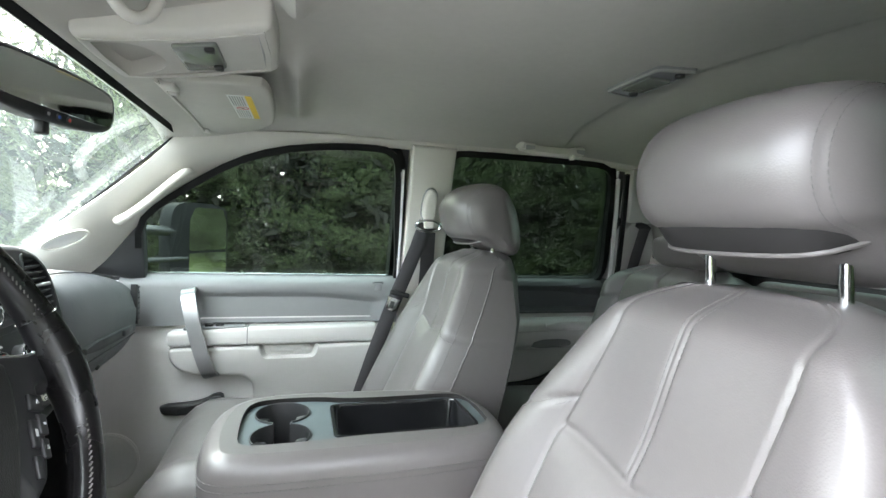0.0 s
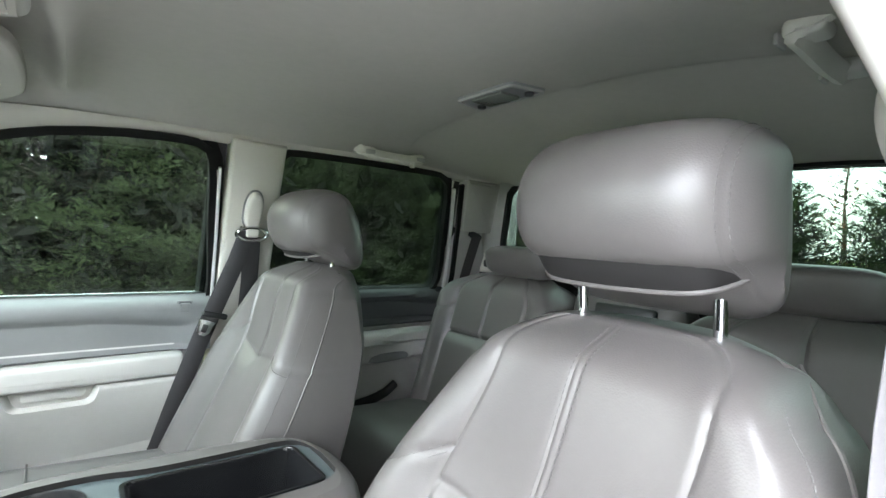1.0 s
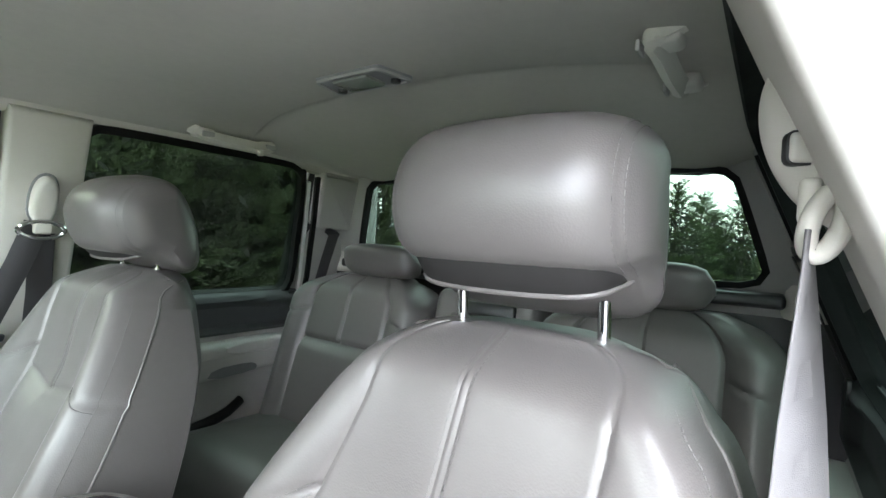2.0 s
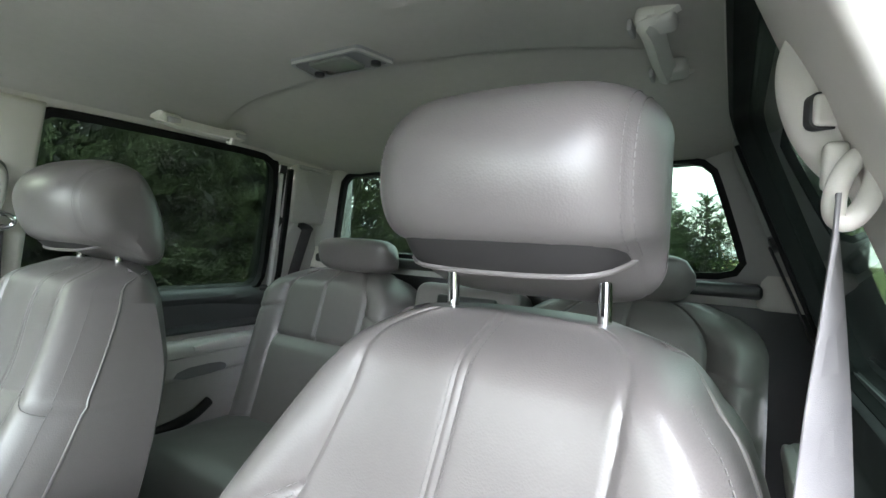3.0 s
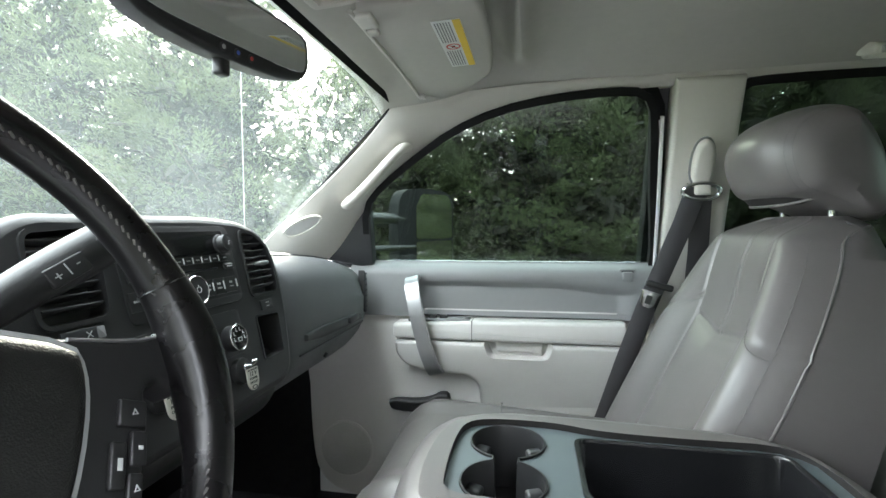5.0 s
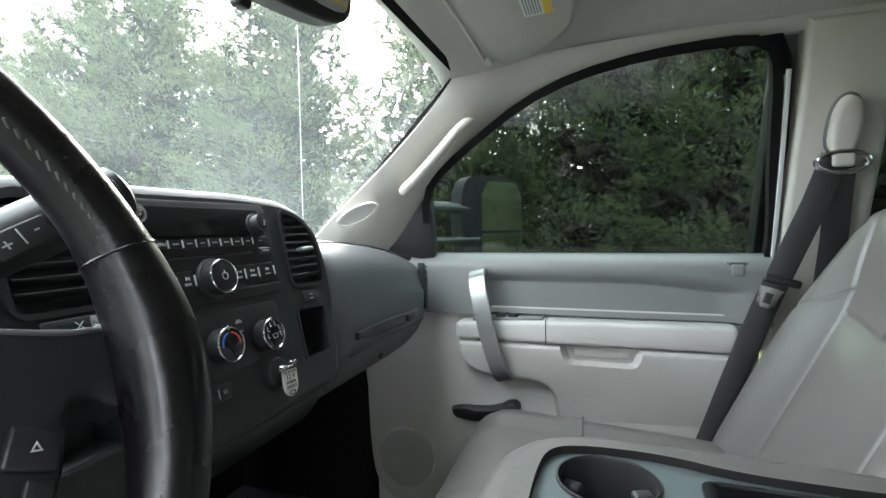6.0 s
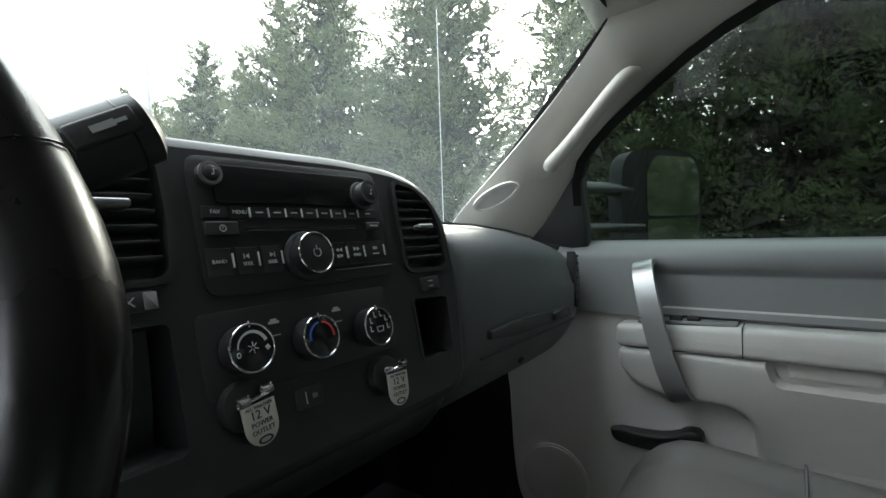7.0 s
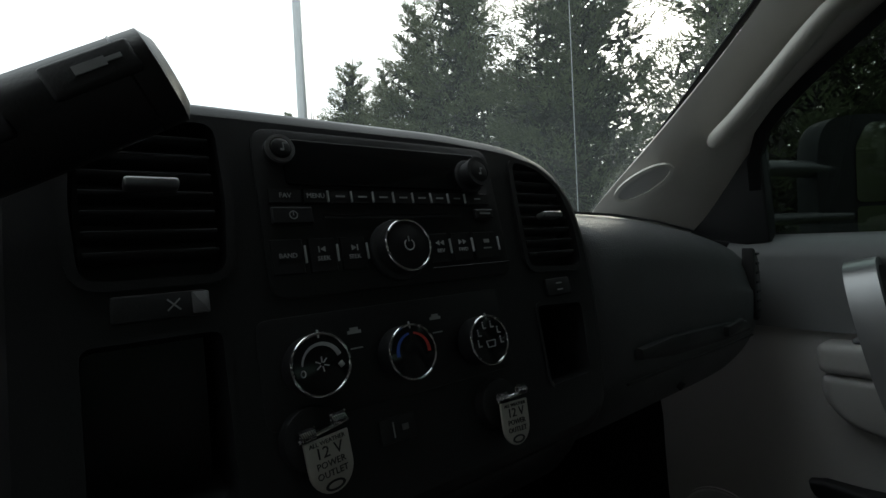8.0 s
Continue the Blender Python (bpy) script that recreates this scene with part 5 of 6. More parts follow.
part("clock_mark", tube([on(-0.044, 1.4897, 0.0065) @ Vector((0.0026 * math.cos(q), 0.0026 * math.sin(q), 0)) for q in span(0, 6.283, 17)], 0.0004, 5), INK, ck)
part("clock_mark", rbox((0.0005, 0.0024, 0.0004), on(-0.044, 1.4905, 0.0065), 0), INK, ck)
sl = part("select_button", slab(box(0.116, 0.137, 1.486, 1.494, 1), lambda u, v, w: S(u, v, w + 0.003), 0.003, 0.001, 1), BLACK_PLASTIC, radio)
part("mark", rbox((0.012, 0.0016, 0.0005), on(0.1265, 1.490, 0.0065), 0), INK, sl)
for i, (a, b, tx, icon) in enumerate([(-0.061, -0.040, "BAND", ""), (-0.036, -0.017, "SEEK", "|<"), (-0.013, 0.006, "SEEK", ">|"), (0.063, 0.082, "REV", "<<"), (0.086, 0.106, "FWD", ">>"), (0.110, 0.136, "", "")]):
    bt = part("row_button", slab(box(a, b, 1.452, 1.4745), lambda u, v, w: S(u, v, w + 0.001), 0.0026, 0.0006, 1), BLACK_PLASTIC, radio)
    c = (a + b) / 2
    if tx:
        words(tx, 0.0044, on(c, 1.4605 if icon else 1.4635, 0.0044), bt, INK)
    else:
        part("mark", rbox((0.009, 0.0012, 0.0005), on(c, 1.4605, 0.0044), 0), INK, bt)
        part("mark", rbox((0.006, 0.0030, 0.0005), on(c, 1.4665, 0.0044), 0), INK, bt)
    if icon:
        for q in (-1, 1) if icon in ("<<", ">>") else (0,):
            w = -1 if "<" in icon else 1
            tri = [(c + q * 0.0022 - w * 0.0017, 1.4648), (c + q * 0.0022 - w * 0.0017, 1.4688), (c + q * 0.0022 + w * 0.0019, 1.4668)]
            part("arrow_mark", slab(tri, lambda u, v, z: S(u, v, z + 0.0042), 0.0005, 0.0001, 1), INK, bt)
        if "|" in icon:
            part("arrow_mark", rbox((0.0007, 0.0042, 0.0005), on(c + (0.0028 if ">" in icon else -0.0028), 1.4668, 0.0044), 0), INK, bt)
    part("divider", rbox((0.0012, 0.012, 0.002), on(b + 0.0012, 1.464, 0.0038), 0.0003), LENS, bt)
part("face_joint", tube([S(u, 1.4475, 0.0042) for u in (0.062, 0.145)], 0.0006, 5), INK_DARK, radio)

# ---- climate panel ----
climate = thing("climate_panel", "black climate panel with three chrome-ringed dials", "climate control")
part("faceplate", slab(box(-0.076, 0.128, 1.362, 1.426, 1), lambda u, v, w: S(u, v, w - 0.002), 0.0026, 0.0005), BLACK_PLASTIC, climate)
DIALS = [(-0.0450, "fan"), (0.0205, "heat"), (0.0905, "flow")]
for u, kind in DIALS:
    v, r, h = {"fan": 1.3945, "heat": 1.3905, "flow": 1.3870}[kind], 0.0192, 0.016
    k = knob(kind + "_dial", u, v, r, h, climate, {"fan": "fan dial with grey sweep", "heat": "heat dial with blue and red sweep", "flow": "air flow dial with icons"}[kind])
    part("dial_face", disc(r * 0.90, 0.001, on(u, v, 0.003 + h - 0.0006), 32, 0.0003), GLOSS_BLACK, k)
    m = on(u, v, 0.003 + h + 0.0006)
    P = lambda q, rr: m @ Vector((rr * math.sin(q), rr * math.cos(q), 0))
    if kind == "fan":
        part("sweep", ribbon([P(q, 0.0122) for q in span(-1.5, 1.25, 20)], [0.0010 + 0.0020 * i / 19 for i in range(20)], 0.0004, [P(q, 0.03) - P(q, 0) for q in span(-1.5, 1.25, 20)]), INK, k)
        for q in span(0, 5.5, 6):
            part("snow_mark", rbox((0.0007, 0.0034, 0.0004), m @ pose(0, 0, 0, 0, 0, math.degrees(q)) @ pose(0, 0.0028, 0), 0), INK, k)
        part("zero_mark", tube([m @ Vector((-0.0122 + 0.0014 * math.cos(q), -0.0035 + 0.0018 * math.sin(q), 0)) for q in span(0, 6.283, 13)], 0.0004, 5), INK, k)
        part("fan_mark", rbox((0.0034, 0.0034, 0.0004), m @ pose(0.0122, -0.002, 0, 0, 0, 30), 0.0001), INK, k)
    elif kind == "heat":
        part("cold_sweep", ribbon([P(q, 0.0126) for q in span(-1.7, -0.15, 12)], [0.0026 - 0.0012 * i / 11 for i in range(12)], 0.0004, [P(q, 0.03) - P(q, 0) for q in span(-1.7, -0.15, 12)]), INK_BLUE, k)
        part("hot_sweep", ribbon([P(q, 0.0126) for q in span(0.15, 1.7, 12)], [0.0014 + 0.0012 * i / 11 for i in range(12)], 0.0004, [P(q, 0.03) - P(q, 0) for q in span(0.15, 1.7, 12)]), INK_RED, k)
    else:
        for q in (-1.75, -1.05, -0.35, 0.35, 1.05, 1.75):
            c = P(q, 0.0116)
            mm = Matrix.Translation(c) @ SM
            part("figure_mark", merge(rbox((0.0010, 0.0034, 0.0004), mm @ pose(-0.001, 0, 0), 0), rbox((0.0030, 0.0010, 0.0004), mm @ pose(0.0003, -0.0016, 0), 0), rbox((0.0012, 0.0012, 0.0004), mm @ pose(-0.001, 0.0028, 0), 0)), INK, k)
        part("screen_mark", ringslab([(-0.003, -0.002), (0.003, -0.002), (0.004, 0.002), (-0.004, 0.002)], [(-0.0038, -0.0027), (0.0038, -0.0027), (0.0049, 0.0027), (-0.0049, 0.0027)], lambda a, b, w: m @ Vector((a, b - 0.003, w)), 0.0004), INK, k)
    part("pointer", rbox((0.0012, 0.005, 0.001), on(u, v + r * 0.92, 0.003 + h), 0.0003), INK, k)
for u in (-0.0125, 0.0555):
    part("car_mark", merge(rbox((0.010, 0.0022, 0.0005), on(u, 1.4105, 0.0018), 0), rbox((0.006, 0.0020, 0.0005), on(u, 1.4125, 0.0018), 0)), INK, climate)
    part("lamp_bar", rbox((0.009, 0.0010, 0.0006), on(u, 1.400, 0.0018), 0), INK, climate)

# ---- power outlets with hinged tags ----
def outlet(u, v, tilt):
    o = thing("power_outlet", "round power outlet with a hinged silver tag cover", "power outlet", "dash outlets")
    part("socket", disc(0.019, 0.012, on(u - 0.004, v + 0.010, -0.002), 28, 0.003), BLACK_PLASTIC, o, "black round socket")
    m = on(u, v, 0.016) @ pose(0, 0, 0, 4, 0, tilt)
    shape = [(-0.0138, 0.011), (0.0138, 0.011)] + [(0.0138 * math.cos(q), -0.006 + 0.0150 * math.sin(q)) for q in span(0, -math.pi, 15)]
    tag = part("cover_tag", slab(shape, lambda a, b, w: m @ Vector((a, b, w)), 0.0022, 0.0008), TAG, o, "pale stamped tag")
    words("ALL WEATHER", 0.0034, m @ pose(0, 0.0085, 0.0024), tag, INK_DARK)
    words("12 V", 0.0092, m @ pose(0, 0.0028, 0.0024), tag, INK_DARK)
    words("POWER", 0.0052, m @ pose(0, -0.0040, 0.0024), tag, INK_DARK)
    words("OUTLET", 0.0052, m @ pose(0, -0.0096, 0.0024), tag, INK_DARK)
    part("oval_mark", ringslab(circle(0, -0.0165, 0.0045, 20, 0.0018), circle(0, -0.0165, 0.0062, 20, 0.0030), lambda a, b, w: m @ Vector((a, b, w + 0.0022)), 0.0004), INK_DARK, tag)
    for sx in (-0.010, 0.010):
        coil = [m @ Vector((sx + t * 0.009 - 0.0045, 0.0155 + 0.0030 * math.cos(t * 44) + abs(t - 0.5) * 0.0 + (0.003 if sx > 0 else 0), 0.001 + 0.0030 * math.sin(t * 44))) for t in span(0, 1, 50)]
        part("hinge_spring", tube(coil, 0.0008, 5), CHROME, o, "coiled hinge spring")
    part("hinge_bar", tube([m @ Vector((-0.016, 0.013, 0)), m @ Vector((0.016, 0.016, 0))], 0.0016, 8), CHROME, o)
    return o


outlet(-0.048, 1.3445, 5)
outlet(0.101, 1.3290, -3)
plug = thing("dash_button", "small black dash button beside the outlet", "button")
part("body", slab(box(-0.006, 0.022, 1.336, 1.352, 1), lambda u, v, w: S(u, v, w - 0.001), 0.004, 0.001), DARK_PLASTIC, plug)
part("mark", rbox((0.0008, 0.010, 0.0005), on(0.004, 1.344, 0.0033), 0), INK, plug)
part("mark", rbox((0.005, 0.004, 0.0005), on(0.013, 1.344, 0.0033), 0), MID_PLASTIC, plug)

# ---- steering wheel and column ----
wheel = thing("steering_wheel", "black stitched leather steering wheel with worn shine", "steering wheel")
WC, WR = Vector((0.550, -0.394, 1.476)), 0.187
WM = Matrix.Translation(WC) @ pose(0, 0, 0, 0, 90 - 24, 0) @ pose(0, 0, 0, 0, 0, 90)
HM = WM @ pose(0, 0, 0, 0, 0, -16)


def rim(q, r=WR, w=0.0):
    return HM @ Vector((r * math.cos(q), r * math.sin(q), w))


def swell(i):
    a = abs((i / 96 * 360 - 8 + 180) % 360 - 180)
    b = abs((i / 96 * 360 - 172 + 180) % 360 - 180)
    return 0.0156 + 0.0056 * (math.exp(-(a / 18) ** 2) + math.exp(-(b / 18) ** 2))


rw = part("rim", tube([rim(2 * math.pi * i / 96) for i in range(96)], [swell(i) for i in range(96)], 18, 1.0, (1, 0, 0.4), None, True), WHEEL_LEATHER, wheel, "black leather rim with worn shine")
axis = (WM.to_3x3() @ Vector((0, 0, 1))).normalized()
bm = bmesh.new()
for i in range(0, 190):
    q = 2 * math.pi * i / 190
    p = rim(q, WR - 0.0118, 0.0108)
    t = (rim(q + 0.01) - rim(q)).normalized()
    r4 = (t + axis * 0.6).normalized().to_track_quat("X", "Z").to_matrix().to_4x4()
    bmesh.ops.create_cube(bm, size=1, matrix=Matrix.Translation(p) @ r4 @ Matrix.Diagonal((0.0048, 0.0013, 0.0013, 1)))
part("stitching", bm, THREAD, rw)
for q in (26, 154, -16, 196):
    a = radians(q)
    c = rim(a)
    e1 = (c - WC).normalized()
    rr = swell(int(q % 360 / 360 * 96)) - 0.0001
    part("rim_seam", tube([c + (e1 * math.cos(k) + axis * math.sin(k)) * rr for k in (2 * math.pi * i / 28 for i in range(28))], 0.0005, 5, 1, (0, 1, 0), None, True), WHEEL_LEATHER, rw)
HUBO = chaikin([(-0.060, -0.115), (-0.095, -0.045), (-0.109, 0.015), (-0.098, 0.045), (0.098, 0.045), (0.109, 0.015), (0.095, -0.045), (0.060, -0.115), (0.03, -0.135), (-0.03, -0.135)], 2)
part("hub_pad", slab(HUBO, lambda u, v, w: HM @ Vector((u, v, w - 0.045)), 0.046, 0.012, 4), HORN, wheel, "grained horn pad")
part("pad_trim", ringslab(HUBO, grow(HUBO, 0.0028), lambda u, v, w: HM @ Vector((u, v, w - 0.030)), 0.0225), INK, wheel, "thin grey trim line")
for sg in (-1, 1):
    sp = rounded([(sg * a, b) for a, b in [(0.085, 0.043), (0.150, 0.043), (0.176, 0.050), (0.192, 0.030), (0.188, 0.008), (0.178, 0.003), (0.160, 0.013), (0.148, 0.009), (0.147, -0.018), (0.138, -0.045), (0.124, -0.082), (0.098, -0.098), (0.08, -0.05)]], 0.010)
    sk = part("spoke", slab(sp, lambda u, v, w: HM @ Vector((u, v, w - 0.034)), 0.026, 0.006, 3), BLACK_PLASTIC, wheel, "black spoke with thumb buttons")
    part("bright_edge", tube([HM @ Vector((sg * u, v, -0.0095)) for u, v in ((0.100, 0.0415), (0.13, 0.0415), (0.150, 0.0425), (0.165, 0.046))], 0.0015, 6), SILVER, sk)
    part("bright_edge", tube([HM @ Vector((sg * u, v, w)) for u, v, w in chaikin([(0.160, 0.046, -0.0090), (0.172, 0.046, -0.0060), (0.179, 0.036, -0.0050), (0.181, 0.020, -0.0055), (0.180, 0.004, -0.0080)], 2, False)], 0.0014, 6), INK, sk)
    for bi, (cx, cyy, bw, bh) in enumerate([(0.133, -0.008, 0.021, 0.017), (0.1185, -0.037, 0.011, 0.027), (0.1335, -0.030, 0.012, 0.021), (0.1270, -0.053, 0.011, 0.019), (0.1115, -0.068, 0.011, 0.022)]):
        bt = part("thumb_button", rbox((bw * 0.9, bh, 0.004), HM @ pose(sg * cx, cyy, -0.0065, 0, 0, -sg * 12), 0.0015), BLACK_PLASTIC, sk)
        if bi in (0, 3):
            part("arrow_mark", ringslab([(-0.0012, -0.0008), (0.0012, -0.0008), (0, 0.0014)], [(-0.0022, -0.0014), (0.0022, -0.0014), (0, 0.0026)], lambda a, b, w: HM @ Vector((sg * cx + a, cyy + b, w - 0.0038)), 0.0004), INK, bt)
        elif bi in (1, 2):
            part("mark", rbox((0.0030, 0.0024 if bi == 2 else 0.007, 0.0005), HM @ pose(sg * cx, cyy, -0.0038, 0, 0, -sg * 12), 0), LENS, bt)
sp = chaikin([(-0.05, -0.115), (0.05, -0.115), (0.032, -0.15), (0.028, -0.185), (-0.028, -0.185), (-0.032, -0.14)], 1)
part("lower_spoke", slab(sp, lambda u, v, w: HM @ Vector((u, v, w - 0.035)), 0.028, 0.008, 3), GLOSS_BLACK, wheel)
column = thing("steering_column", "black plastic steering column shroud", "steering column")
part("shroud", tube([WC - axis * 0.045, WC - axis * 0.10, WC - axis * 0.20, WC - axis * 0.30], [0.055, 0.068, 0.075, 0.075], 20), BLACK_PLASTIC, column)
part("stem", tube([WC - axis * 0.05, WC - axis * 0.01], 0.03, 14), BLACK_PLASTIC, column)
lever = thing("shift_lever", "black column shift lever with a tow mode button", "gear lever")
lp = chaikin([(0.392, -0.345, 1.425), (0.398, -0.285, 1.458), (0.405, -0.220, 1.496), (0.414, -0.172, 1.522), (0.426, -0.121, 1.550)], 2, False)
rad = [0.0145 + 0.0060 * step(0.25, 0.75, i / (len(lp) - 1)) for i in range(len(lp))]
rad[-1] = 0.0150
part("grip", tube(lp, rad, 18, 1.0), BLACK_PLASTIC, lever, "rounded black lever grip")
dl = (lp[-1] - lp[-4]).normalized()


def lever_at(y):
    for a, b in zip(lp, lp[1:]):
        if a.y <= y <= b.y:
            return a.lerp(b, (y - a.y) / (b.y - a.y))
    return lp[-2]



part("end_joint", tube([lp[-3] - dl * 0.004, lp[-3] - dl * 0.003], 0.0209, 18), GLOSS_BLACK, lever)
away = Vector((0.75, -0.05, 0.30))
away = (away - dl * away.dot(dl)).normalized()
side = dl.cross(away).normalized()
LM = Matrix((( dl.x, side.x, away.x, 0), (dl.y, side.y, away.y, 0), (dl.z, side.z, away.z, 0), (0, 0, 0, 1)))
tb = part("tow_button", rbox((0.034, 0.015, 0.006), Matrix.Translation(lever_at(-0.143) + away * 0.0185) @ LM, 0.002), DARK_PLASTIC, lever, "tow mode button")
part("tow_mark", merge(rbox((0.012, 0.004, 0.0006), Matrix.Translation(lever_at(-0.143) + away * 0.0218) @ LM, 0), rbox((0.006, 0.002, 0.0006), Matrix.Translation(lever_at(-0.143) + away * 0.0218 + dl * 0.009) @ LM, 0)), INK, tb)
sb = part("gear_button", rbox((0.034, 0.018, 0.005), Matrix.Translation(lever_at(-0.186) + away * 0.0175 + side * 0.004) @ LM, 0.002), BLACK_PLASTIC, lever, "plus and minus gear button")
for tx, o in (("+", -0.009), ("|", 0.0), ("-", 0.009)):
    words(tx, 0.012, Matrix.Translation(lever_at(-0.186) + away * 0.0203 + side * 0.004 + dl * o) @ LM, sb, INK)
cluster = thing("instrument_cluster", "dark instrument cluster behind the steering wheel", "instrument cluster")
part("hood", loft([[Vector((x, y, z)) for x, z in ((0.20, 1.48), (0.26, 1.565 - 0.4 * (y + 0.42) ** 2), (0.34, 1.560 - 0.4 * (y + 0.42) ** 2), (0.345, 1.550 - 0.4 * (y + 0.42) ** 2), (0.29, 1.47))] for y in span(-0.66, -0.20, 9)]), BLACK_PLASTIC, cluster)
part("face", rbox((0.01, 0.40, 0.12), pose(0.335, -0.42, 1.465, 0, -15), 0.004), GLOSS_BLACK, cluster)
for y in (-0.52, -0.40, -0.31):
    r = 0.05 if y < -0.35 else 0.028
    m = pose(0.343, y, 1.465) @ pose(0, 0, 0, 0, 75, 0)
    part("gauge", ringslab(circle(0, 0, r, 30), circle(0, 0, r + 0.004, 30), lambda a, b, w: m @ Vector((a, b, w)), 0.004), SILVER, cluster, "gauge ring")

# ---- rear view mirror ----
mirror = thing("rearview_mirror", "black rear view mirror with three buttons and a stem", "mirror")
MM = Matrix.Translation((0.475, -0.015, 1.783)) @ pose(0, 0, 0, 0, 0, -10) @ pose(0, 0, 0, 90, 0, 90) @ pose(0, 0, 0, 4, 0, 0) @ Matrix.Diagonal((1.07, 1.08, 1, 1))
mo = chaikin([(-0.128, -0.012), (-0.126, 0.022), (-0.108, 0.034), (0.0, 0.037), (0.108, 0.034), (0.126, 0.022), (0.128, -0.012), (0.112, -0.030), (0.05, -0.038), (-0.05, -0.038), (-0.112, -0.030)], 2)
part("housing", slab(mo, lambda u, v, w: MM @ Vector((u, v, w - 0.028)), 0.030, 0.007, 4), BLACK_PLASTIC, mirror)
part("glass", slab(chaikin([(-0.118, -0.014), (-0.116, 0.018), (-0.10, 0.028), (0, 0.031), (0.10, 0.028), (0.116, 0.018), (0.118, -0.014), (0.10, -0.022), (0.0, -0.022), (-0.10, -0.022)], 2), lambda u, v, w: MM @ Vector((u, v, w + 0.0018)), 0.0012, 0.0004, 1), MIRROR, mirror, "mirror glass")
for i, mm in enumerate((INK, INK_BLUE, INK_RED)):
    b = part("call_button", disc(0.0045, 0.002, MM @ pose(-0.020 + 0.020 * i, -0.029, 0.0015), 16, 0.0006), DARK_PLASTIC, mirror)
    part("mark", disc(0.0024, 0.0006, MM @ pose(-0.020 + 0.020 * i, -0.029, 0.0035), 12, 0.0001), mm, b)
part("stem", tube([(0.452, 0.0, 1.775), (0.41, 0.0, 1.80), (0.37, 0.0, 1.795)], [0.010, 0.012, 0.018], 12), BLACK_PLASTIC, mirror)
part("stem_mount", rbox((0.015, 0.017, 0.022), pose(0.457, -0.020, 1.736), 0.004), BLACK_PLASTIC, mirror)

# ---- sun visor, overhead console, lamps ----
def visor(s, label):
    v = thing("sun_visor", label, "sun visor", "sun visors")

    def VP(u, q, w):
        return Vector((u, s * q, 1.870 - 0.01 * step(0.4, 0.6, q) + 0.10 * (u - 0.64) * 0.5 - w))
    o = chaikin([(0.548, 0.150), (0.552, 0.56), (0.575, 0.60), (0.63, 0.585), (0.715, 0.50), (0.738, 0.44), (0.742, 0.14), (0.70, 0.128), (0.58, 0.132)], 2)
    part("pad", slab(o, lambda u, q, w: VP(u, q, w - 0.008), 0.018, 0.007, 4), HEADLINER, v, "cloth covered visor pad")
    part("rod", tube([VP(0.556, q, 0.012) for q in span(0.13, 0.60, 8)], 0.0035, 8), PILLAR, v)
    part("pivot_clip", rbox((0.028, 0.045, 0.014), Matrix.Translation(VP(0.568, 0.165, 0.010)), 0.005), PILLAR, v, "pale plastic visor clip")
    part("pivot_clip", rbox((0.018, 0.020, 0.014), Matrix.Translation(VP(0.566, 0.205, 0.010)), 0.004), PILLAR, v)
    part("end_mount", rbox((0.02, 0.06, 0.012), Matrix.Translation(VP(0.560, 0.57, 0.008)), 0.005), PILLAR, v)
    if s > 0:
        c = [(0.657, 0.200), (0.703, 0.200), (0.703, 0.408), (0.657, 0.408)]
        lb = part("warning_label", slab(c, lambda u, q, w: VP(u, q, w + 0.0112), 0.0006, 0.0001, 1), PAPER, v, "white warning label with yellow band")
        part("yellow_band", slab([(0.690, 0.201), (0.7025, 0.201), (0.7025, 0.407), (0.690, 0.407)], lambda u, q, w: VP(u, q, w + 0.0119), 0.0004, 0.0001, 1), YELLOW, lb)
        for i in range(6):
            for a, b in ((0.207, 0.285), (0.325, 0.40)):
                part("text_bar", slab([(0.661 + 0.0045 * i, a), (0.6628 + 0.0045 * i, a), (0.6628 + 0.0045 * i, b), (0.661 + 0.0045 * i, b)], lambda u, q, w: VP(u, q, w + 0.0120), 0.0003, 0.0001, 1), MID_PLASTIC, lb)
        part("ban_sign", ringslab(circle(0.676, 0.305, 0.010, 24), circle(0.676, 0.305, 0.0125, 24), lambda u, q, w: VP(u, q, w + 0.0121), 0.0003), INK_RED, lb)
        part("ban_bar", rbox((0.020, 0.0022, 0.0003), Matrix.Translation(VP(0.676, 0.305, 0.0126)) @ pose(0, 0, 0, 0, 0, 45), 0), INK_RED, lb)
        part("seat_mark", rbox((0.006, 0.008, 0.0003), Matrix.Translation(VP(0.676, 0.305, 0.0124)), 0), INK_DARK, lb)
    return v


visor(1, "cloth sun visor folded up with a warning label")
ohc = thing("overhead_console", "pale beige overhead console with map lamps and a sunglasses bin", "overhead console")
oo = rounded([(0.508, -0.078), (0.504, 0.0), (0.508, 0.112), (0.56, 0.116), (0.66, 0.106), (0.758, 0.098), (0.762, 0.0), (0.758, -0.098), (0.66, -0.086), (0.56, -0.080)], 0.012)


def OP(u, q, w):
    return Vector((u, q, 1.868 + 0.14 * (u - 0.50) * 0.75 + 0.012 * step(0.6, 0.77, u) - w))


ohc_shell = part("shell", slab(oo, lambda u, q, w: OP(u, q, w - 0.03), 0.052, 0.012, 4), PILLAR, ohc)
mouth = chaikin([(0.520, -0.062), (0.520, 0.096), (0.545, 0.094), (0.590, 0.070), (0.600, 0.010), (0.585, -0.045), (0.545, -0.060)], 2)
mc = Vector((0.55, 0.015))
carve(ohc_shell, loft([[OP(mc.x + (p[0] - mc.x) * f, mc.y + (p[1] - mc.y) * f, w) for p in mouth] for f, w in ((1.06, 0.035), (1.02, 0.024), (0.97, 0.016), (0.88, -0.016))]))
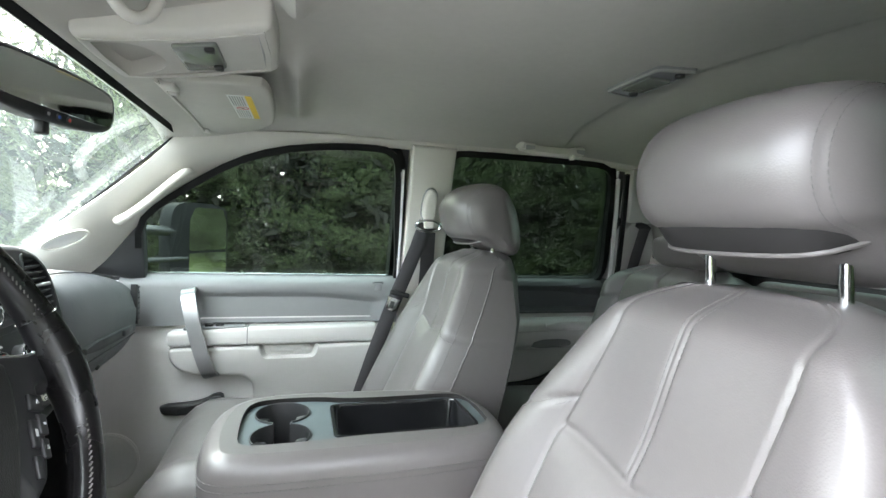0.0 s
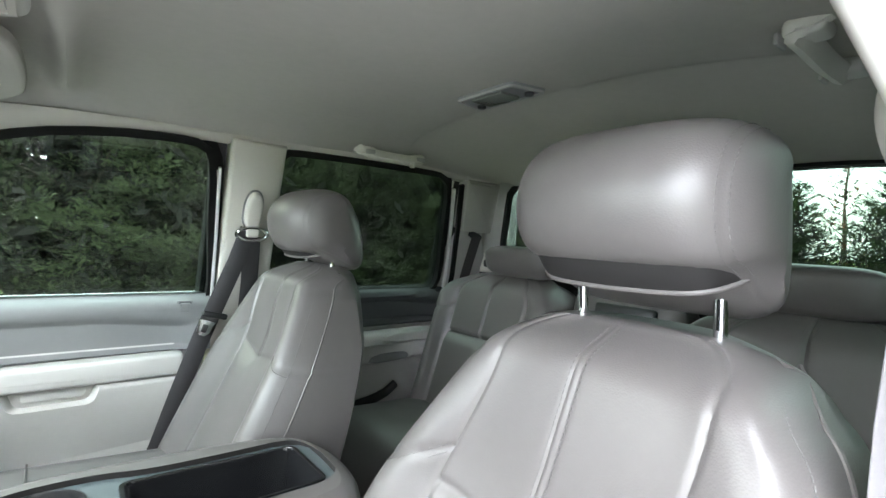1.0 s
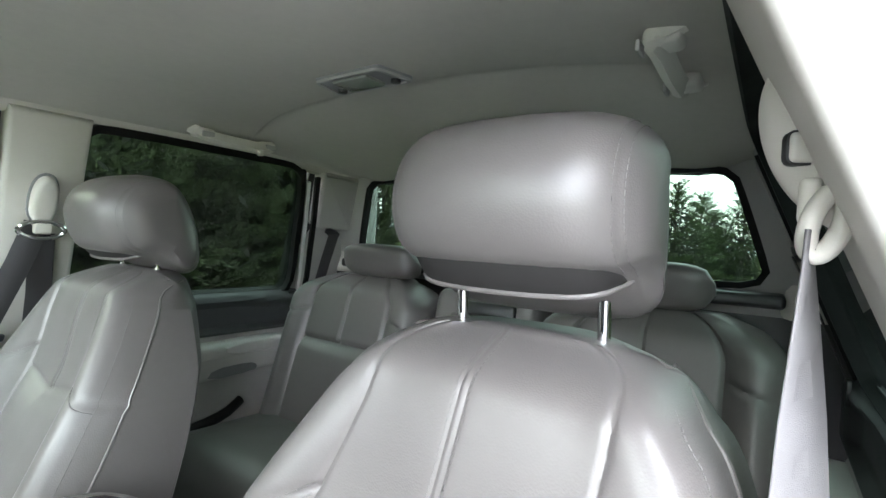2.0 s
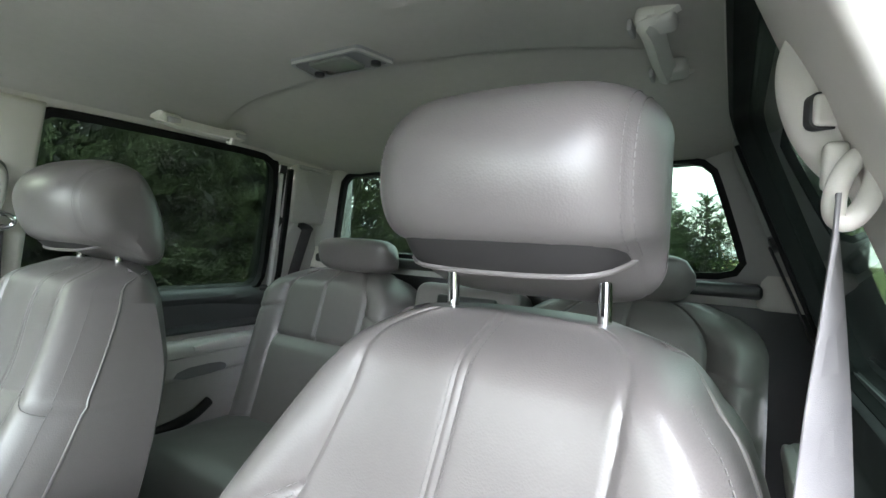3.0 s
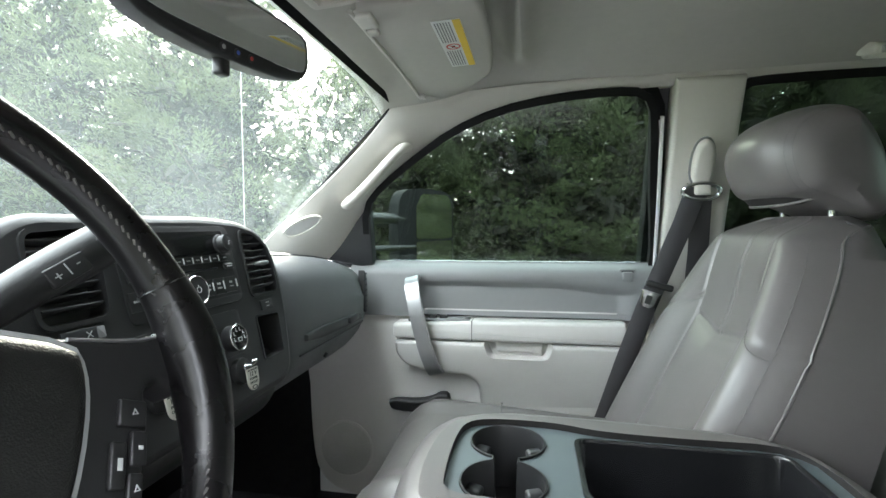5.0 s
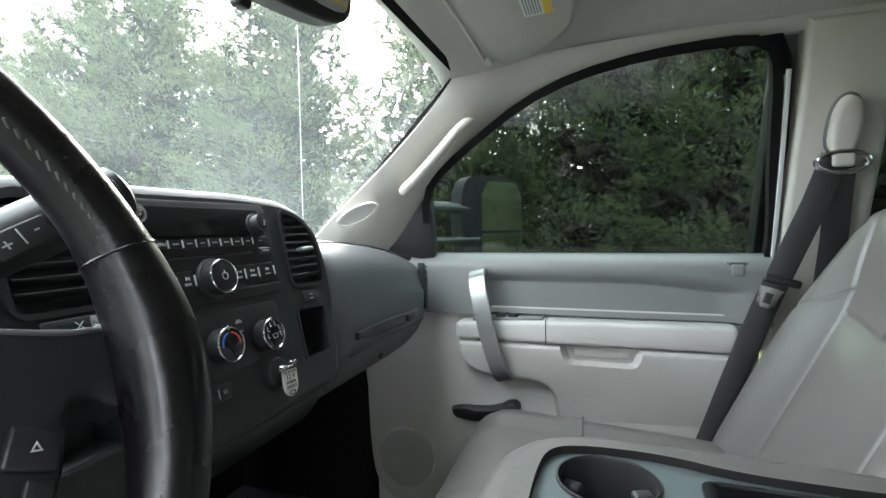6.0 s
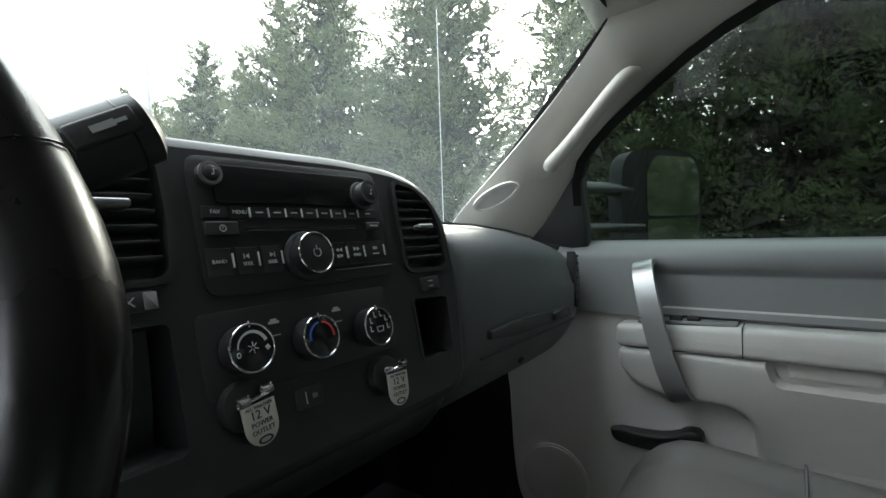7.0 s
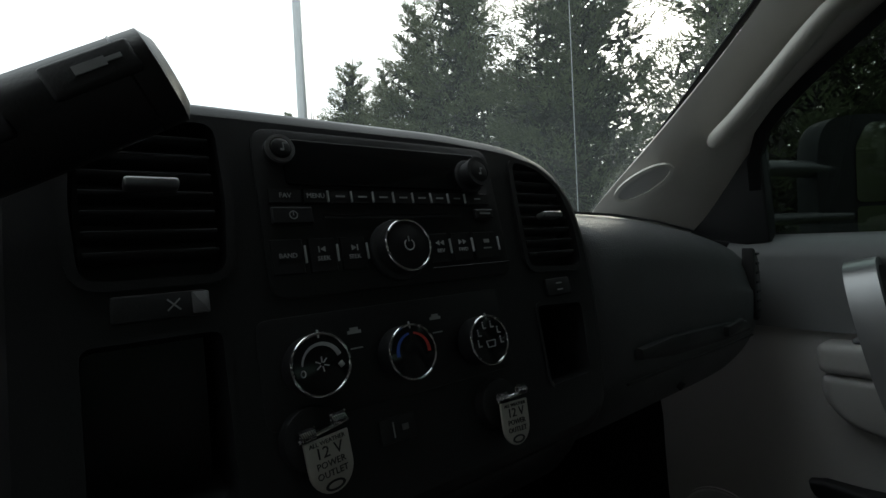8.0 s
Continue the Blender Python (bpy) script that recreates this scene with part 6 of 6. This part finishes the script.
part("edge_rim", ringslab(grow(oo, -0.020), grow(oo, -0.012), lambda u, q, w: OP(u, q, w + 0.0205), 0.0035), PILLAR, ohc)
part("lamp_panel", slab(box(0.622, 0.680, -0.055, 0.055, 1), lambda u, q, w: OP(u, q, w + 0.020), 0.006, 0.002), DOME_LENS, ohc, "clear map lamp lens")
for q in (-0.040, 0.040):
    part("lamp_switch", rbox((0.014, 0.016, 0.008), Matrix.Translation(OP(0.670, q, 0.028)), 0.003), BLACK_PLASTIC, ohc, "black lamp switch")
part("rear_joint", slab(box(0.738, 0.741, -0.068, 0.068), lambda u, q, w: OP(u, q, w + 0.0205), 0.0022, 0.0004, 1), PLASTIC_SHADE, ohc)
dome = thing("dome_lamp", "rectangular rear dome lamp with clear lens and two switches", "ceiling lamp")
DP = lambda u, q, w: Vector((u, q, ceil_z(u, q) - w))
part("bezel", slab(rounded([(1.418, -0.078), (1.418, 0.080), (1.497, 0.092), (1.497, -0.094)], 0.012), lambda u, q, w: DP(u, q, w - 0.01), 0.016, 0.004, 3), MID_PLASTIC, dome)
part("rim", ringslab(rounded([(1.424, -0.071), (1.424, 0.073), (1.491, 0.084), (1.491, -0.086)], 0.010), rounded([(1.419, -0.077), (1.419, 0.079), (1.496, 0.091), (1.496, -0.093)], 0.012), lambda u, q, w: DP(u, q, w + 0.004), 0.005), PLASTIC_SHADE, dome, "pale raised rim")
part("lens", slab(box(1.430, 1.482, -0.040, 0.045, 1), lambda u, q, w: DP(u, q, w + 0.007), 0.005, 0.002), DOME_LENS, dome, "ribbed clear lens")
for q in (-0.066, 0.066):
    part("lamp_switch", disc(0.009, 0.006, Matrix.Translation(DP(1.478, q, 0.006)) @ pose(0, 0, 0, 180), 16, 0.002), BLACK_PLASTIC, dome, "black round switch")


def roof_grab(s):
    g = thing("roof_grab_handle", "pale plastic roof grab handle with coat hook", "grab handle", "roof grab handles")
    y = 0.565
    sink = 0.0 if s > 0 else 0.020
    p = [(1.452, y + 0.035, 1.890), (1.455, y, 1.876), (1.475, y - 0.012 + sink, 1.868), (1.56, y - 0.014 + sink, 1.866), (1.635, y - 0.012 + sink, 1.868), (1.66, y, 1.876), (1.665, y + 0.035, 1.890)]
    p = [(a, s * b, c) for a, b, c in chaikin(p, 2, False)]
    part("bar", ribbon(p, 0.026, 0.014, (0, s * 0.5, 1)), PALE_PLASTIC, g)
    for x in (1.470, 1.645):
        part("mount", rbox((0.046, 0.044, 0.022), pose(x, s * (y + 0.012), 1.878), 0.008), PALE_PLASTIC, g)
        part("screw_cap", rbox((0.030, 0.006, 0.014), pose(x, s * (y - 0.016), 1.872), 0.002), PLASTIC_SHADE, g)
    if s > 0:
        part("coat_hook", tube([(1.605, s * (y - 0.012), 1.862), (1.605, s * (y - 0.024), 1.848), (1.605, s * (y - 0.036), 1.846), (1.605, s * (y - 0.040), 1.858)], 0.006, 8), PALE_PLASTIC, g)
    return g


roof_grab(1).location = (0, -0.025, 0.006)
roof_grab(-1).location = (0, 0.075, 0.026)
clip = thing("visor_hook", "small pale visor retaining hook on the headliner", "hook")
part("hook", tube(chaikin([(0.585, -0.175, 1.885), (0.590, -0.165, 1.862), (0.605, -0.150, 1.852), (0.622, -0.142, 1.862), (0.630, -0.138, 1.885)], 2, False), 0.0075, 10), PILLAR, clip)


# ---- seat belts ----
def seat_belt(s, webbing, label, low):
    b = thing("seat_belt", label, "seat belt", "front seat belts")
    g = G(s)
    o = chaikin([(1.186, 1.655), (1.183, 1.72), (1.195, 1.752), (1.219, 1.752), (1.231, 1.72), (1.228, 1.655)], 2)
    part("backing", slab(grow(o, 0.0045), lambda u, v, w: g(u, v, w + 0.020), 0.008, 0.003), MID_PLASTIC, b)
    part("height_adjuster", slab(o, lambda u, v, w: g(u, v, w + 0.026), 0.024, 0.010, 4), PILLAR, b, "pale belt height adjuster")
    part("ring", tube([g(1.207 + 0.040 * math.cos(q), 1.646 + 0.018 * math.sin(q), 0.052) for q in (2 * math.pi * i / 32 for i in range(32))], 0.0052, 8, 1, (0, 1, 0), None, True), CHROME if s > 0 else PILLAR, b, "belt guide ring")
    part("guide_block", rbox((0.034, 0.014, 0.028), Matrix.Translation(g(1.207, 1.652, 0.054)), 0.006), PILLAR, b)
    if s < 0:
        lp = [g(1.209 + 0.019 * math.cos(q), 1.652 + 0.032 * math.sin(q), 0.062) for q in (2 * math.pi * i / 32 for i in range(32))]
        part("guide_loop", tube(lp, 0.0085, 10, 1, (0, 1, 0), None, True), PILLAR, b, "pale plastic belt loop")
    part("strap", ribbon([(x, s * y, z) for x, y, z in low], 0.047, 0.0025, [(1, 0, 0.25)] * 2 + [(1, 0, 0.35)] * (len(low) - 2) if s > 0 else [(1, 0.25, 0), (0.95, 0.35, 0), (0.85, 0.65, 0)] + [(0.75, 0.8, 0)] * (len(low) - 3)), webbing, b, "woven belt webbing")
    part("rear_strap", ribbon([g(1.212, 1.632, 0.040), g(1.225, 1.50, 0.040), g(1.235, 1.30, 0.040)], 0.047, 0.0025, (1, 0, 0)), BELT_DARK if s > 0 else webbing, b)
    return b


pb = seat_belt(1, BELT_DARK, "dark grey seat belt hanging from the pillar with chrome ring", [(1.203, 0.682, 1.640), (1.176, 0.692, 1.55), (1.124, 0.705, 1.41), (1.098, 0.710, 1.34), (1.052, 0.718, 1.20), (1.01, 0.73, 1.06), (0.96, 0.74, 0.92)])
tongue = slab(chaikin([(-0.016, -0.026), (0.016, -0.026), (0.019, 0.010), (0.026, 0.016), (-0.026, 0.016), (-0.019, 0.010)], 1), lambda u, v, w: Matrix.Translation((1.105, 0.700, 1.374)) @ pose(0, 0, 0, 90, 0, 0) @ pose(0, 0, 0, 0, 0, -18) @ Vector((u, v, w)), 0.004, 0.001)
tg = part("tongue", tongue, CHROME, pb, "chrome buckle tongue")
part("tongue_slot", rbox((0.014, 0.004, 0.022), pose(1.103, 0.6950, 1.368, 0, 18), 0.002), INK_DARK, tg)
part("tongue_cap", rbox((0.066, 0.012, 0.016), pose(1.128, 0.700, 1.402, 0, 14), 0.005), BLACK_PLASTIC, pb, "black plastic tongue head")
pb.location.x = -0.014

def driver_belt():
    b = thing("seat_belt", "seat belt hanging from the driver pillar through a pale loop, light in its grey", "seat belt", "front seat belts")
    rings = []
    for z in span(1.662, 1.774, 30):
        t = (z - 1.662) / 0.112
        k = math.sqrt(max(0.002, 1 - ((0.38 - t) / 0.40) ** 2)) if t < 0.38 else max(0.002, 1 - ((t - 0.38) / 0.62) ** 2) ** 0.8
        yb = -0.652 + 0.42 * (z - 1.70)
        rings.append([Vector((1.226 + 0.024 * k * math.cos(q), yb + 0.031 * k * math.sin(q), z)) for q in (2 * math.pi * i / 32 for i in range(32))])
    part("height_adjuster", loft(rings), PILLAR, b, "pale belt height adjuster")
    m = Matrix.Translation((1.2035, -0.636, 1.7125)) @ pose(0, 0, 0, 0, -90, 0) @ pose(0, 0, 0, 20, 0, 0)
    o = rounded([(-0.0092, -0.0085), (0.0092, -0.0085), (0.0092, 0.0085), (-0.0092, 0.0085)], 0.004)
    part("button_gap", slab(grow(o, 0.0015), lambda u, v, w: m @ Vector((u, v, w - 0.006)), 0.007, 0.0006), DARK_PLASTIC, b)
    part("release_button", slab(o, lambda u, v, w: m @ Vector((u, v, w - 0.004)), 0.008, 0.003, 3), PILLAR, b, "pale release button")
    part("guide_loop", tube([(1.190 + 0.004 * math.sin(q), -0.6475 + 0.0075 * math.cos(q) - 0.25 * 0.018 * math.sin(q), 1.6665 + 0.0185 * math.sin(q)) for q in (2 * math.pi * i / 32 for i in range(32))], 0.0056, 12, 1, (1, 0, 0), None, True), PILLAR, b, "pale plastic belt loop")
    part("loop_stem", rbox((0.014, 0.012, 0.028), pose(1.202, -0.640, 1.680), 0.004), PILLAR, b)
    path = [(1.188, -0.6400, 1.6620), (1.188, -0.6405, 1.640), (1.190, -0.6415, 1.600), (1.194, -0.6425, 1.55), (1.198, -0.6435, 1.50), (1.205, -0.648, 1.42), (1.22, -0.66, 1.25), (1.235, -0.70, 1.0), (1.24, -0.73, 0.80)]
    # strap in the lit webbing colour
    part("strap", ribbon([Vector(p) for p in path], [0.034, 0.040, 0.045] + [0.047] * 6, 0.0025, [(1, -0.10, 0), (1, -0.17, 0), (1, -0.35, 0), (1, -0.60, 0), (1, -0.85, 0), (1, -1.0, 0), (1, -1.0, 0), (1, -0.6, 0), (1, -0.3, 0)]), BELT_LIT, b, "woven belt webbing with light painted into its grey")
    return b


driver_belt()
buckle = thing("belt_buckle", "black belt buckle beside the passenger seat", "belt buckle")
part("body", rbox((0.05, 0.026, 0.07), pose(1.02, 0.17, 1.12), 0.008), BLACK_PLASTIC, buckle)
part("stalk", rbox((0.03, 0.012, 0.40), pose(1.03, 0.17, 0.92), 0.004), BLACK_PLASTIC, buckle)

# ---- towing mirror outside ----
tow = thing("towing_mirror", "black towing mirror on two arms outside the window", "side mirror")
ho = chaikin([(0.362, 1.33), (0.356, 1.58), (0.368, 1.645), (0.40, 1.662), (0.50, 1.660), (0.535, 1.642), (0.540, 1.58), (0.540, 1.33)], 2)
TP = lambda u, v, w: Vector((0.44 + (u - 0.44) * 0.79 - w * 0.86, 1.10 + (u - 0.44) * 1.33 + w * 0.51, v))
part("housing", slab(ho, lambda u, v, w: TP(u, v, w - 0.004), 0.066, 0.026, 4), RUBBER, tow, "black mirror housing")
part("glass", slab(rounded([(0.412, 1.488), (0.412, 1.60), (0.43, 1.645), (0.52, 1.645), (0.534, 1.60), (0.534, 1.488)], 0.012), lambda u, v, w: TP(u, v, -0.006 + w * 0.5), 0.003, 0.0005, 1), MIRROR, tow, "main mirror glass")
part("spotter_glass", slab(rounded([(0.412, 1.35), (0.412, 1.480), (0.534, 1.480), (0.534, 1.35)], 0.008), lambda u, v, w: TP(u, v, -0.006 + w * 0.5), 0.003, 0.0005, 1), MIRROR, tow, "lower wide-angle glass")
part("arm", tube([(0.28, 0.83, 1.560), (0.33, 0.93, 1.560), (0.40, 1.06, 1.556)], 0.017, 12), BLACK_PLASTIC, tow)
part("arm", tube([(0.29, 0.83, 1.462), (0.34, 0.93, 1.462), (0.41, 1.06, 1.462)], 0.011, 12), BLACK_PLASTIC, tow)
part("mount", rbox((0.12, 0.07, 0.18), pose(0.28, 0.835, 1.50), 0.02), BLACK_PLASTIC, tow)
tow.location.z = 0.016
antenna = thing("radio_antenna", "thin vertical whip antenna on the fender", "antenna")
part("mast", tube([(-0.168, 0.9725, 1.30), (-0.168, 0.9725, 2.18)], [0.0014, 0.0010], 8), POLE, antenna)
part("tip", disc(0.0035, 0.012, pose(-0.168, 0.9725, 2.175), 10, 0.001), BLACK_PLASTIC, antenna)
part("base", disc(0.02, 0.03, pose(-0.168, 0.9725, 1.285), 16, 0.006), BLACK_PLASTIC, antenna)
hood = tagged(new("hood"), "white painted truck hood ahead of the windshield", "hood", "", "structure")
part("panel", shell(grid(lambda x, y: Vector((x, y, 1.36 + 0.03 * (1 - (y / 0.8) ** 2) + 0.06 * (x + 0.3))), span(-1.45, -0.27, 8), span(-0.85, 0.85, 9)), 0.02), WHITE_PAINT, hood)
part("nose", rbox((0.08, 1.7, 0.7), pose(-1.48, 0, 0.96), 0.03), WHITE_PAINT, hood)
for s in (-1, 1):
    part("fender", rbox((1.42, 0.14, 0.60), pose(-0.78, s * 0.90, 0.99), 0.04), WHITE_PAINT, hood)
    w = part("wheel", disc(0.40, 0.25, pose(-0.75, s * 0.62, 0.40, -90 * s), 32, 0.04), RUBBER, hood, "black tyre")
    part("rim", disc(0.22, 0.26, pose(-0.75, s * 0.63, 0.40, -90 * s), 24, 0.02), SILVER, w)
part("underbody", rbox((4.6, 1.5, 0.22), pose(0.85, 0, 0.56), 0.04), BLACK_PLASTIC, hood)
for s in (-1, 1):
    w = part("wheel", disc(0.40, 0.25, pose(2.75, s * 0.62, 0.40, -90 * s), 32, 0.04), RUBBER, hood, "black tyre")
    part("rim", disc(0.22, 0.26, pose(2.75, s * 0.63, 0.40, -90 * s), 24, 0.02), SILVER, w)
bed = tagged(new("truck_bed"), "white pickup bed behind the cab with black rail caps", "truck bed", "", "structure")
for s in (-1, 1):
    part("bed_side", rbox((1.9, 0.08, 0.62), pose(3.2, s * 0.90, 1.12), 0.03), WHITE_PAINT, bed)
    part("rail_cap", rbox((1.9, 0.11, 0.03), pose(3.2, s * 0.90, 1.445), 0.01), BLACK_PLASTIC, bed, "black rail cap")
part("tailgate", rbox((0.07, 1.72, 0.58), pose(4.15, 0, 1.12), 0.03), WHITE_PAINT, bed)
part("bed_floor", rbox((1.9, 1.72, 0.06), pose(3.2, 0, 0.80), 0.01), BLACK_PLASTIC, bed)

knee = thing("knee_panel", "dark lower dash panel below the steering column", "dash panel")
part("panel", loft([[Vector((x, y, z)) for x, z in ((0.36, 1.30), (0.385, 1.24), (0.33, 1.05), (0.24, 0.98), (0.18, 0.98), (0.20, 1.30))] for y in span(-0.72, -0.19, 8)]), BLACK_PLASTIC, knee)
# ---- trees ----
def conifer_meshes(seed, height, radius, branches, per, size):
    """A trunk, boughs that each carry a fan of feathered sprays, and near-black inner twig leaves that paint shade
    inside; dark gaps stay between the boughs.
    """
    rnd = random.Random(seed)
    trunk = tube([(0.04 * math.sin(i), 0.04 * math.cos(i * 1.3), height * i / 8) for i in range(9)], [0.14 * (1 - i / 8.6) for i in range(9)], 8)
    verts, faces, tverts, tfaces = [], [], [], []

    def leaf(p, d, w, L, wide, verts, faces):
        b = len(verts)
        verts.extend([p, p + d * L * 0.45 + w * L * wide, p + d * L, p + d * L * 0.45 - w * L * wide])
        faces.append((b, b + 1, b + 2, b + 3))

    for i in range(branches):
        h = 1 - (1 - (i + rnd.random()) / branches) ** 0.62
        a = i * 2.39996 + rnd.uniform(-0.4, 0.4)
        R = radius * (1 - h) ** 0.92 * rnd.uniform(0.80, 1.10) + 0.06
        out = Vector((math.cos(a), math.sin(a), 0))
        side = Vector((-out.y, out.x, 0))
        root = Vector((0, 0, height * (0.01 + 0.94 * h)))
        lift = rnd.uniform(0.10, 0.42) + 0.5 * h
        tip = root + out * R + Vector((0, 0, R * lift))
        if i % 5 == 0:
            trunk = tube([root, root.lerp(tip, 0.5) - Vector((0, 0, 0.05 * R)), root.lerp(tip, 0.95)], [0.028, 0.016, 0.005], 5, bm=trunk)
        # fill leaves whose dark colour deepens the gaps behind the sprays
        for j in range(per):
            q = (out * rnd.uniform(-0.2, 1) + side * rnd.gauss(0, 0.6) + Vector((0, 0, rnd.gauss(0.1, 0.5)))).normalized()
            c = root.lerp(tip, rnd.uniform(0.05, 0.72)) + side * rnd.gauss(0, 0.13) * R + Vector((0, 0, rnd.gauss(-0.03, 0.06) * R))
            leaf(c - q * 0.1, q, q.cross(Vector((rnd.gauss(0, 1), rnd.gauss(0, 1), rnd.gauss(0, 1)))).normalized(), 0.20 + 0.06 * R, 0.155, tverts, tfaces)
        count = int(5 + 6 * min(1.0, R / 1.4))
        for j in range(count):
            f = 1 - 0.62 * (j / count) ** 1.3 * rnd.uniform(0.8, 1.1)
            off = rnd.uniform(-1, 1) if j else 0.0
            base = root.lerp(tip, f * 0.86) + side * off * R * 0.34 * (1.25 - f) + Vector((0, 0, rnd.gauss(0, 0.035) * R - 0.10 * abs(off) * R * 0.3))
            axis = (out + side * off * 0.9 + Vector((0, 0, rnd.uniform(0.15, 0.75) + 0.6 * h))).normalized()
            flat = side + Vector((0, 0, rnd.uniform(-0.5, 0.5))) + out * rnd.uniform(-0.2, 0.2)
            flat = (flat - axis * flat.dot(axis)).normalized()
            face = axis.cross(flat)
            L = (0.26 + 0.12 * R) * rnd.uniform(0.75, 1.3)
            for k in range(per):
                t = (k + rnd.random()) / per
                sg = 1 if k % 2 else -1
                p = base + axis * (L * t) + Vector((0, 0, -0.15 * L * t * t)) + flat * sg * L * 0.40 * (1 - t) ** 0.7 * rnd.random() + face * rnd.gauss(0, 0.05) * L
                d = (axis + flat * sg * rnd.uniform(0.3, 1.0) + face * rnd.uniform(-0.5, 0.5)).normalized()
                w = d.cross(face + flat * rnd.uniform(-0.6, 0.6)).normalized()
                leaf(p, d, w, size * rnd.uniform(0.7, 1.4), 0.12, verts, faces)
    me = bpy.data.meshes.new("crown")
    me.from_pydata([tuple(v) for v in verts], [], faces)
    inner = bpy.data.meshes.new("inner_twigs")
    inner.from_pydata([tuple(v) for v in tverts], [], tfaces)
    inner.materials.append(TWIG_SHADE)
    return trunk, me, inner


def conifer(seed, height, radius, clumps, per, size, leaf, label, group, place):
    t = thing("conifer_tree", label, "tree", group)
    trunk, crown, inner = conifer_meshes(seed, height, radius, clumps, per, size)
    part("trunk", trunk, BARK, t)
    crown.materials.append(leaf)
    c = new("crown", crown)
    c.parent = t
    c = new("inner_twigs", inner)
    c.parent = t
    t.matrix_world = place
    return t


A = conifer(3, 8.8, 2.35, 200, 31, 0.085, LEAF, "tall dense green cypress standing on grass", "cypress row", pose(-1.6, 7.2, 0))
B = conifer(8, 7.6, 2.25, 190, 31, 0.085, LEAF, "tall dense green cypress standing on grass", "cypress row", pose(0.9, 7.5, 0))
C = conifer(12, 9.6, 2.45, 210, 31, 0.085, LEAF, "tall dense green cypress standing on grass", "cypress row", pose(2.9, 7.0, 0))
rnd = random.Random(5)
F = conifer(17, 7.2, 2.3, 150, 11, 0.165, LEAF, "tall dense green cypress of the second row and of the added unseen row", "cypress row", pose(-1.0, 9.9, 0))
row = [(-3.4, 7.9, 0.46, B), (-4.8, 7.4, 1.0, C), (-6.2, 8.0, 0.72, B), (-7.9, 7.3, 1.06, A), (-9.9, 7.4, 1.08, B), (-11.8, 7.5, 0.82, A), (-13.7, 7.4, 1.05, B), (-15.4, 7.5, 0.90, F), (-17.4, 7.6, 0.95, F), (-19.8, 8.0, 0.95, F), (-23.5, 8.8, 1.20, F), (4.9, 7.2, 0.86, A), (7.1, 7.3, 1.0, B), (9.4, 7.1, 1.05, F), (12.2, 7.3, 0.92, F), (15.0, 7.2, 0.88, F), (18.0, 7.3, 0.95, F), (21.2, 7.2, 0.9, F), (24.5, 7.3, 1.0, F),
       (1.5, 9.9, 1.1, F), (-6.7, 9.9, 0.86, F), (3.9, 9.7, 1.1, F), (-8.6, 9.9, 0.96, F), (-11.0, 9.8, 0.62, F), (-13.4, 9.8, 0.66, F), (-15.6, 9.6, 0.60, F), (-18.4, 9.2, 0.70, F), (-21, 9.0, 0.74, F), (6.4, 9.8, 1.1, F), (8.6, 9.9, 1.1, F), (-3.4, 10.0, 0.50, F)]
# Added, out of view: trees on the driver side that hold back its light.
row += [(x, -8.2 + 0.4 * math.sin(x), 1.22, F) for x in span(-3.0, 14.0, 6)]
for x, y, k, src in row:
    copy_thing(src, pose(x, y, 0, 0, 0, rnd.uniform(0, 360)) @ Matrix.Diagonal((k * rnd.uniform(0.94, 1.1), k * rnd.uniform(0.94, 1.1), k, 1)))
D = conifer(21, 5.2, 2.0, 110, 14, 0.13, LEAF_FAR, "distant green conifer behind the truck", "far conifers", pose(24, 3.0, 0))
for x, y, k in [(27, 0.6, 0.95), (23, 5.6, 0.9), (28, 1.9, 0.78), (25, 8.5, 1.0), (33, 3.0, 1.1), (-24, 9.5, 0.95), (-27, 7.2, 0.9), (-31, 8.8, 0.9), (-30, 12, 1.1), (-36, 4, 0.9), (-38, -2, 0.8), (-34, -7, 0.8)]:
    copy_thing(D, pose(x, y, 0, 0, 0, rnd.uniform(0, 360)) @ Matrix.Diagonal((k * 1.1, k * 1.1, k, 1)))
E2 = conifer(33, 6.5, 2.4, 60, 7, 0.10, RUST_LEAF, "half-bare autumn tree with rusty leaves", "autumn trees", pose(-31, 11.0, 0))
for x, y, k in [(-22.0, 9.4, 1.30), (34, 6.5, 1.25), (31, 0.1, 0.75), (34, -0.9, 0.6), (-33, 14.5, 1.0)]:
    copy_thing(E2, pose(x, y, 0, 0, 0, rnd.uniform(0, 360)) @ Matrix.Diagonal((k, k, k, 1)))
pole = thing("light_pole", "tall tapered grey steel light pole", "light pole")
part("shaft", tube([(-10, 4.14, 0), (-10, 4.14, 12)], [0.125, 0.09], 16), POLE, pole)
part("base", disc(0.3, 0.35, pose(-10, 4.14, 0), 20, 0.03), POLE, pole)
part("lamp_head", rbox((0.6, 0.3, 0.12), pose(-9.7, 4.14, 12.0), 0.04), POLE, pole)
